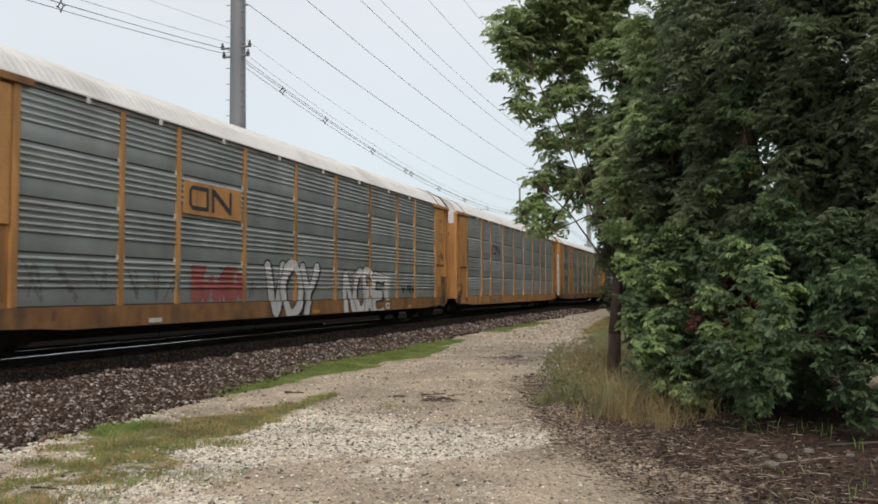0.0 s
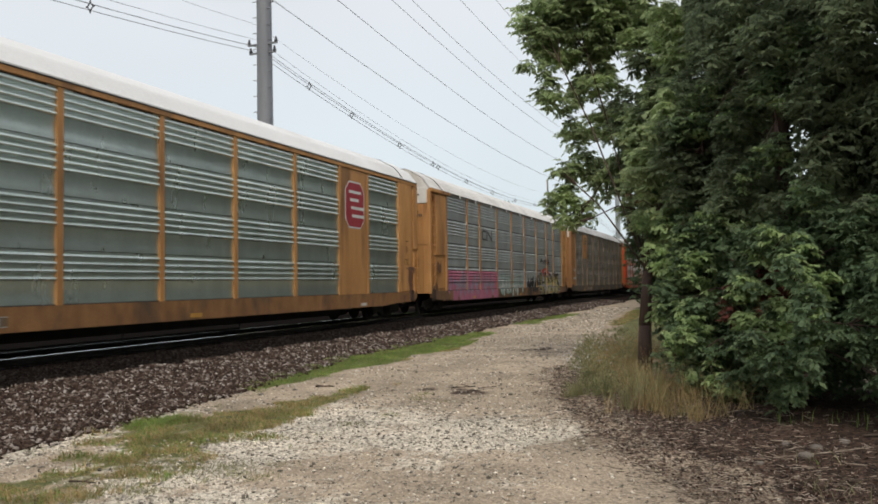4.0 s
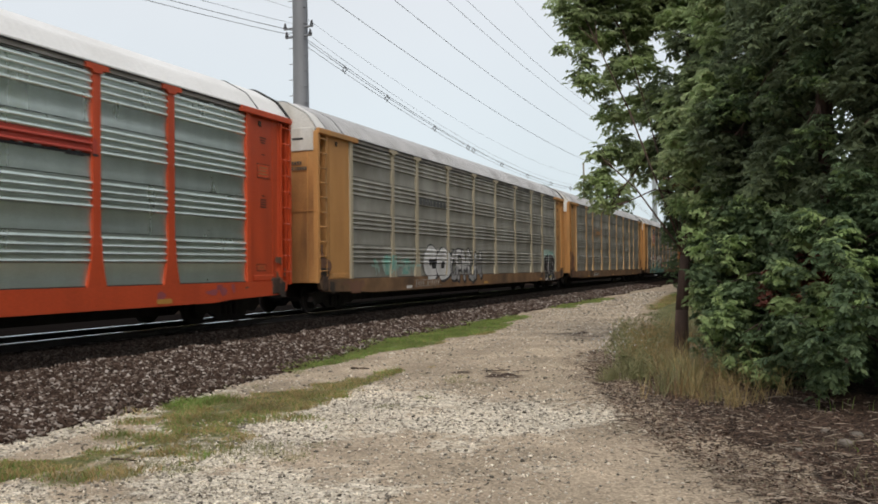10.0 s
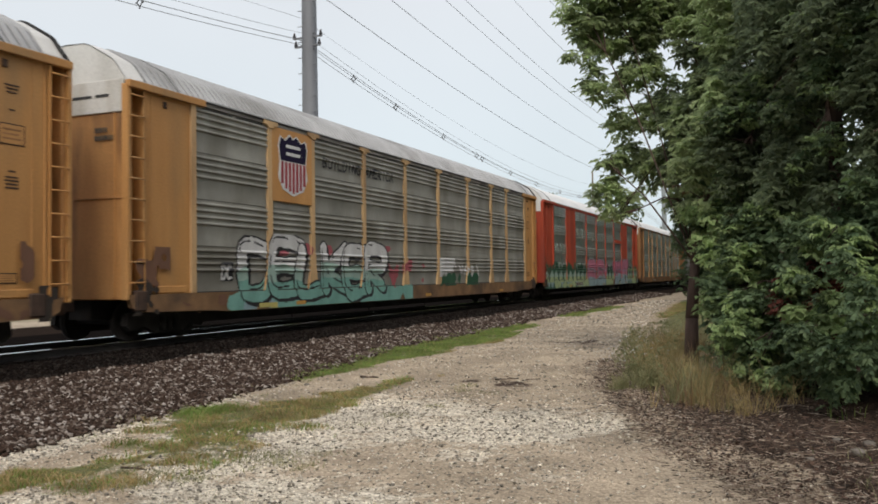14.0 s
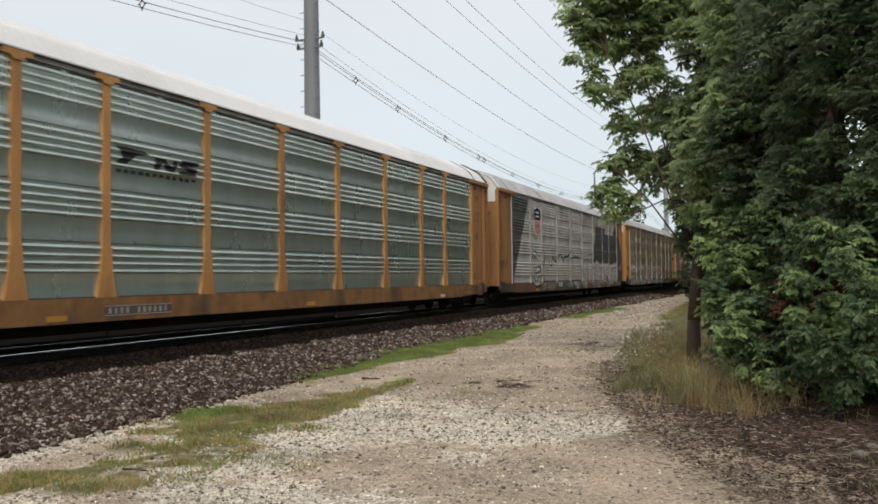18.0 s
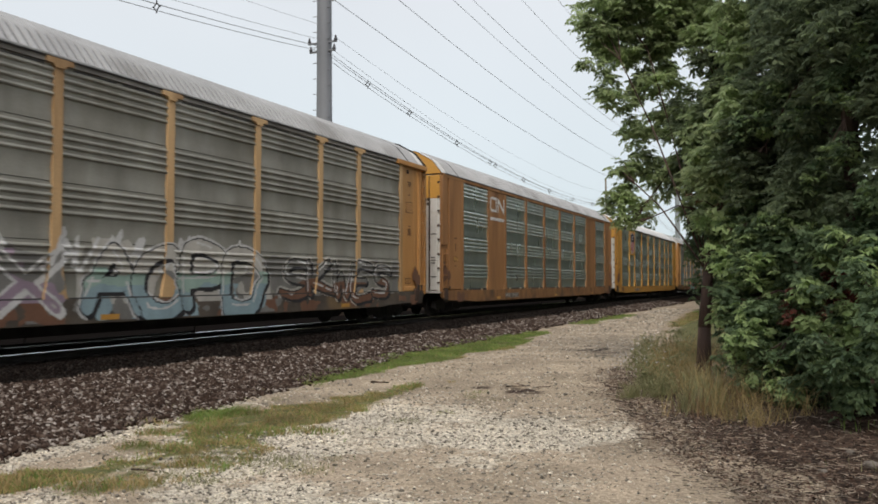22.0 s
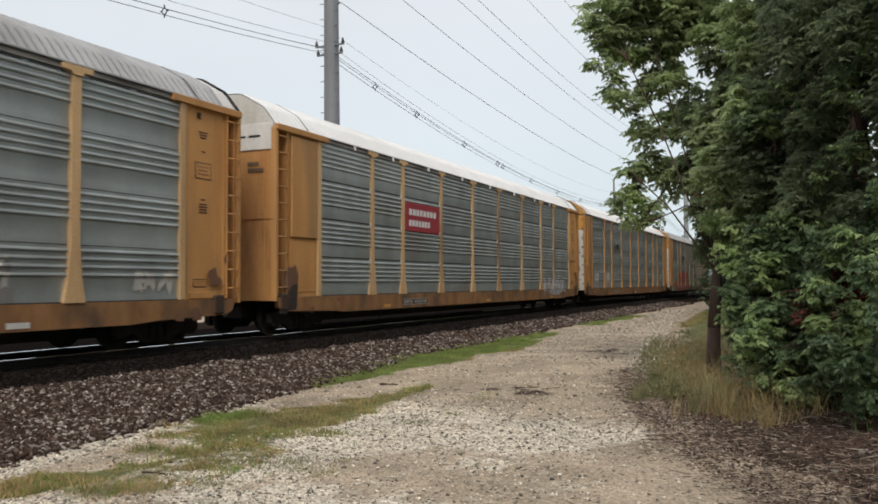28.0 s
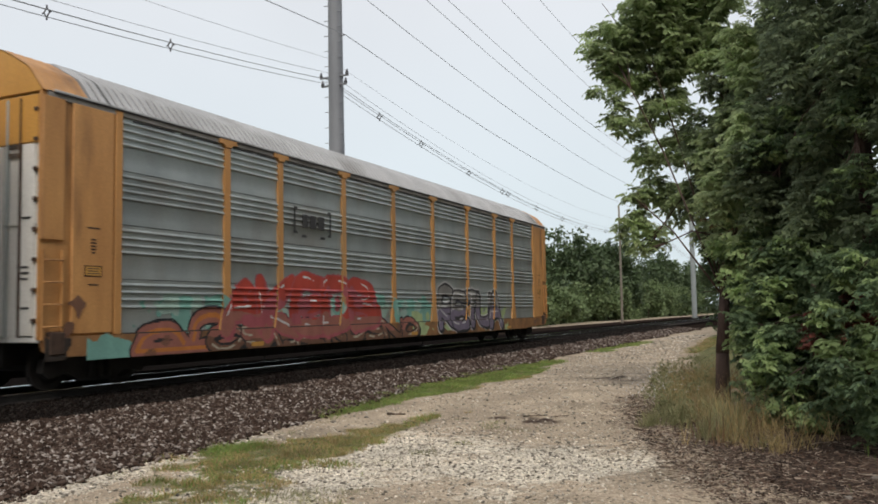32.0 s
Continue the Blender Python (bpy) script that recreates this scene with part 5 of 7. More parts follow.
def autorack(spec):
    """One closed car-carrying wagon, its front end at the origin, the viewer's side towards +x."""
    car = tagged(new("autorack_car"), spec["label"], "freight car", group="train of autorack cars")
    B = bounds(spec)
    S, P, E, R = spec["sheet"], spec["post"], spec["end_paint"], spec["roof"]
    # frame
    def under(bm):
        box(bm, -0.30, 0.30, 0.3, CAR_LEN - 0.3, 0.50, 0.98)
        prism(bm, [(3.0, 0.5), (3.6, 0.27), (CAR_LEN - 3.6, 0.27), (CAR_LEN - 3.0, 0.5), (CAR_LEN - 3.0, 0.9), (3.0, 0.9)], "x", -0.14, 0.14)
        tube(bm, (-0.45, 3.8, 0.088), (-0.45, 19.0, 0.088), 0.036, seg=6)
        for y in (4.0, 9.0, 14.0, 19.0):
            tube(bm, (-0.45, y, 0.088), (-0.45, y, 0.7), 0.02, seg=6)
        for k in range(12):
            y = 3.2 + k * 1.95
            box(bm, -1.45, 1.45, y - 0.06, y + 0.06, 0.66, 0.98)
        box(bm, -1.45, 1.42, 0.25, CAR_LEN - 0.25, 0.94, 1.0)
    put("underframe", shared("underframe", under), SOOT, car, label="soot-black underframe")
    def sill(bm):
        out = [(0.35, SILL0 + 0.10), (2.6, SILL0 + 0.05), (3.3, SILL0), (CAR_LEN - 3.3, SILL0), (CAR_LEN - 2.6, SILL0 + 0.05), (CAR_LEN - 0.45, SILL0 + 0.10), (CAR_LEN - 0.25, SILL0 + 0.2), (CAR_LEN - 0.15, SILL1), (0.03, SILL1), (0.12, SILL0 + 0.2)]
        prism(bm, out, "x", -0.06, 0.05)
    for s in (1, -1):
        put("side_sill", shared("side_sill", sill), spec["sill"], car, (s * (HALF - 0.03), 0, 0))
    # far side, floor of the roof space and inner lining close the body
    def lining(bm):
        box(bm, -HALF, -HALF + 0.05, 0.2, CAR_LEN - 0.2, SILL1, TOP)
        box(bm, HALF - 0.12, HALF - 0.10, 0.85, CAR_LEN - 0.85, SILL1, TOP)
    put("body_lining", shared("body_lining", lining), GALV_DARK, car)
    # corrugated sheets
    levels = 4
    h = (TOP - 0.10 - SILL1) / levels
    solid = spec.get("solid", {})
    flush = spec.get("flush", True)
    hw = POST_W[spec["post_kind"]] / 2 if flush else 0.0
    for c in range(9):
        y0, y1 = B[c], B[c + 1]
        if c in solid:
            put("solid_panel", plate(-0.02, 0.03, 0.0, y1 - y0, 0, TOP - 0.10 - SILL1), solid[c], car, (HALF - 0.03, y0, SILL1), "plain painted steel panel")
            continue
        for k in range(levels):
            m = spec["sheets"](c, k) if "sheets" in spec else S
            ya, yb = y0 + (hw if c > 0 else 0), y1 - (hw if c < 8 else 0)
            put("screen_panel", sheet_mesh(spec["style"], yb - ya, h), m, car, (HALF - 0.03, ya, SILL1 + k * h))
            if k == 0 and "slots" in spec:
                put("foot_slot", plate(0.0, 0.014, 0.0, yb - ya, 0.0, 0.05, 0), PAINT_BLACK, car, (HALF - 0.03, ya, SILL1 + 0.022), "dark slot under the sheet")
                for q in (0.2, 0.75):
                    put("foot_clip", plate(0.0, 0.03, -0.09, 0.09, 0.0, 0.075, 0.008), POST_PALE, car, (HALF - 0.03, ya + (yb - ya) * q, SILL1), "painted clip at the sheet's foot")
            if spec["style"] == "bolted":
                tagged(put("bolt_row", shared(("bolt_row", round(yb - ya, 2)), lambda bm: [box(bm, 0.0, 0.018, (yb - ya) * q - 0.022, (yb - ya) * q + 0.022, 0.12, 0.165) for q in (0.14, 0.38, 0.62, 0.86)]), GALV_DARK, car, (HALF - 0.034, ya, SILL1 + k * h), "row of dark bolt heads"), kind="stuff")
            if spec["style"] == "five" and k:
                put("panel_joint", plate(-0.02, 0.004, 0, yb - ya, -0.012, 0.028, 0), PAINT_BLACK, car, (HALF - 0.03, ya, SILL1 + k * h), "dark gap between two sheets")
        if spec["style"] != "five":
            for q in (0.12, 0.54):
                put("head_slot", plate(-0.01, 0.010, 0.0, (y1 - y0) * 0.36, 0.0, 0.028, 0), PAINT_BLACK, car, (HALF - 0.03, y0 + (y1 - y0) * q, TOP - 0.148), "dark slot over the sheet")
                put("head_strip", plate(-0.01, 0.014, 0.0, (y1 - y0) * 0.36, 0.0, 0.018, 0), S, car, (HALF - 0.03, y0 + (y1 - y0) * q, TOP - 0.170))
        if spec["style"] == "five" and c < 8:
            for k in range(1, 4):
                for s in (-0.12, 0.09):
                    put("clip", plate(0, 0.03, 0, 0.035, -0.05, 0.05, 0), WHITE, car, (HALF - 0.03, y1 + s, SILL1 + k * h), "small white sheet clip")
            put("eave_clip", plate(0, 0.05, -0.05, 0.05, -0.12, 0.03, 0.01), spec["roof"], car, (HALF + 0.02, y0 + 0.62 * (y1 - y0), TOP))
    for i, y in enumerate(B):
        if i in (0, 9):
            put("corner_post", plate(-0.04, 0.055, -0.09, 0.09, 0, TOP - SILL1), P, car, (HALF - 0.03, y, SILL1))
        elif i not in spec.get("skip", ()):
            put("post", post_mesh(spec["post_kind"], flush, spec.get("capped", True)), P, car, (HALF - 0.03, y, SILL1))
    if "chord" in spec:
        put("top_chord", shared("top_chord", lambda bm: box(bm, -0.05, 0.05, 0.1, CAR_LEN - 0.1, -0.12, 0.02, 0.01)), spec["chord"], car, (HALF - 0.02, 0, TOP))
    else:
        put("top_chord", shared("top_angle", lambda bm: box(bm, -0.05, 0.028, 0.1, CAR_LEN - 0.1, -0.098, 0.01, 0.006)), CHORD_DULL, car, (HALF - 0.02, 0, TOP))
    # black strip stands in for the shadow below the eave lip
    put("eave_seal", shared("eave_seal", lambda bm: box(bm, -0.05, 0.050, 0.24, CAR_LEN - 0.07, 0.0, 0.020)), PAINT_BLACK, car, (HALF - 0.01, 0, TOP - 0.006), "black strip painting the shadow under the roof's edge")
    put("eave_lip", shared("eave_lip", lambda bm: box(bm, -0.05, 0.055, 0.22, CAR_LEN - 0.05, 0.0, 0.045, 0.008)), R, car, (HALF - 0.01, 0, TOP + 0.012))
    # end bays with ladder and pressed door pocket
    for a, b, face in ((-0.02, B[0], -1), (B[9], CAR_LEN, 1)):
        w = b - a
        bay = (a + 0.55, b) if face < 0 else (a, b - 0.55)
        if spec["end"] != "ladder":
            bay = (a, b)
        put("end_panel", plate(-0.04, 0.0, 0.0, bay[1] - bay[0], SILL1 - 0.05, TOP), E, car, (HALF - 0.03, bay[0], 0))
        pocket = (a + 0.66, b - 0.12) if face < 0 else (a + 0.12, b - 0.66)
        w_p = pocket[1] - pocket[0]
        pocketed = spec["style"] == "five"
        if spec["end"] == "ladder" and not pocketed:
            put("panel_seam", plate(0.0, 0.012, 0.0, 0.03, SILL1, TOP - 0.14, 0.004), E, car, (HALF - 0.03, pocket[0 if face < 0 else 1] + (0.03 if face < 0 else -0.16), 0))
            put("panel_foot", plate(0.0, 0.025, 0.0, w_p * 0.8, SILL1 + 0.02, SILL1 + 0.16, 0.01), E, car, (HALF - 0.03, pocket[0] + 0.1 * w_p, 0))
            put("lift_eye", plate(0.0, 0.03, -0.06, 0.06, TOP - 0.36, TOP - 0.22, 0.012), RUST, car, (HALF - 0.03, (pocket[0] + pocket[1]) / 2 - 0.15, 0), "small dark lifting eye")
        elif spec["end"] == "ladder":
            put("raised_panel", plate(0.0, 0.06, 0.0, w_p, 2.52, TOP - 0.16, 0.03), E, car, (HALF - 0.03, pocket[0], 0))
            put("lower_panel", plate(0.0, 0.012, 0.0, w_p - 0.1, SILL1 + 0.12, 2.44, 0.005), E, car, (HALF - 0.03, pocket[0] + 0.05, 0))
            put("pocket_lip", plate(0.0, 0.05, 0.0, 0.05, SILL1 + 0.05, 2.44, 0.01), E, car, (HALF - 0.03, pocket[1 if face > 0 else 0] - 0.03, 0))
        else:
            put("raised_panel", plate(0.0, 0.05, 0.0, w_p, SILL1 + 0.03, TOP - 0.08, 0.02), E, car, (HALF - 0.03, pocket[0], 0))
        ly = a + 0.06 if face < 0 else b - 0.47
        if spec["end"] == "ladder":
            put("ladder_recess", plate(-0.03, 0.0, 0.0, 0.57, SILL1 - 0.05, TOP), E, car, (HALF - 0.32, a if face < 0 else b - 0.57, 0))
            edge = bay[0] - 0.03 if face < 0 else bay[1] - 0.01
            put("recess_cheek", plate(-0.30, 0.03, 0.0, 0.04, SILL1 - 0.05, TOP), E, car, (HALF - 0.03, edge, 0))
            put("grab_post", plate(-0.10, 0.05, 0.0, 0.07, SILL1 - 0.1, TOP - 0.05, 0.01), E, car, (HALF - 0.02, a - 0.02 if face < 0 else b - 0.05, 0))
        if spec["end"] == "ladder":
            put("ladder", ladder_mesh(TOP - SILL1 - 0.1, 10), E, car, (HALF + 0.0, ly, SILL1 + 0.02))
            put("eave_hood", plate(-0.02, 0.10, 0.0, w + 0.35, TOP - 0.12, TOP + 0.03), spec.get("hood", E), car, (HALF - 0.02, a - (0.35 if face > 0 else 0.0), 0))
        else:
            put("ladder", ladder_mesh(1.55, 4), E, car, (HALF + 0.0, ly, SILL1 - 0.05))
            put("upper_pocket", plate(0.0, 0.045, 0.0, 0.5, SILL1 + 1.65, TOP - 0.05, 0.03), E, car, (HALF - 0.03, ly - 0.05, 0))
        # small stencils and placards
        X = HALF + (0.032 if spec["end"] == "ladder" else 0.022)
        mid = (pocket[0] + pocket[1]) / 2
        def stencil(y, z, ww, hh=0.028):
            put("stencil_bar", plate(0, 0.004, -ww / 2, ww / 2, 0, hh, 0), RUST, car, (X, y, z))
        def framed(x, y, z, ww, hh, fill):
            f = put("placard", plate(0, 0.004, -ww / 2, ww / 2, 0, hh, 0), RUST, car, (x, y, z), "small placard with a dark border")
            put("placard_face", plate(0, 0.003, -ww / 2 + 0.02, ww / 2 - 0.02, 0.02, hh - 0.02, 0), fill, f, (0.004, 0, 0))
            for q in range(3):
                put("placard_line", plate(0, 0.002, -ww * 0.36, ww * (0.36 - 0.1 * (q % 2)), 0, hh * 0.09, 0), BROWN_YELLOW if fill is not YELLOW_CLEAN else SILL_DARK, f, (0.007, 0, hh * (0.68 - 0.22 * q)))
        if spec["end"] == "ladder":
            if not pocketed:
                X -= 0.058
            if face > 0:
                framed(X, mid, 3.62, 0.52, 0.36, E)
            for z, ww in () if face < 0 else ((4.62, 0.3), (4.56, 0.24), (4.50, 0.2), (4.2, 0.12), (3.16, 0.14), (3.06, 0.26), (3.00, 0.28), (2.94, 0.24), (2.88, 0.26)):
                stencil(mid, z, ww)
            if face > 0:
                framed(HALF - (0.017 if pocketed else 0.026), mid - 0.1, 1.28, 0.42, 0.18, E)
        else:
            for z, ww in ((2.95, 0.3), (2.74, 0.12), (2.68, 0.14), (2.62, 0.12), (2.56, 0.12), (2.50, 0.08), (1.92, 0.22)):
                stencil(mid, z, ww)
            framed(X, mid, 2.08, 0.40, 0.2, YELLOW_CLEAN)
        put("handbrake_box" if face < 0 else "jacking_pad", plate(-0.06, 0.08, 0, 0.34, 0, 0.42, 0.03), RUST, car, (HALF - 0.03, a + (0.2 if face < 0 else w - 0.9), SILL0 + 0.12))
        end_door(car, a + 0.08 if face < 0 else b - 0.08, face, spec)
        # coupler
        def draw(bm):
            box(bm, -0.12, 0.12, 0, 0.42, 0.68, 0.92, 0.02)
            box(bm, -0.16, 0.16, 0.26, 0.42, 0.62, 0.96, 0.03)
        o = put("coupler", shared("coupler", draw), RUST, car, (0, 0 if face > 0 else 0, 0))
        o.location = (0, CAR_LEN - 0.05 if face > 0 else 0.05, 0)
        if face < 0:
            o.rotation_euler = (0, 0, math.pi)
    # roof
    e = spec.get("roof_ends")
    rise = 0.035 if R is ROOF_GREY else 0.004 if S is GALV_BRIGHT else 0.016
    if e:
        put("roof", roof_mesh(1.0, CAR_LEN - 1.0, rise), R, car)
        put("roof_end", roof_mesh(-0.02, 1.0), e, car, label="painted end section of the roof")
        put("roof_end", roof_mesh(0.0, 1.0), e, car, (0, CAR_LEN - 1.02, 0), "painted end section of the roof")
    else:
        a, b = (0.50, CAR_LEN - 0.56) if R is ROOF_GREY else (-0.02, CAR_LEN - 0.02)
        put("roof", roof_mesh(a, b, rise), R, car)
        if R is ROOF_GREY:
            put("roof_end", roof_mesh(0.0, 0.53, 0.004), ROOF_CREAM, car, (0, -0.02, 0), "pale smooth end sheet of the roof")
            put("roof_end", roof_mesh(0.0, 0.53, 0.004), ROOF_CREAM, car, (0, CAR_LEN - 0.56, 0), "pale smooth end sheet of the roof")
    def seam(bm):
        o = roof_outline(-0.012 if R is ROOF_WHITE else -0.024)
        for (xa, za), (xb, zb) in zip(o, o[1:]):
            tube(bm, (xa, 0, za), (xb, 0, zb), 0.016, seg=5)
    for y in (1.45, CAR_LEN - 1.45):
        put("roof_seam", shared(("roof_seam", R is ROOF_WHITE), seam), GALV_DARK, car, (0, y, 0), "dark seam across the roof")
    def gasket(bm):
        o = roof_outline(-0.022)
        for (xa, za), (xb, zb) in zip(o, o[1:]):
            tube(bm, (xa, 0, za), (xb, 0, zb), 0.036, seg=6)
    if spec.get("gasket", True):
        put("roof_gasket", shared("roof_gasket", gasket), RUBBER, car, (0, CAR_LEN - 0.1, 0), "black rubber roof edge seal")
    for y in (1.75, CAR_LEN - 2.05):
        build_bogie(car, y)
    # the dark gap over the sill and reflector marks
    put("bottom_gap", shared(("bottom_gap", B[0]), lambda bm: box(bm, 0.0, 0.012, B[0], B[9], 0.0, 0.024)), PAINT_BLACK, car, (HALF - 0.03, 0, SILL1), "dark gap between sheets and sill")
    seed = len(_done)
    _done.append(car)
    rng = random.Random(seed)
    for y in (5.6, 14.3, 22.9):
        put("reflector_mark", plate(0, 0.004, 0, 0.46, 0, 0.10, 0), YELLOW_CLEAN if rng.random() < 0.75 else WHITE, car, (HALF + 0.026, y + rng.uniform(-0.5, 0.5), SILL0 + 0.05), "small reflective mark")
    # number boards on the sill
    for y, w, hgt in spec.get("numbers", ((6.9, 2.3, 0.27),)):
        z, x = SILL0 + 0.10, HALF + 0.022
        put("number_board", plate(0, 0.006, 0, w * 0.8, 0, hgt * 0.7, 0), SILL_DIRTY if hgt > 0.3 else SILL_DARK, car, (x, y, z), "dark board with worn pale figures")
        for q, wq, hq in ((0, w * 0.8, 0.014), (hgt * 0.7 - 0.014, w * 0.8, 0.014)):
            put("board_edge", plate(0, 0.004, 0, wq, 0, hq, 0), FIGURES, car, (x + 0.006, y, z + q))
        step = w * 0.8 / 12.0
        for k in range(11):
            if k != 4:
                put("figure_bar", plate(0, 0.004, 0, step * 0.34, 0, hgt * 0.4, 0), FIGURES, car, (x + 0.007, y + step * (0.6 + k), z + hgt * 0.15))
    return car


# ============ paint on the cars: emblems, stencils, graffiti ============
def paint_mat(name, col, dark=0.75, rough=0.6):
    return mat("spray_" + name, col, tuple(c * dark for c in col), 2.4, rough, 0, fine=30, streak=2)


SPRAY = {k: paint_mat(k, c) for k, c in dict(
    white=(0.66, 0.66, 0.66), grey=(0.36, 0.36, 0.37), dim=(0.22, 0.215, 0.205), black=(0.022, 0.022, 0.026), pink=(0.50, 0.17, 0.26), rose=(0.40, 0.10, 0.12), red=(0.45, 0.06, 0.04),
    faded=(0.36, 0.14, 0.11), orange=(0.55, 0.20, 0.05), yellow=(0.58, 0.50, 0.16), teal=(0.20, 0.42, 0.36), mint=(0.36, 0.50, 0.44), sky=(0.30, 0.42, 0.47), pine=(0.025, 0.10, 0.055),
    lime=(0.40, 0.50, 0.26), violet=(0.20, 0.17, 0.24), primer=(0.085, 0.09, 0.09), mauve=(0.34, 0.26, 0.33), umber=(0.19, 0.095, 0.06), soot=(0.045, 0.034, 0.028), cream=(0.50, 0.46, 0.36), chalk=(0.52, 0.50, 0.46)).items()}


def seg_dist(Y, Z, lines):
    d = np.full(Y.shape, 9.0)
    for line in lines:
        for (a, b), (c, e) in zip(line, line[1:]):
            vx, vz = c - a, e - b
            q = np.clip(((Y - a) * vx + (Z - b) * vz) / max(1e-9, vx * vx + vz * vz), 0, 1)
            d = np.minimum(d, np.hypot(Y - a - q * vx, Z - b - q * vz))
    return d


GLYPHS = {
    "A": (((0, 0), (0.5, 1), (1, 0)), ((0.2, 0.38), (0.8, 0.38))), "B": (((0, 0), (0, 1), (0.75, 0.9), (0.75, 0.6), (0, 0.52), (0.9, 0.42), (0.9, 0.1), (0, 0)),),
    "C": (((1, 0.9), (0.3, 1), (0, 0.7), (0, 0.3), (0.3, 0), (1, 0.1)),), "D": (((0, 0), (0, 1), (0.7, 0.95), (1, 0.6), (1, 0.4), (0.7, 0.05), (0, 0)),),
    "E": (((1, 1), (0, 1), (0, 0), (1, 0)), ((0, 0.5), (0.8, 0.5))), "G": (((1, 0.9), (0.3, 1), (0, 0.7), (0, 0.3), (0.3, 0), (1, 0.05), (1, 0.45), (0.6, 0.45)),),
    "I": (((0.5, 0), (0.5, 1)),), "L": (((0, 1), (0, 0), (0.9, 0)),), "M": (((0, 0), (0.05, 1), (0.5, 0.35), (0.95, 1), (1, 0)),), "N": (((0, 0), (0, 1), (1, 0), (1, 1)),),
    "O": (((0.3, 0), (0, 0.35), (0, 0.7), (0.35, 1), (0.7, 1), (1, 0.65), (1, 0.3), (0.65, 0), (0.3, 0)),), "R": (((0, 0), (0, 1), (0.85, 0.95), (0.85, 0.55), (0, 0.48), (0.95, 0)),),
    "T": (((0, 1), (1, 1)), ((0.5, 1), (0.5, 0))), "U": (((0, 1), (0, 0.2), (0.3, 0), (0.7, 0), (1, 0.2), (1, 1)),), "V": (((0, 1), (0.5, 0), (1, 1)),),
    "K": (((0, 0), (0, 1)), ((0.95, 1), (0, 0.42), (1, 0))), "S": (((1, 0.88), (0.5, 1), (0.05, 0.8), (0.2, 0.55), (0.85, 0.45), (0.95, 0.15), (0.5, 0), (0, 0.1)),), "P": (((0, 0), (0, 1), (0.85, 0.95), (0.85, 0.5), (0, 0.45)),),
    "W": (((0, 1), (0.25, 0), (0.5, 0.7), (0.75, 0), (1, 1)),), "X": (((0, 0), (1, 1)), ((0, 1), (1, 0))), "H": (((0, 0), (0, 1)), ((1, 0), (1, 1)), ((0, 0.5), (1, 0.5))),
    "Y": (((0, 1), (0.5, 0.5), (1, 1)), ((0.5, 0.5), (0.4, 0))), "!": (((0.45, 1), (0.5, 0.4)), ((0.5, 0.06), (0.5, 0.04)))}


def word(text, y0, y1, z0, z1, gap=0.25):
    """The strokes of a word set into a box."""
    cell = (y1 - y0) / (len(text) + gap * (len(text) - 1))
    out = []
    for i, ch in enumerate(text):
        a = y0 + i * cell * (1 + gap)
        for line in GLYPHS.get(ch, ()):
            out.append([(a + p * cell, z0 + q * (z1 - z0)) for p, q in line])
    return out


def wild(y0, y1, z0, z1, step, seed, bend=0.3):
    """Wild, unreadable lettering: thick interlocking loops and arrows in a row."""
    rng = random.Random(seed)
    out, y = [], y0
    while y < y1 - step * 0.5:
        w = step * rng.uniform(0.75, 1.15)
        n = rng.randint(4, 6)
        line = []
        for k in range(n):
            line.append((y + w * rng.random(), z0 + (z1 - z0) * (rng.random() * 0.3 + (0.7 if k % 2 else 0.0))))
        out.append(line)
        if rng.random() < 0.6:
            out.append([(y + w * rng.uniform(-bend, 0.2), z0 + (z1 - z0) * rng.uniform(0.4, 0.6)), (y + w * rng.uniform(0.8, 1 + bend), z0 + (z1 - z0) * rng.uniform(0.35, 0.65))])
        y += step
    return out


def curve(points, steps=5):
    """A smooth line through points."""
    p = [points[0]] + list(points) + [points[-1]]
    out = []
    for a, b, c, d in zip(p, p[1:], p[2:], p[3:]):
        for i in range(steps):
            t = i / steps
            out.append(tuple(0.5 * (2 * b[j] + (c[j] - a[j]) * t + (2 * a[j] - 5 * b[j] + 4 * c[j] - d[j]) * t * t + (3 * b[j] - a[j] - 3 * c[j] + d[j]) * t ** 3) for j in (0, 1)))
    return out + [points[-1]]


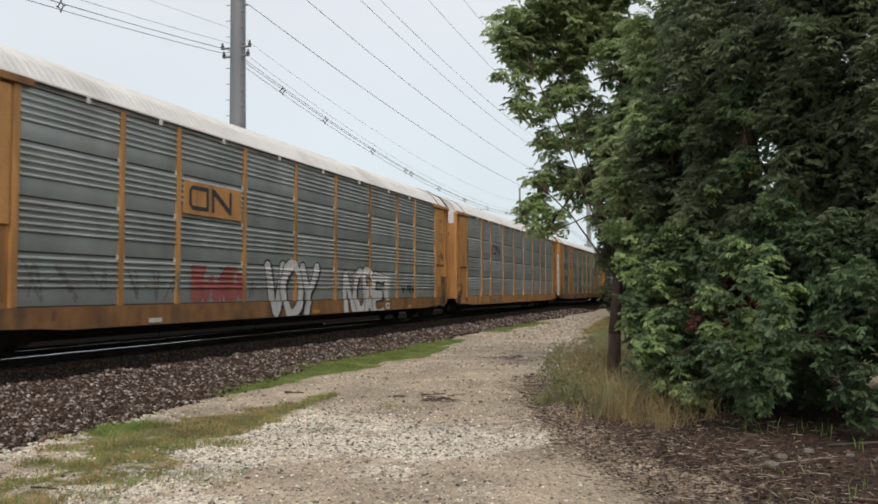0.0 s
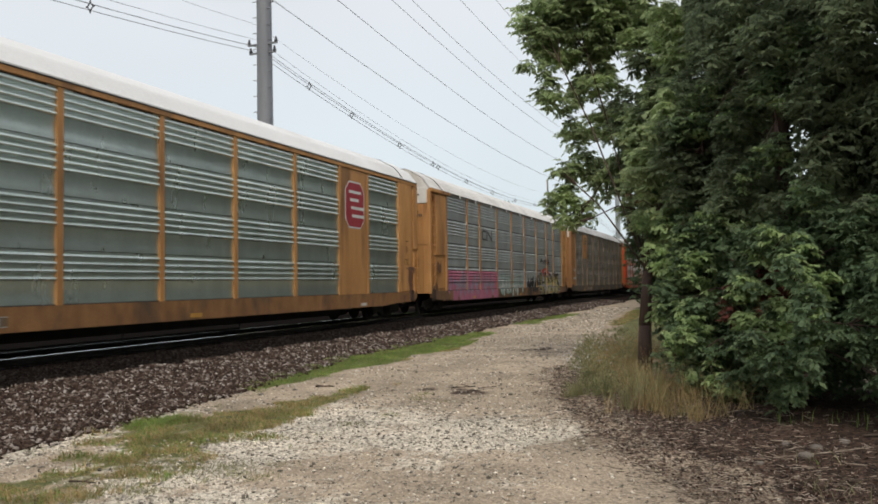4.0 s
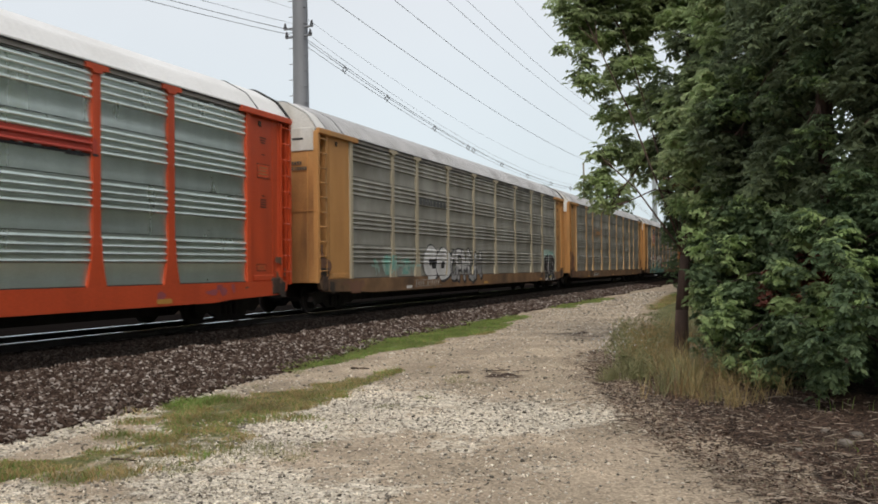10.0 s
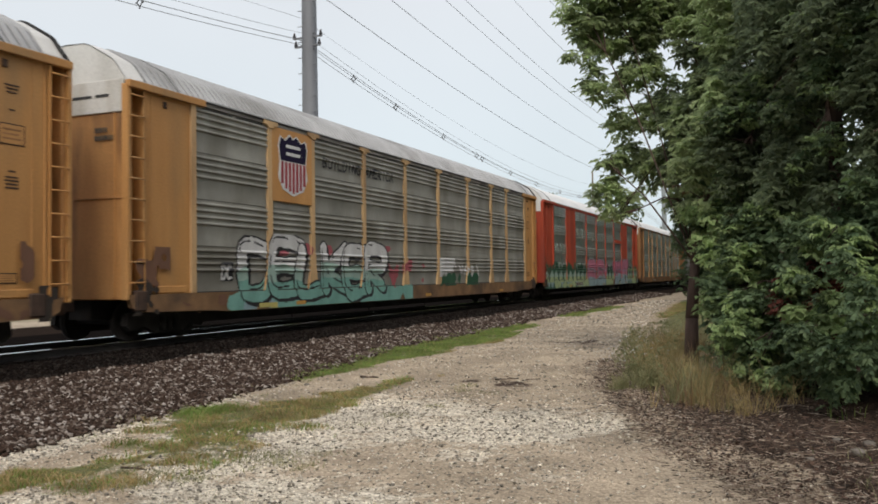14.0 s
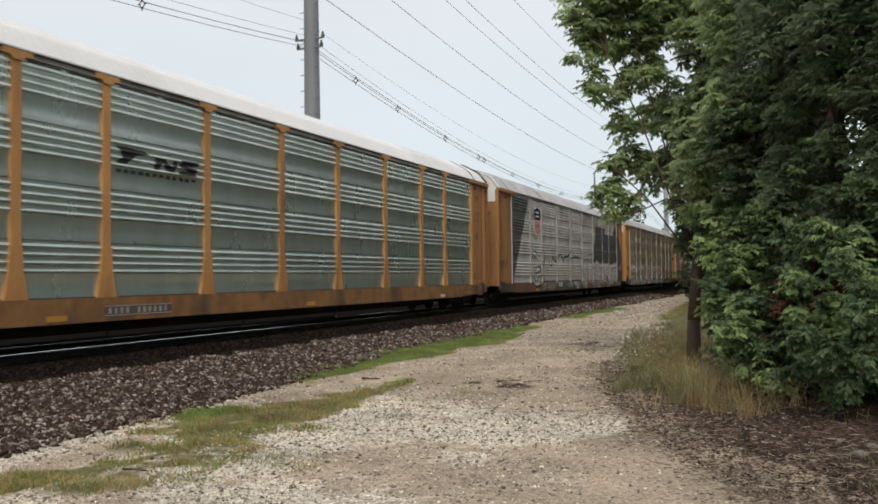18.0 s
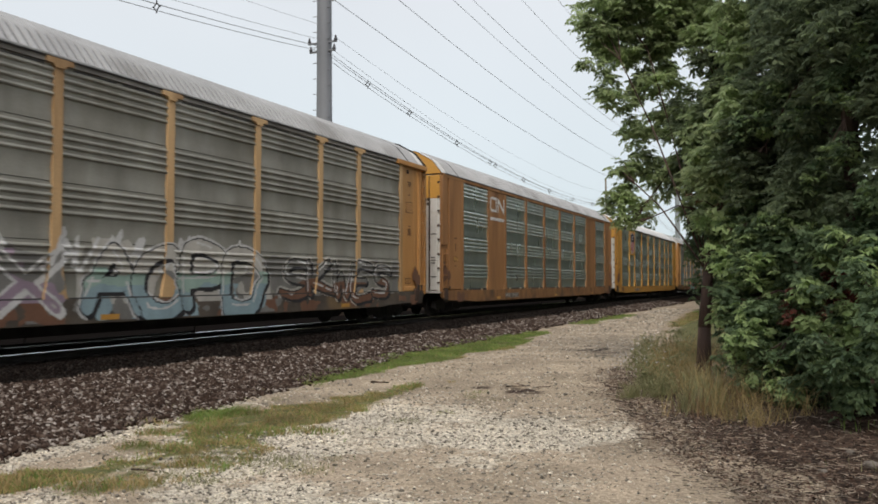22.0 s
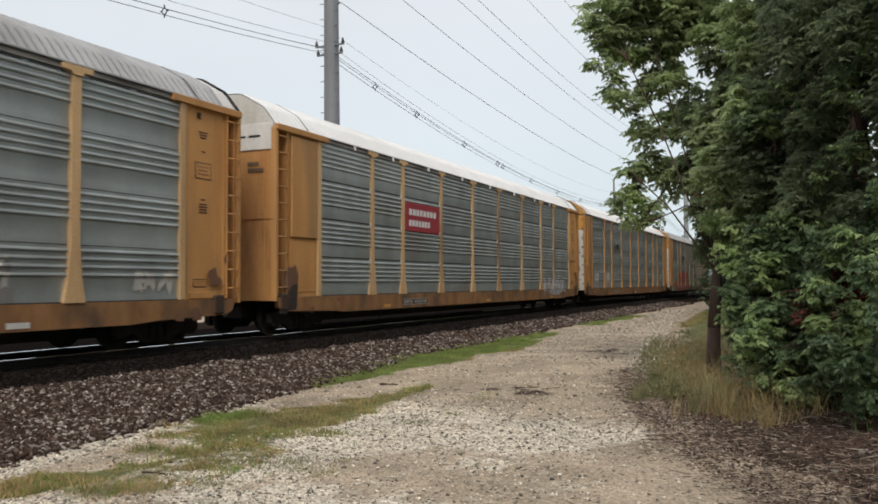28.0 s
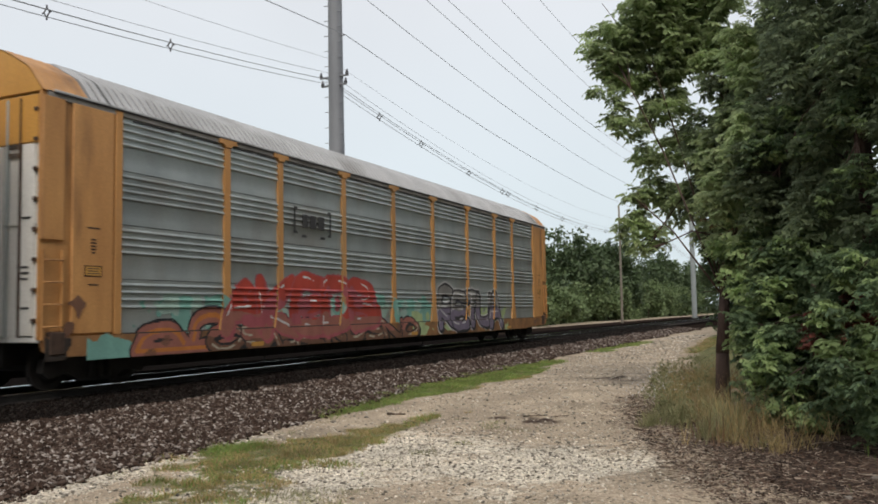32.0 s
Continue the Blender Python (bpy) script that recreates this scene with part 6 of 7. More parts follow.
def piece(text, y0, y1, z0, z1, w, fills, edge="black", rim=0.05, halo=None, gap=0.2, seed=1, sway=0.12, shine=None):
    """A graffiti piece: fat leaning letters, each over the last, with an edge, fills by height (share of the height, colour) and thin shine lines."""
    rng = random.Random(seed)
    cell = (y1 - y0) / (len(text) + gap * (len(text) - 1))
    layers, letters = [], []
    for i, ch in enumerate(text):
        a = y0 + i * cell * (1 + gap)
        lean, up, low = rng.uniform(-0.25, 0.3) * sway * 4, rng.uniform(-0.1, 0.14), rng.uniform(-0.12, 0.06)
        lines = []
        for line in GLYPHS.get(ch, ()):
            pts = []
            for p, q in line:
                zz = z0 + (z1 - z0) * (low + (1 + up - low) * q)
                pts.append((a + cell * (p + lean * (q - 0.5) + rng.uniform(-1, 1) * sway), zz + rng.uniform(-1, 1) * sway * 0.35 * (z1 - z0)))
            lines.append(curve(pts) if len(pts) > 2 else pts)
        letters.append(lines)
    if halo:
        layers.append((strokes([l for q in letters for l in q], w + rim + 0.045), halo))
    for lines in letters:
        layers.append((strokes([[(p + 0.07, q - 0.06) for p, q in l] for l in lines], w + rim * 0.7), edge))
        layers.append((strokes(lines, w + rim), edge))
        body = strokes(lines, w)
        for k, (share, colour) in enumerate(fills):
            layers.append((body, colour) if k == 0 else (both(body, lambda Y, Z, lim=z0 + share * (z1 - z0), sd=seed: Z > lim + 0.16 * value_noise(Y, Z, 0.5, sd)), colour))
        if shine:
            layers.append((both(scribble([[(p - w * 0.45, q + w * 0.45) for p, q in l] for l in lines], 0.024), both(strokes(lines, w), lambda Y, Z, sd=seed: value_noise(Y, Z, 0.3, sd + 2) > 0.1)), shine))
    return layers


def strokes(lines, w):
    return lambda Y, Z: seg_dist(Y, Z, lines) < w * (1 + 0.18 * value_noise(Y, Z, 0.35, 7))


def scribble(lines, w, keep=0.2):
    return lambda Y, Z: (seg_dist(Y, Z, lines) < w) & (value_noise(Y, Z, 0.25, 9) > keep - 1)


def area(y0, y1, z0, z1, ragged=0.12, seed=1):
    def f(Y, Z):
        n = ragged * value_noise(Y, Z, 0.45, seed) + ragged * 0.5 * value_noise(Y, Z, 0.15, seed + 1)
        return (Y > y0 + n) & (Y < y1 + n) & (Z > z0 + n) & (Z < z1 + n)
    return f


def cloud(y0, y1, z0, z1, share=0.0, scale=0.6, seed=1):
    def f(Y, Z):
        n = value_noise(Y, Z, scale, seed) + 0.5 * value_noise(Y, Z, scale * 0.4, seed + 3)
        q = np.minimum(np.minimum(Y - y0, y1 - Y) * 1.2, np.minimum(Z - z0, z1 - Z) * 2.0)
        return (q > 0) & (n + np.clip(q, 0, 0.5) > 0.45 - share)
    return f


def both(f, g):
    return lambda Y, Z: f(Y, Z) & g(Y, Z)


def teeth(y0, y1, z0, z1, pitch, phase=0.0):
    """A row of triangles standing on z0."""
    return lambda Y, Z: (Y > y0) & (Y < y1) & (Z > z0) & (Z < z0 + (z1 - z0) * (1 - 2 * np.abs(((Y - y0) / pitch + phase) % 1 - 0.5)))


def inside(poly):
    def f(Y, Z):
        r = np.zeros(Y.shape, bool)
        for (a, b), (c, e) in zip(poly, poly[1:] + poly[:1]):
            if b != e:
                r ^= ((b > Z) != (e > Z)) & (Y < (c - a) * (Z - b) / (e - b) + a)
        return r
    return f


def painted(car, spec, name, label, y0, y1, z0, z1, layers, cell=0.024, lift=0.0, kind=""):
    """Paint laid over ribs, posts and sill: thin strips that follow the metal's relief. layers: (mask, colour), later ones on top."""
    h = (TOP - 0.10 - SILL1) / 4
    B = bounds(spec)
    prof = [(SILL1 + k * h + z, d) for k in range(4) for z, d in rib_profile(spec["style"], h) if d >= 0]
    pz, pd = np.array([p[0] for p in prof]), np.array([p[1] for p in prof])
    zs = set(np.round(pz[(pz > z0) & (pz < z1)], 4)) | {z0, z1, SILL1 - 0.002, SILL1 + 0.002}
    zs = sorted(z for z in zs if z0 <= z <= z1)
    fine = []
    for a, b in zip(zs, zs[1:]):
        k = max(1, math.ceil((b - a) / 0.028))
        fine += [a + (b - a) * i / k for i in range(k)]
    zs = np.array(fine + [zs[-1]])
    ys = np.arange(y0, y1 + cell, cell)
    yc, zc = (ys[:-1] + ys[1:]) / 2, (zs[:-1] + zs[1:]) / 2
    Y, Z = np.meshgrid(yc, zc)
    idx = np.full(Y.shape, -1)
    mats = []
    for mask, colour in layers:
        m = SPRAY[colour]
        if m not in mats:
            mats.append(m)
        idx[mask(Y, Z)] = mats.index(m)
    flush = spec.get("flush", True)
    half_w = POST_W[spec["post_kind"]] / 2
    on_post, on_flare = np.zeros(Y.shape, bool), np.zeros(Y.shape, bool)
    for i, b in enumerate(B):
        if i not in spec.get("skip", ()):
            on_post |= (np.abs(Y - b) < (half_w if 0 < i < 9 else 0.09)) & (Z > SILL1)
            if spec["post_kind"] == "flared" and 0 < i < 9:
                on_flare |= (np.abs(Y - b) < np.interp(Z - SILL1, [p for p, q in FLARE], [q for p, q in FLARE]) + 0.02) & (Z > SILL1) & (Z < SILL1 + 0.95)
    flat = np.zeros(Y.shape, int)
    flat[on_post] = 1
    flat[on_flare] = 5
    for b in (B[0], B[9]):
        flat[(np.abs(Y - b) < 0.1) & (Z > SILL1)] = 3
    flat[(Z < SILL1)] = 2
    flat[((Y < B[0]) | (Y > B[9])) & (Z > SILL1)] = 3
    for c in spec.get("solid", {}):
        flat[(Y > B[c]) & (Y < B[c + 1]) & (Z > SILL1) & ~on_post] = 4
    depth = {1: 0.046 if flush else 0.072, 2: 0.052, 3: 0.057, 4: 0.032, 5: 0.057 if flush else 0.075}
    V, F, M = [], [], []
    key = idx * 8 + flat
    for r in range(len(zc)):
        if (idx[r] < 0).all():
            continue
        cut = np.flatnonzero(np.diff(key[r])) + 1
        lo = np.concatenate([[0], cut])
        hi = np.concatenate([cut, [len(yc)]])
        d0, d1 = np.interp(zs[r], pz, pd), np.interp(zs[r + 1], pz, pd)
        for a, b in zip(lo, hi):
            if idx[r, a] < 0:
                continue
            k = flat[r, a]
            e0, e1 = (depth[k], depth[k]) if k else (d0, d1)
            n = len(V)
            V += [(e0, ys[a], zs[r]), (e0, ys[b], zs[r]), (e1, ys[b], zs[r + 1]), (e1, ys[a], zs[r + 1])]
            F.append((n, n + 1, n + 2, n + 3))
            M.append(idx[r, a])
    ob = pydata(name, V, F, mats, car)
    ob.data.polygons.foreach_set("material_index", np.array(M, np.int32))
    ob.location = (HALF - 0.03 + 0.005 + lift, 0, 0)
    return tagged(ob, label, kind=kind)


def bars(car, y, z, w, hgt, n, colour, x=0.078, name="lettering_bar", rows=1, gap=0.3, label=""):
    """Lettering that cannot be read, as a row of plain bars."""
    cw = w / (n + gap * (n - 1))
    for r in range(rows):
        for i in range(n):
            put(name, plate(0, 0.004, 0, cw, 0, hgt, 0), colour, car, (HALF - 0.03 + x, y + i * cw * (1 + gap), z - r * hgt * 1.7), label)


def shield(car, y0, y1, z0, z1, x=0.05, worn=None):
    """A shield: dark blue head, red and white stripes, white rim."""
    w, h = y1 - y0, z1 - z0
    out = [(0, 0.80), (0.06, 0.95), (0.22, 0.90), (0.38, 1.0), (0.5, 0.94), (0.62, 1.0), (0.78, 0.90), (0.94, 0.95), (1, 0.80), (0.95, 0.55), (1, 0.3), (0.86, 0.1), (0.5, 0), (0.14, 0.1), (0, 0.3), (0.05, 0.55)]

    def rim(bm):
        prism(bm, [(-0.04 * w + p * w * 1.08, -0.03 * h + q * h * 1.06) for p, q in out], "x", 0, 0.004)

    def body(bm):
        prism(bm, [(p * w, q * h) for p, q in out if q <= 0.56], "x", 0.004, 0.008)

    def head(bm):
        prism(bm, [(0.05 * w, 0.56 * h)] + [(p * w, q * h) for p, q in out if q > 0.6] + [(0.95 * w, 0.56 * h)], "x", 0.004, 0.009)
    k = (round(w, 2), round(h, 2))
    white, blue, red = worn or (PAINT_WHITE, PAINT_BLUE, PAINT_RED)
    s = put("emblem", shared(("emblem", *k), rim), white, car, (HALF - 0.03 + x, y0, z0), "shield emblem with stripes under a dark head")
    put("emblem_field", shared(("emblem_field", *k), body), white, s)
    put("emblem_head", shared(("emblem_head", *k), head), blue, s)
    for i in range(7):
        yy = (0.06 + 0.135 * i) * w
        low = (0.17, 0.09, 0.05, 0.02, 0.05, 0.09, 0.17)[i]
        put("emblem_stripe", plate(0, 0.003, 0, 0.085 * w, low * h, 0.545 * h, 0), red, s, (0.008, yy, 0))
    for zz in (0.79, 0.66):
        put("emblem_bar", plate(0, 0.003, 0.24 * w, 0.76 * w, 0, 0.055 * h, 0), white, s, (0.009, 0, zz * h))


def board(car, y0, y1, z0, z1, m, label, name="sign_board"):
    return put(name, plate(-0.01, 0.046, 0, y1 - y0, 0, z1 - z0, 0.01), m, car, (HALF - 0.03, y0, z0), label)


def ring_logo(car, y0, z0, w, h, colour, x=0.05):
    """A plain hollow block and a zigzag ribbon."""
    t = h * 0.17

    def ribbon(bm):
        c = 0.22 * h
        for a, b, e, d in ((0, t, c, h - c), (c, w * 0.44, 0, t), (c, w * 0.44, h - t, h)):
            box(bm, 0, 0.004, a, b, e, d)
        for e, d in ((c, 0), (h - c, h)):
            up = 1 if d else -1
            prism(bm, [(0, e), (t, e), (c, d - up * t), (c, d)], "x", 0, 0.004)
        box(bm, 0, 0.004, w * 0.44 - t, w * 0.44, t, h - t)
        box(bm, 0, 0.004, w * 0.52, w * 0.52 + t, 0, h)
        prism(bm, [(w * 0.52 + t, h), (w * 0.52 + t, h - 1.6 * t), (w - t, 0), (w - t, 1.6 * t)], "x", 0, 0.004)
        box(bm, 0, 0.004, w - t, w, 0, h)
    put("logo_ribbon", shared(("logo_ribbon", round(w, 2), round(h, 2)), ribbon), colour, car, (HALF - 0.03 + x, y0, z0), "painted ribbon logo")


def bracket_logo(car, y0, z0, w, h, colour, x=0.045):
    t = 0.07
    for a, b, c, d in ((0, t, 0, h), (t, t * 2.2, 0, t), (t, t * 2.2, h - t, h), (w - t, w, 0, h), (w - 2.2 * t, w - t, 0, t), (w - 2.2 * t, w - t, h - t, h),
                       (w * 0.22, w * 0.36, 0.25 * h, 0.75 * h), (w * 0.42, w * 0.58, 0.25 * h, 0.75 * h), (w * 0.64, w * 0.8, 0.25 * h, 0.75 * h), (w * 0.2, w * 0.32, -0.12 * h, -0.02 * h), (w * 0.7, w * 0.82, -0.12 * h, -0.02 * h)):
        put("logo_bar", plate(0, 0.004, 0, b - a, 0, d - c, 0), colour, car, (HALF - 0.03 + x, y0 + a, z0 + c))


def octagon(car, y0, y1, z0, z1):
    w, h, c = y1 - y0, z1 - z0, 0.3

    def plain(bm):
        prism(bm, [(c, 0), (w - c, 0), (w, c), (w, h - c), (w - c, h), (c, h), (0, h - c), (0, c)], "x", 0, 0.004)

    def inner(bm):
        e = 0.05
        prism(bm, [(c, e), (w - c, e), (w - e, c), (w - e, h - c), (w - c, h - e), (c, h - e), (e, h - c), (e, c)], "x", 0.004, 0.008)
    s = put("emblem", shared(("octagon_rim", round(w, 2)), plain), PAINT_WHITE, car, (HALF - 0.03 + 0.033, y0, z0), "red octagonal emblem with white rim and bars")
    put("emblem_field", shared(("octagon_field", round(w, 2)), inner), PAINT_RED, s)
    for i in range(4):
        put("emblem_bar", plate(0, 0.003, 0, (0.62, 0.45, 0.7, 0.62)[i] * w, 0, 0.1, 0), PAINT_WHITE, s, (0.008, (0.2 + 0.05 * i) * w, h * (0.74 - 0.17 * i)))


# ---- what is painted on each car ----
def marks_0(car, sp):
    board(car, 7.15, 9.75, 3.2, 4.02, YELLOW, "yellow logo board")
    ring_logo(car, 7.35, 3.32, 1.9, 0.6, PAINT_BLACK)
    painted(car, sp, "graffiti", "white outlined graffiti letters and a faded red block", 2.1, 26.5, SILL0 + 0.01, 2.3, [
        (scribble([curve(l) for l in wild(2.2, 4.8, 1.1, 1.95, 0.8, 1)], 0.022), "dim"), (scribble([curve(l) for l in wild(5.2, 7.0, 1.1, 1.8, 0.6, 6)], 0.022), "dim"), (cloud(7.5, 10.1, 0.57, 1.98, 0.25, 0.7), "faded"),
        (both(area(7.6, 9.9, 0.9, 1.9), scribble([curve(l) for l in wild(7.6, 9.9, 1.0, 1.8, 0.6, 2)], 0.05)), "rose"), (scribble([curve(l) for l in wild(10.2, 10.9, 1.0, 1.7, 0.5, 3)], 0.025), "dim"),
        *piece("VOY", 11.15, 14.3, 0.72, 1.9, 0.17, ((0, "white"),), gap=0.1, seed=5, sway=0.08), *piece("NORE", 16.6, 20.1, 0.68, 1.85, 0.17, ((0, "white"),), gap=0.06, seed=9, sway=0.07),
        (inside([(20.25, 1.9), (20.85, 1.95), (20.7, 0.95), (20.35, 0.95)]), "white"), (area(20.35, 20.75, 0.62, 0.85, 0.02), "white"), (area(20.48, 20.62, 0.68, 0.80, 0.01), "black"),
        (scribble([curve(l) for l in wild(22.2, 23.8, 1.2, 1.6, 0.4, 4)], 0.025), "black"), (scribble([curve(l) for l in wild(24.3, 26.0, 1.2, 1.65, 0.4, 5)], 0.022), "chalk")])
    painted(car, sp, "tag", "brown scrawled tag on the end panel", 27.0, 28.0, 2.6, 3.2, [(scribble([curve(l) for l in wild(27.05, 27.9, 2.7, 3.05, 0.25, 7)], 0.018), "umber")], 0.02)


def marks_1(car, sp):
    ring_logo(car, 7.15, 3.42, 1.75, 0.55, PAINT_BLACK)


def marks_2(car, sp):
    octagon(car, 5.15, 6.6, 3.2, 4.75)
    octagon(car, 22.05, 23.5, 3.2, 4.75)


def marks_3(car, sp):
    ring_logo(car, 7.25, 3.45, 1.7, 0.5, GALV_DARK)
    w = wild(19.9, 25.6, 0.5, 1.75, 1.1, 31)
    painted(car, sp, "graffiti", "pink blocks, pale scrawls and bold black and yellow graffiti", 2.1, 26.5, SILL0 + 0.01, 3.05, [
        (cloud(2.1, 10.0, 0.57, 1.9, 0.85, 0.8, 4), "pink"), (both(cloud(2.1, 10.0, 0.57, 1.9, 0.85, 0.8, 4), strokes(wild(2.3, 9.8, 0.8, 1.8, 1.0, 32), 0.10)), "mauve"),
        (strokes(wild(10.4, 15.5, 0.6, 1.75, 0.8, 33), 0.11), "teal"), (scribble(wild(10.4, 15.5, 0.6, 1.75, 0.8, 33), 0.05), "white"), (strokes(wild(16.6, 19.8, 0.6, 1.8, 0.7, 34), 0.10), "black"),
        (cloud(19.7, 22.6, 1.7, 2.25, 0.3), "red"), (strokes(w, 0.33), "white"), (strokes(w, 0.28), "black"), (scribble(w, 0.10), "yellow"), (strokes(wild(20.1, 25.2, 0.7, 1.5, 1.3, 35), 0.06), "grey"),
        (strokes(wild(19.9, 22.4, 2.45, 2.85, 0.45, 36), 0.05), "black"), (scribble(wild(23.4, 25.4, 1.7, 2.0, 0.5, 37), 0.03), "black")])


def marks_4(car, sp):
    b = board(car, 5.03, 6.85, 3.2, 5.08, YELLOW, "worn yellow emblem board")
    painted(car, sp, "graffiti", "thin white chalk scrawls on the end panel", 0.7, 1.9, 1.15, 2.45, [(scribble(wild(0.85, 1.45, 2.1, 2.35, 0.3, 41), 0.022), "white"), (scribble(wild(0.75, 1.6, 1.45, 1.75, 0.3, 42), 0.022), "white")], 0.025)
    shield(car, 5.35, 6.55, 3.55, 4.95, 0.047, (PALE_YELLOW, POST_SOOTY, BROWN_YELLOW))


def marks_5(car, sp):
    painted(car, sp, "logo_band", "faded red band of a logo over the ribs", 19.0, 21.75, 3.4, 3.9, [(area(19.05, 21.7, 3.56, 3.84, 0.01, 51), "red"), (area(19.05, 21.7, 3.49, 3.555, 0.01, 52), "black")])
    painted(car, sp, "stain", "dark grime on the side sill", 5.5, 26, SILL0 + 0.01, SILL1 - 0.01, [(cloud(5.5, 8.0, 0.62, 1.0, -0.1, 0.5, 3), "red"), (cloud(8.4, 12, 0.62, 0.98, -0.25, 0.4, 5), "rose"), (cloud(12, 26, 0.62, 0.98, -0.3, 0.5, 8), "rose")])


def marks_6(car, sp):
    bars(car, 7.1, 3.6, 2.55, 0.24, 8, GALV_DARK, 0.042)
    painted(car, sp, "graffiti", "white bubble graffiti with thin black outline", 3.0, 26.55, SILL0 + 0.01, 2.25, [
        (cloud(3.2, 7.0, 1.1, 1.75, -0.1, 0.5, 64), "teal"), (scribble([curve(l) for l in wild(3.4, 7.0, 1.1, 1.7, 0.6, 65)], 0.03), "mint"),
        *piece("OO", 7.75, 9.9, 1.12, 1.85, 0.25, ((0, "white"),), gap=0.25, seed=61, sway=0.05), (area(8.35, 8.8, 1.35, 1.62, 0.05), "black"), (area(9.25, 9.6, 1.35, 1.55, 0.05), "black"),
        *piece("OPMUN", 10.2, 13.6, 0.95, 1.85, 0.115, ((0, "grey"), (0.35, "white")), gap=0.1, seed=62, rim=0.06), (both(cloud(11.6, 14.2, 0.9, 1.9, 0.0, 0.4, 66), cloud(11.6, 14.2, 0.9, 1.9, 0.1, 0.3, 67)), "dim"),
        (area(24.2, 26.1, 1.75, 2.1), "teal"), (cloud(24.0, 26.4, 1.6, 2.3, 0.2, 0.4, 68), "mint"), *piece("BUAR", 24.3, 26.2, 0.78, 1.75, 0.16, ((0, "black"),), edge="white", rim=0.03, gap=0.08, seed=63), (area(25.1, 25.5, 0.72, 0.82, 0.02), "yellow")])


def marks_7(car, sp):
    bracket_logo(car, 7.75, 3.38, 1.9, 0.5, YELLOW)
    painted(car, sp, "stain", "dark smudges low on the side", 4.9, 8.0, 1.05, 2.0, [(cloud(5.1, 6.6, 1.1, 1.9, 0.1, 0.5, 71), "dim")])


def slogan(car, sp, z):
    text, a, b = "BUILDING AMERICA", 7.55, 12.0
    cell = (b - a) / (len(text) + 0.35 * (len(text) - 1))
    for i, ch in enumerate(text):
        if ch != " ":
            y = a + i * cell * 1.35
            painted(car, sp, "letter", "black slogan letter", y - 0.06, y + cell + 0.06, z - 0.05, z + 0.4, [(strokes(word(ch, y, y + cell, z + 0.03, z + 0.28), 0.028), "black")], 0.02)


def marks_8(car, sp):
    board(car, 4.98, 6.9, 3.28, TOP - 0.1, PALE_YELLOW, "yellow emblem board")
    shield(car, 5.3, 6.6, 3.5, 5.02)
    slogan(car, sp, 4.4)
    painted(car, sp, "graffiti", "white and pale teal graffiti letters with black outline", 2.7, 20.8, SILL0 + 0.01, 2.45, [
        (cloud(3.0, 13.4, 0.57, 1.05, 0.7, 0.9, 82), "teal"), (cloud(3.2, 6.0, 0.57, 0.9, 0.2, 0.5, 83), "sky"), (cloud(4.0, 11.8, 1.9, 2.3, 0.15), "rose"), (cloud(11.4, 14.6, 0.95, 1.9, 0.1, 0.6, 89), "rose"),
        *piece("DELKER", 3.9, 11.3, 1.0, 2.05, 0.20, ((0, "teal"), (0.25, "mint"), (0.6, "white")), gap=0.1, seed=81, sway=0.11, shine="black"),
        (area(4.4, 5.2, 0.6, 0.72, 0.02), "yellow"), (area(2.95, 3.4, 1.25, 1.7, 0.03), "black"), (scribble(word("DC", 3.0, 3.35, 1.32, 1.62, 0.3), 0.03), "white"),
        (cloud(15.8, 17.6, 1.3, 2.0, 0.5, 0.6, 85), "white"), (cloud(15.8, 20.4, 0.95, 1.45, 0.5, 0.7, 86), "pine"), (strokes([curve(l) for l in wild(17.8, 20.2, 1.35, 1.75, 0.6, 87)], 0.05), "white")])


def marks_9(car, sp):
    put("logo_bar", plate(0, 0.005, 0, 2.7, 0, 0.24, 0), ORANGE, car, (HALF - 0.03 + 0.042, 19.05, 3.6), "red stripe of a logo")
    put("logo_bar", plate(0, 0.005, 0, 2.6, 0, 0.09, 0), GALV_DARK, car, (HALF - 0.03 + 0.042, 19.0, 3.48))
    painted(car, sp, "graffiti", "mural of dark pines, pale peaks and pink-blue lettering", 0.25, 28.4, SILL0 + 0.01, 2.5, [
        (area(0.25, 28.4, 0.95, 1.68, 0.06), "pine"), (teeth(0.25, 28.4, 1.5, 1.95, 0.6), "pine"), (cloud(0.25, 28.4, 1.5, 2.05, -0.05, 0.35, 95), "pine"), (area(0.25, 28.4, SILL0, 0.95, 0.05), "sky"), (teeth(0.25, 28.4, 0.9, 1.6, 1.05, 0.3), "lime"),
        (teeth(0.25, 28.4, 1.2, 1.6, 1.05, 0.3), "mint"), (teeth(0.25, 28.4, SILL0, 0.95, 0.7, 0.1), "pine"), (cloud(9, 28, 0.57, 0.95, 0.15, 1.2, 92), "umber"), (cloud(2, 28, 0.57, 0.95, 0.2, 0.8, 93), "lime"), (area(24.2, 28.4, 1.62, 1.72, 0.04), "lime"),
        (area(10.3, 16.4, 2.0, 2.4, 0.06), "primer"), *piece("EKEY", 10.7, 16.1, 0.85, 1.95, 0.30, ((0, "sky"), (0.3, "pink"), (0.62, "mauve"), (0.8, "pink")), rim=0.05, halo="white", gap=0.12, seed=91, sway=0.07),
        *piece("TART", 18.5, 24.2, 0.75, 1.98, 0.34, ((0, "sky"), (0.42, "pink"), (0.62, "mauve"), (0.7, "pink")), rim=0.05, halo="white", gap=0.10, seed=94, sway=0.06)])


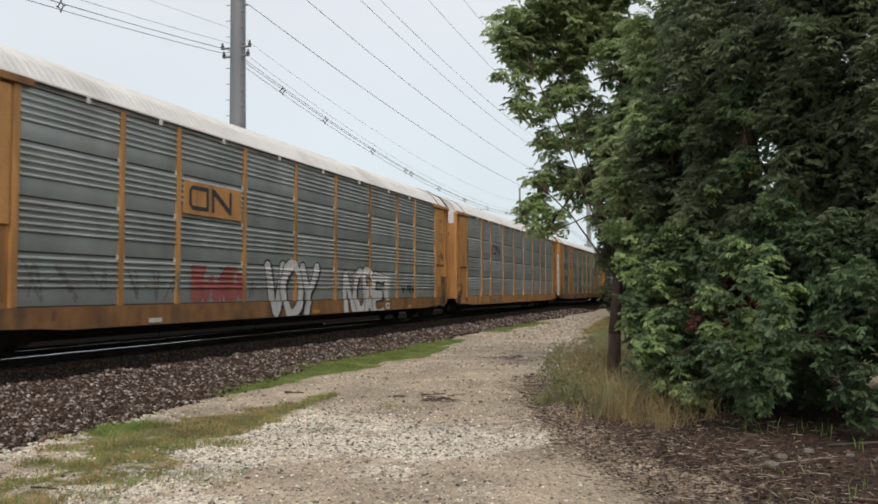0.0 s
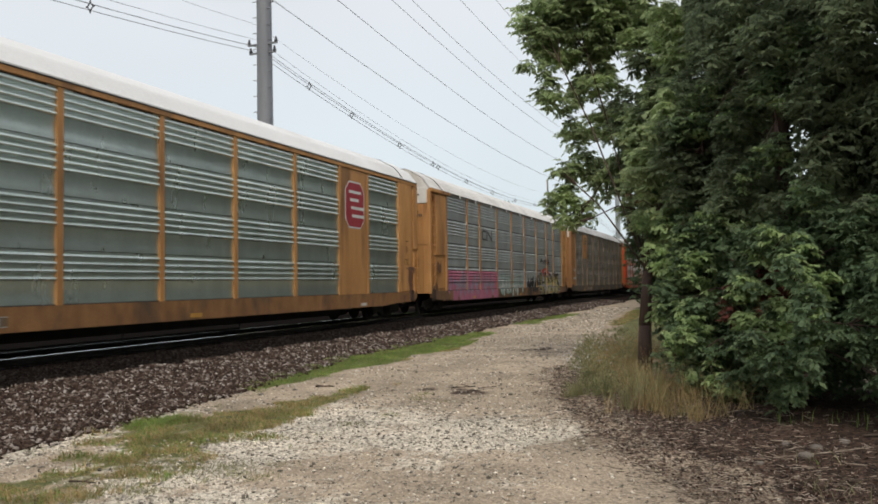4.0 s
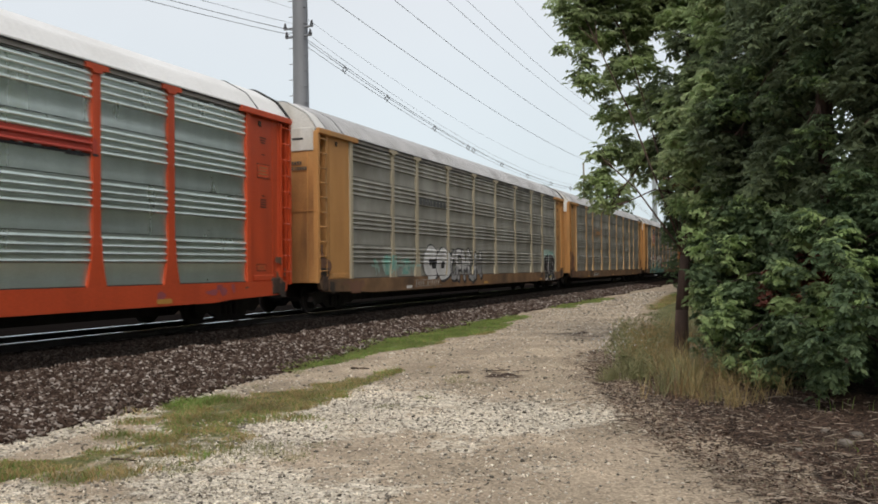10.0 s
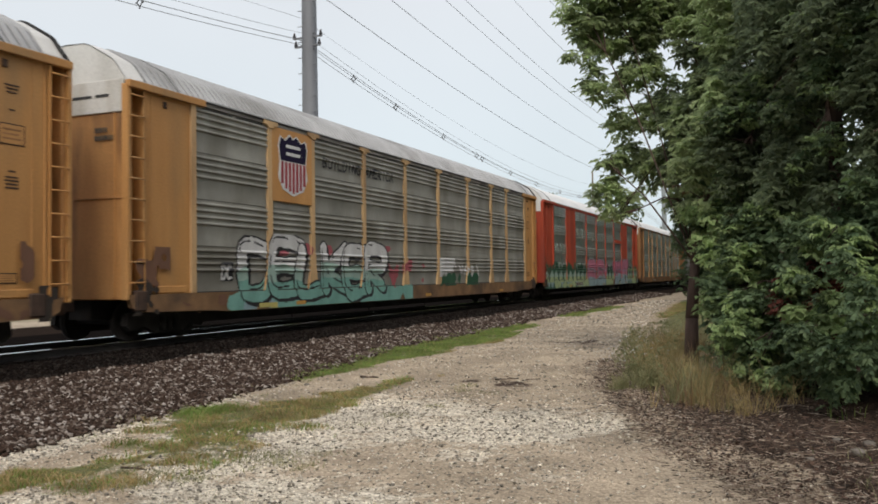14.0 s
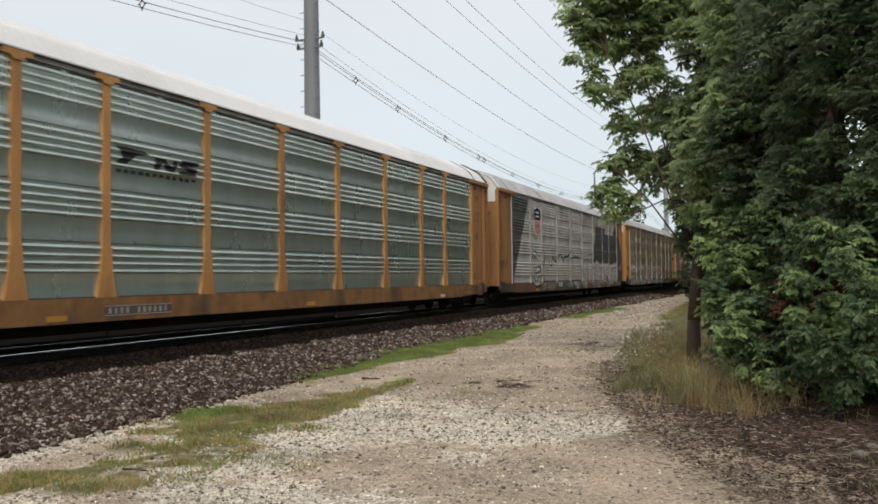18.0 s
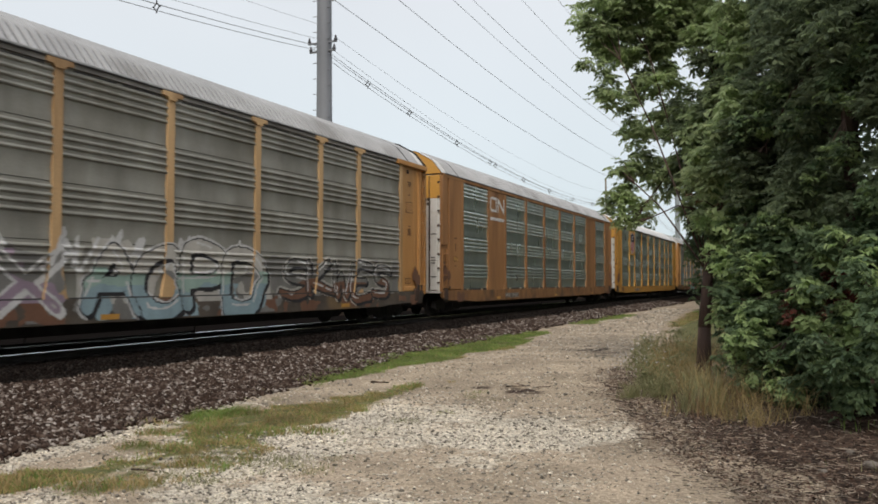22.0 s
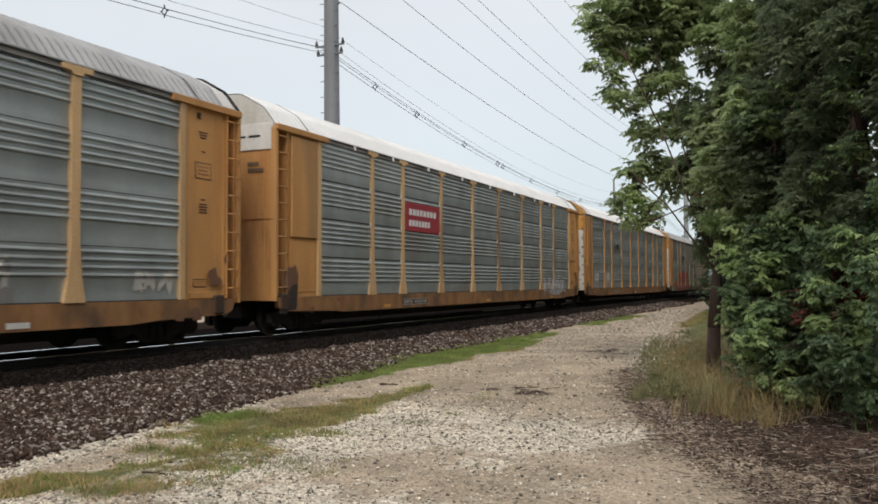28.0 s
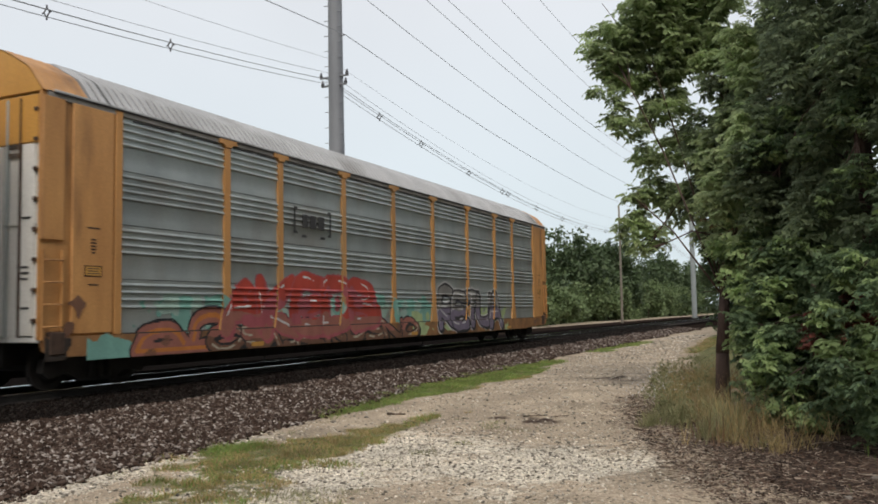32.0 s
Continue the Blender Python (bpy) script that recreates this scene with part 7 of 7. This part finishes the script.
def marks_10(car, sp):
    painted(car, sp, "logo", "worn black logo above a line of small lettering", 7.1, 9.8, 3.35, 4.0, [
        (inside([(7.22, 3.97), (8.02, 3.95), (8.1, 3.88), (7.8, 3.84), (7.62, 3.74), (7.5, 3.64), (7.2, 3.64), (7.4, 3.78)]), "black"),
        (inside([(8.32, 3.86), (8.62, 3.86), (8.8, 3.7), (8.86, 3.86), (9.0, 3.86), (8.9, 3.62), (8.66, 3.62), (8.5, 3.76), (8.42, 3.62), (8.26, 3.62)]), "black"),
        (inside([(9.1, 3.9), (9.66, 3.9), (9.62, 3.82), (9.3, 3.8), (9.62, 3.74), (9.56, 3.6), (9.0, 3.6), (9.05, 3.67), (9.34, 3.69), (9.02, 3.76)]), "black"),
        *[(area(7.22 + 0.2 * k, 7.36 + 0.2 * k, 3.46, 3.53, 0.008, 101 + k), "black") for k in range(12)]])


def marks_11(car, sp):
    shield(car, 5.5, 6.6, 3.35, 4.85, 0.046)
    ridge = [(8.32, 2.08), (8.54, 1.89), (8.73, 1.89), (9.01, 2.38), (9.37, 2.18), (9.74, 2.1), (10.0, 2.4), (10.37, 2.53), (10.75, 2.52), (11.28, 2.11), (11.61, 2.43), (12.24, 2.46), (12.61, 2.6), (12.93, 2.78), (12.87, 2.09), (13.12, 2.31), (13.69, 2.46), (14.93, 2.43), (15.07, 2.06), (15.62, 1.67), (16.09, 1.39), (16.14, 0.86)]
    echo = [(p + 0.03, q - 0.11) for p, q in ridge]
    painted(car, sp, "graffiti", "painted-over dark patches and grey-white graffiti", 1.9, 28.3, SILL0 + 0.01, TOP - 0.15, [
        (inside([(1.9, 5.1), (4.62, 5.1), (3.7, 3.6), (1.95, 0.9), (1.9, 0.9)]), "primer"),
        (inside([(18.6, 2.0), (19.0, 2.9), (19.8, 4.6), (22.5, 4.55), (22.6, 4.2), (25.3, 4.2), (25.9, 5.05), (28.2, 3.1), (28.2, 0.8), (18.6, 0.8)]), "primer"),
        (both(cloud(6.8, 16.4, 1.0, 2.4, 0.75, 0.9, 112), lambda Y, Z: Z < np.interp(Y, [p[0] for p in sorted(ridge)], [p[1] for p in sorted(ridge)])), "chalk"),
        *piece("GX", 5.3, 7.4, 1.0, 2.3, 0.09, ((0, "white"),), gap=0.1, seed=113, rim=0.06), (area(6.9, 9.6, 1.05, 1.11, 0.02), "black"), (area(9.9, 12.6, 1.05, 1.11, 0.02), "black"), (area(12.9, 15.6, 1.05, 1.11, 0.02), "black"),
        (cloud(15.8, 26.6, 0.75, 2.2, 0.35, 0.7, 114), "chalk"), (cloud(6.0, 18.0, 2.0, 4.9, -0.35, 0.8, 120), "chalk"), *piece("SNKERAYSE", 16.2, 26.4, 0.85, 2.0, 0.11, ((0, "grey"), (0.3, "chalk"), (0.65, "white")), edge="dim", rim=0.045, gap=0.06, seed=118, sway=0.14, shine="black"),
        (scribble([curve(l) for l in wild(16.2, 26.2, 1.0, 2.1, 0.7, 122)], 0.03), "white"), (cloud(1.9, 5.4, 0.62, 1.05, 0.5, 0.7, 115), "umber"), (cloud(7.2, 27, 0.70, 1.05, 0.35, 0.9, 119), "dim"), (cloud(8.5, 27, 0.78, 1.05, 0.1, 0.8, 123), "chalk"), (cloud(16, 27, 0.6, 1.0, -0.1, 0.7, 125), "umber"),
        (strokes([curve(l) for l in wild(17.0, 18.4, 2.2, 2.8, 0.7, 116)], 0.09), "black"), (scribble([curve(l) for l in wild(17.0, 18.4, 2.2, 2.8, 0.7, 116)], 0.04), "white"), (scribble(wild(27.0, 27.9, 1.7, 2.1, 0.5, 117), 0.03), "white"), (cloud(26.4, 27.8, 0.60, 0.95, -0.1, 0.4), "yellow"), (area(7.0, 7.5, 0.7, 0.92, 0.05), "yellow"), (strokes([ridge], 0.055), "black"), (strokes([echo], 0.028), "white")])


def marks_12(car, sp):
    painted(car, sp, "graffiti", "long band of grey-white graffiti along the lower side", 1.0, 26.55, SILL0 + 0.01, 2.45, [
        (cloud(2.0, 26.4, 0.95, 2.0, 0.2, 0.8, 124), "dim"), (cloud(1.2, 20.0, 0.60, 1.05, 0.3, 0.6, 125), "dim"), (cloud(2.0, 25.0, 0.57, 1.0, -0.1, 0.5, 126), "umber"), (cloud(2.0, 8.4, 1.0, 1.95, 0.3, 0.4, 128), "chalk"),
        *piece("SRIKE", 2.2, 8.2, 0.85, 1.95, 0.10, ((0, "dim"), (0.3, "chalk")), edge="white", gap=0.05, seed=131, sway=0.15, shine="black"), (scribble([curve(l) for l in wild(2.2, 9.0, 0.9, 2.15, 0.5, 130)], 0.03), "white"), (scribble([curve(l) for l in wild(2.2, 9.0, 0.9, 2.0, 0.5, 137)], 0.03), "black"),
        (cloud(8.6, 13.2, 0.95, 1.9, 0.2, 0.5, 138), "mauve"), *piece("HEX", 8.8, 13.0, 0.85, 1.9, 0.09, ((0, "mauve"), (0.5, "dim")), edge="white", gap=0.08, seed=132, sway=0.12, shine="chalk"),
        (cloud(13.4, 19.4, 0.9, 2.15, 0.35, 0.6, 127), "chalk"), (cloud(13.4, 19.4, 0.6, 1.3, 0.0, 0.5, 136), "sky"), (scribble([curve(l) for l in wild(12.6, 19.0, 1.5, 2.3, 0.7, 133)], 0.04), "white"),
        *piece("AOPD", 13.5, 19.0, 0.80, 2.0, 0.16, ((0, "sky"), (0.35, "mint"), (0.6, "chalk")), gap=0.05, rim=0.03, seed=134, sway=0.12, halo="white", shine="white"),
        *piece("SKWES", 20.0, 25.8, 1.0, 1.8, 0.10, ((0, "umber"), (0.5, "dim")), edge="black", rim=0.035, gap=0.10, seed=135, sway=0.12, halo="chalk", shine="white")])


def marks_13(car, sp):
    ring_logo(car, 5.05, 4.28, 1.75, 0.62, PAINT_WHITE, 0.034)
    bars(car, 5.08, 3.92, 1.7, 0.13, 9, PAINT_WHITE, 0.034)


def marks_14(car, sp):
    board(car, 4.98, 6.9, 3.35, TOP - 0.1, YELLOW_CLEAN, "yellow emblem board")
    shield(car, 5.3, 6.6, 3.5, 5.0)
    slogan(car, sp, 4.7)


def marks_15(car, sp):
    painted(car, sp, "graffiti", "pastel pink and yellow graffiti low on the side", 2.0, 26.4, SILL0 + 0.01, 2.35, [
        (cloud(2.1, 5.0, 1.1, 2.3, 0.4, 0.6, 156), "sky"), (cloud(4.6, 8.0, 1.0, 2.0, -0.1, 0.6, 157), "grey"), (scribble([curve(l) for l in wild(2.3, 4.6, 1.2, 2.1, 0.7, 158)], 0.03), "white"),
        (cloud(8.0, 16.4, 0.57, 1.5, 0.35, 0.9, 151), "pink"), (cloud(8.2, 14.6, 0.57, 0.95, 0.5), "teal"), (area(11.2, 12.9, 0.9, 1.0, 0.03), "orange"), (cloud(16.9, 19.0, 1.75, 2.35, 0.3, 0.6, 161), "rose"), (area(13.2, 15.6, 0.6, 1.0, 0.06), "rose"), (area(15.2, 20.4, 0.6, 0.98, 0.05), "yellow"), (area(16.5, 17.8, 0.86, 0.99, 0.04), "orange"),
        *piece("MNVIW", 15.0, 19.8, 1.0, 1.9, 0.10, ((0, "yellow"), (0.4, "cream"), (0.7, "lime")), edge="dim", rim=0.03, gap=0.02, seed=152, sway=0.14), (scribble([curve(l) for l in wild(15.0, 20.2, 0.6, 1.0, 0.8, 153)], 0.025), "dim"), (scribble([curve(l) for l in wild(19.2, 22.6, 1.05, 1.9, 0.55, 154)], 0.05), "chalk"), (cloud(19.0, 22.6, 1.05, 1.8, -0.1, 0.5, 162), "dim"),
        (cloud(20.2, 21.6, 0.57, 0.95, 0.3), "rose"), (scribble([curve(l) for l in wild(25.1, 26.2, 1.2, 1.6, 0.4, 155)], 0.045), "chalk")])


def marks_16(car, sp):
    board(car, 7.1, 9.75, 3.05, 3.98, PAINT_RED, "red name board with white bars")
    bars(car, 7.35, 3.58, 2.1, 0.2, 8, PAINT_WHITE, 0.048)
    bars(car, 7.35, 3.22, 1.6, 0.2, 7, PAINT_WHITE, 0.048)
    painted(car, sp, "graffiti", "small white tag near the end", 21.5, 26, 0.7, 1.8, [(cloud(21.9, 25.9, 0.75, 1.7, 0.1, 0.5, 161), "grey"), (scribble(wild(22.0, 25.6, 0.9, 1.6, 0.6, 162), 0.04), "white")])


def marks_17(car, sp):
    bracket_logo(car, 7.55, 3.36, 1.75, 0.68, PAINT_BLACK)
    painted(car, sp, "graffiti", "white blots of overpainting", 2.0, 6.8, SILL1, 2.0, [(area(2.15, 3.55, 1.05, 1.5, 0.08, 171), "grey"), (area(2.35, 3.35, 1.4, 1.85, 0.08, 172), "white"), (area(5.25, 6.55, 1.05, 1.5, 0.08, 173), "grey"), (area(5.35, 6.35, 1.4, 1.9, 0.08, 174), "white")])


def marks_18(car, sp):
    bracket_logo(car, 7.5, 3.38, 1.75, 0.68, PAINT_BLACK)
    tail = [curve([(2.2, 0.7), (2.5, 1.0), (3.2, 1.05), (3.5, 0.8)]), curve([(3.8, 0.85), (4.0, 1.25), (4.6, 1.35), (4.9, 1.0), (4.4, 0.75)]), [(2.2, 0.68), (5.2, 0.68)]]
    painted(car, sp, "graffiti", "red, orange and teal graffiti beside violet and white lettering", 0.8, 23.2, SILL0 + 0.01, 2.45, [
        (cloud(2.0, 15.6, 1.0, 1.9, 0.05, 0.5, 184), "teal"), (cloud(2.0, 15.0, 1.1, 1.8, -0.1, 0.4, 189), "mint"), (cloud(1.0, 2.2, 0.57, 1.2, 0.5, 0.6, 185), "teal"), (cloud(14.0, 23.0, 0.57, 1.5, 0.0, 0.8, 186), "lime"), (cloud(2.2, 14.6, 0.57, 1.0, 0.3, 0.8, 187), "umber"),
        (strokes(tail, 0.22), "black"), (strokes(tail, 0.17), "faded"), (scribble(tail, 0.05), "orange"), *piece("OSORNOSNO", 4.4, 14.4, 0.62, 1.1, 0.10, ((0, "umber"), (0.5, "faded")), edge="black", rim=0.05, gap=0.05, seed=181, sway=0.14, shine="cream"),
        *piece("AKEDB", 4.9, 11.7, 1.05, 2.05, 0.20, ((0, "faded"), (0.25, "red")), edge="rose", rim=0.035, gap=0.1, seed=182, sway=0.09, shine="white"), (both(cloud(4.6, 12, 1.0, 2.2, -0.2, 0.4, 188), cloud(4.6, 12, 1.0, 2.2, 0.3, 0.5, 183)), "rose"),
        *piece("RETUA", 16.3, 22.2, 0.85, 1.95, 0.17, ((0, "violet"), (0.55, "dim")), edge="black", rim=0.07, halo="white", gap=0.08, seed=190, sway=0.1, shine="white"), (cloud(0.9, 1.9, 1.0, 1.7, -0.2), "mint")])


def end_soot(car, sp, k):
    """Brake dust and soot on the low corners of a car."""
    painted(car, sp, "soot_stain", "soot and rust stains on the low corner", 0.05, 3.2, SILL0 + 0.01, 2.4, [(cloud(0.1, 1.2, 0.7, 2.0 + 0.3 * (k % 2), -0.1, 0.5, 301 + k), "umber"), (cloud(0.1, 0.9, 0.6, 1.35, 0.1, 0.4, 331 + k), "soot"), (cloud(1.4, 3.1, 0.57, 0.95, -0.2, 0.5, 361 + k), "umber")], kind="stuff")
    painted(car, sp, "soot_stain", "soot and rust stains on the low corner", 26.4, CAR_LEN - 0.2, SILL0 + 0.01, 2.2, [(cloud(27.4, CAR_LEN - 0.3, 0.65, 2.0, -0.15, 0.5, 401 + k), "umber"), (cloud(27.8, CAR_LEN - 0.3, 0.6, 1.25, 0.15, 0.4, 431 + k), "soot"), (cloud(26.4, 28.0, 0.57, 0.9, -0.1, 0.5, 461 + k), "umber")], kind="stuff")


MARKS = [marks_0, marks_1, marks_2, marks_3, marks_4, marks_5, marks_6, marks_7, marks_8, marks_9, marks_10, marks_11, marks_12, marks_13, marks_14, marks_15, marks_16, marks_17, marks_18]


def base(label, sheet, post, style="four", kind="flared", end="ladder", paint=YELLOW, roof=ROOF_WHITE, **more):
    # chalked-yellow cars get darker end doors: the gap's shade put into the paint
    d = dict(label=label, sheet=sheet, post=post, style=style, post_kind=kind, end=end, end_paint=paint, roof=roof, sill=SILL_BROWN if paint in (YELLOW, BROWN_YELLOW, TAN, PALE_YELLOW) else paint, door=YELLOW if paint is PALE_YELLOW else paint, cap=WHITE if end == "ladder" else roof)
    d.update(more)
    return d


NEW_END = dict(end="striped", door=WHITE, cap=YELLOW_CLEAN, roof_ends=YELLOW, gasket=False)
CARS = [
    base("grey louvred autorack car with yellow posts and white graffiti", GALV_GREY, YELLOW, "five", "plain", roof=ROOF_CREAM, numbers=()),
    base("grey louvred autorack car with yellow ends and black logo", GALV_SILVER, YELLOW, "five", "flared", roof=ROOF_CREAM, sill=YELLOW),
    base("silver-green louvred autorack car with two red signs", GALV_BRIGHT, YELLOW, "four", "plain", roof=ROOF_WHITE, chord=YELLOW, solid={1: YELLOW, 7: YELLOW}, **{**NEW_END, "roof_ends": None}),
    base("grey louvred autorack car with bold black and yellow graffiti", GALV_SILVER, YELLOW, "five", "plain", roof=ROOF_CREAM, numbers=(), sill=SILL_DIRTY),
    base("sooty brown louvred autorack car with browned ends", GALV_SOOTY, POST_SOOTY, "four", "flared", paint=BROWN_YELLOW, roof=ROOF_GREY, sill=SILL_DARK),
    base("silver louvred autorack car with bright orange frame", GALV_BRIGHT, ORANGE, "four", "flared", paint=ORANGE, roof=ROOF_WHITE),
    base("sooty louvred autorack car with tan posts and graffiti", GALV_BROWN, POST_PALE, "four", "flared", paint=PALE_YELLOW, roof=ROOF_GREY, numbers=((6.6, 3.1, 0.33),), sill=SILL_DIRTY),
    base("weathered grey autorack car with tan posts", GALV_BROWN, TAN, "four", "flared", paint=PALE_YELLOW, roof=ROOF_GREY, sill=SILL_DIRTY),
    base("weathered grey autorack car with shield emblem and graffiti", GALV_BROWN, TAN, "four", "flared", paint=PALE_YELLOW, roof=ROOF_GREY, numbers=(), sill=SILL_DIRTY),
    base("silver autorack car with red frame and mural of pines", GALV_BRIGHT, RED, "four", "plain", paint=RED, roof=ROOF_WHITE, chord=RED, solid={1: RED, 7: RED}, sill=SILL_DIRTY),
    base("silver-green louvred autorack car with browned yellow ends", GALV_BRIGHT, YELLOW, "four", "flared", paint=BROWN_YELLOW, roof=ROOF_WHITE),
    base("pale grey autorack car with shield emblem and painted-over patches", GALV_PALE, PINK_GREY, "bolted", "plain", paint=BROWN_YELLOW, roof=ROOF_GREY, sill=SILL_DARK),
    base("sooty louvred autorack car with yellow posts and long graffiti", GALV_BROWN, TAN, "four", "flared", paint=PALE_YELLOW, roof=ROOF_GREY, numbers=(), sill=SILL_DARK),
    base("silver-green louvred autorack car with brown-yellow panels", GALV_BRIGHT, BROWN_YELLOW, "four", "thin", paint=BROWN_YELLOW, roof=ROOF_GREY, slots=True, chord=BROWN_YELLOW, solid={1: BROWN_YELLOW, 7: BROWN_YELLOW}, **{**NEW_END, "roof_ends": None}),
    base("silver-green louvred autorack car with shield emblem", GALV_BRIGHT, YELLOW_CLEAN, "four", "flared", paint=YELLOW_CLEAN, roof=ROOF_WHITE, capped=False, **{**NEW_END, "roof_ends": None}),
    base("weathered grey autorack car with tan posts and pastel graffiti", GALV_GREY, TAN, "four", "flared", paint=PALE_YELLOW, roof=ROOF_GREY, numbers=(), flush=False),
    base("grey louvred autorack car with red name board", GALV_GREY, TAN, "five", "flared", paint=PALE_YELLOW, roof=ROOF_WHITE),
    base("clean grey louvred autorack car with bracketed logo", GALV_GREY, PALE_YELLOW, "six", "flared", paint=YELLOW, roof=ROOF_WHITE, first_post=1.72, **NEW_END),
    base("grey louvred autorack car with red and violet graffiti", GALV_GREY, PALE_YELLOW, "six", "flared", paint=YELLOW, roof=ROOF_GREY, numbers=(), first_post=1.72, **NEW_END),
]
PITCH, FIRST = 29.93, 10.23
GONE = [(0, 0.0), (2, 33.74), (4, 67.55), (9, 152.25), (11.5, 194.55), (14, 236.75), (17.5, 295.75), (21, 354.65), (24.5, 413.4), (28, 471.95), (30, 505.4), (32, 538.8)]
train = [autorack(s) for s in CARS]
for k, (rack, spec, mark) in enumerate(zip(train, CARS, MARKS)):
    mark(rack, spec)
    end_soot(rack, spec, k)


def motions():
    """The train rolls past towards the viewer's left."""
    for k, car in enumerate(train):
        walk(car, [(t, pose(TRACK_X, FIRST + PITCH * k - s, RAIL_Z)) for t, s in GONE])


motions()
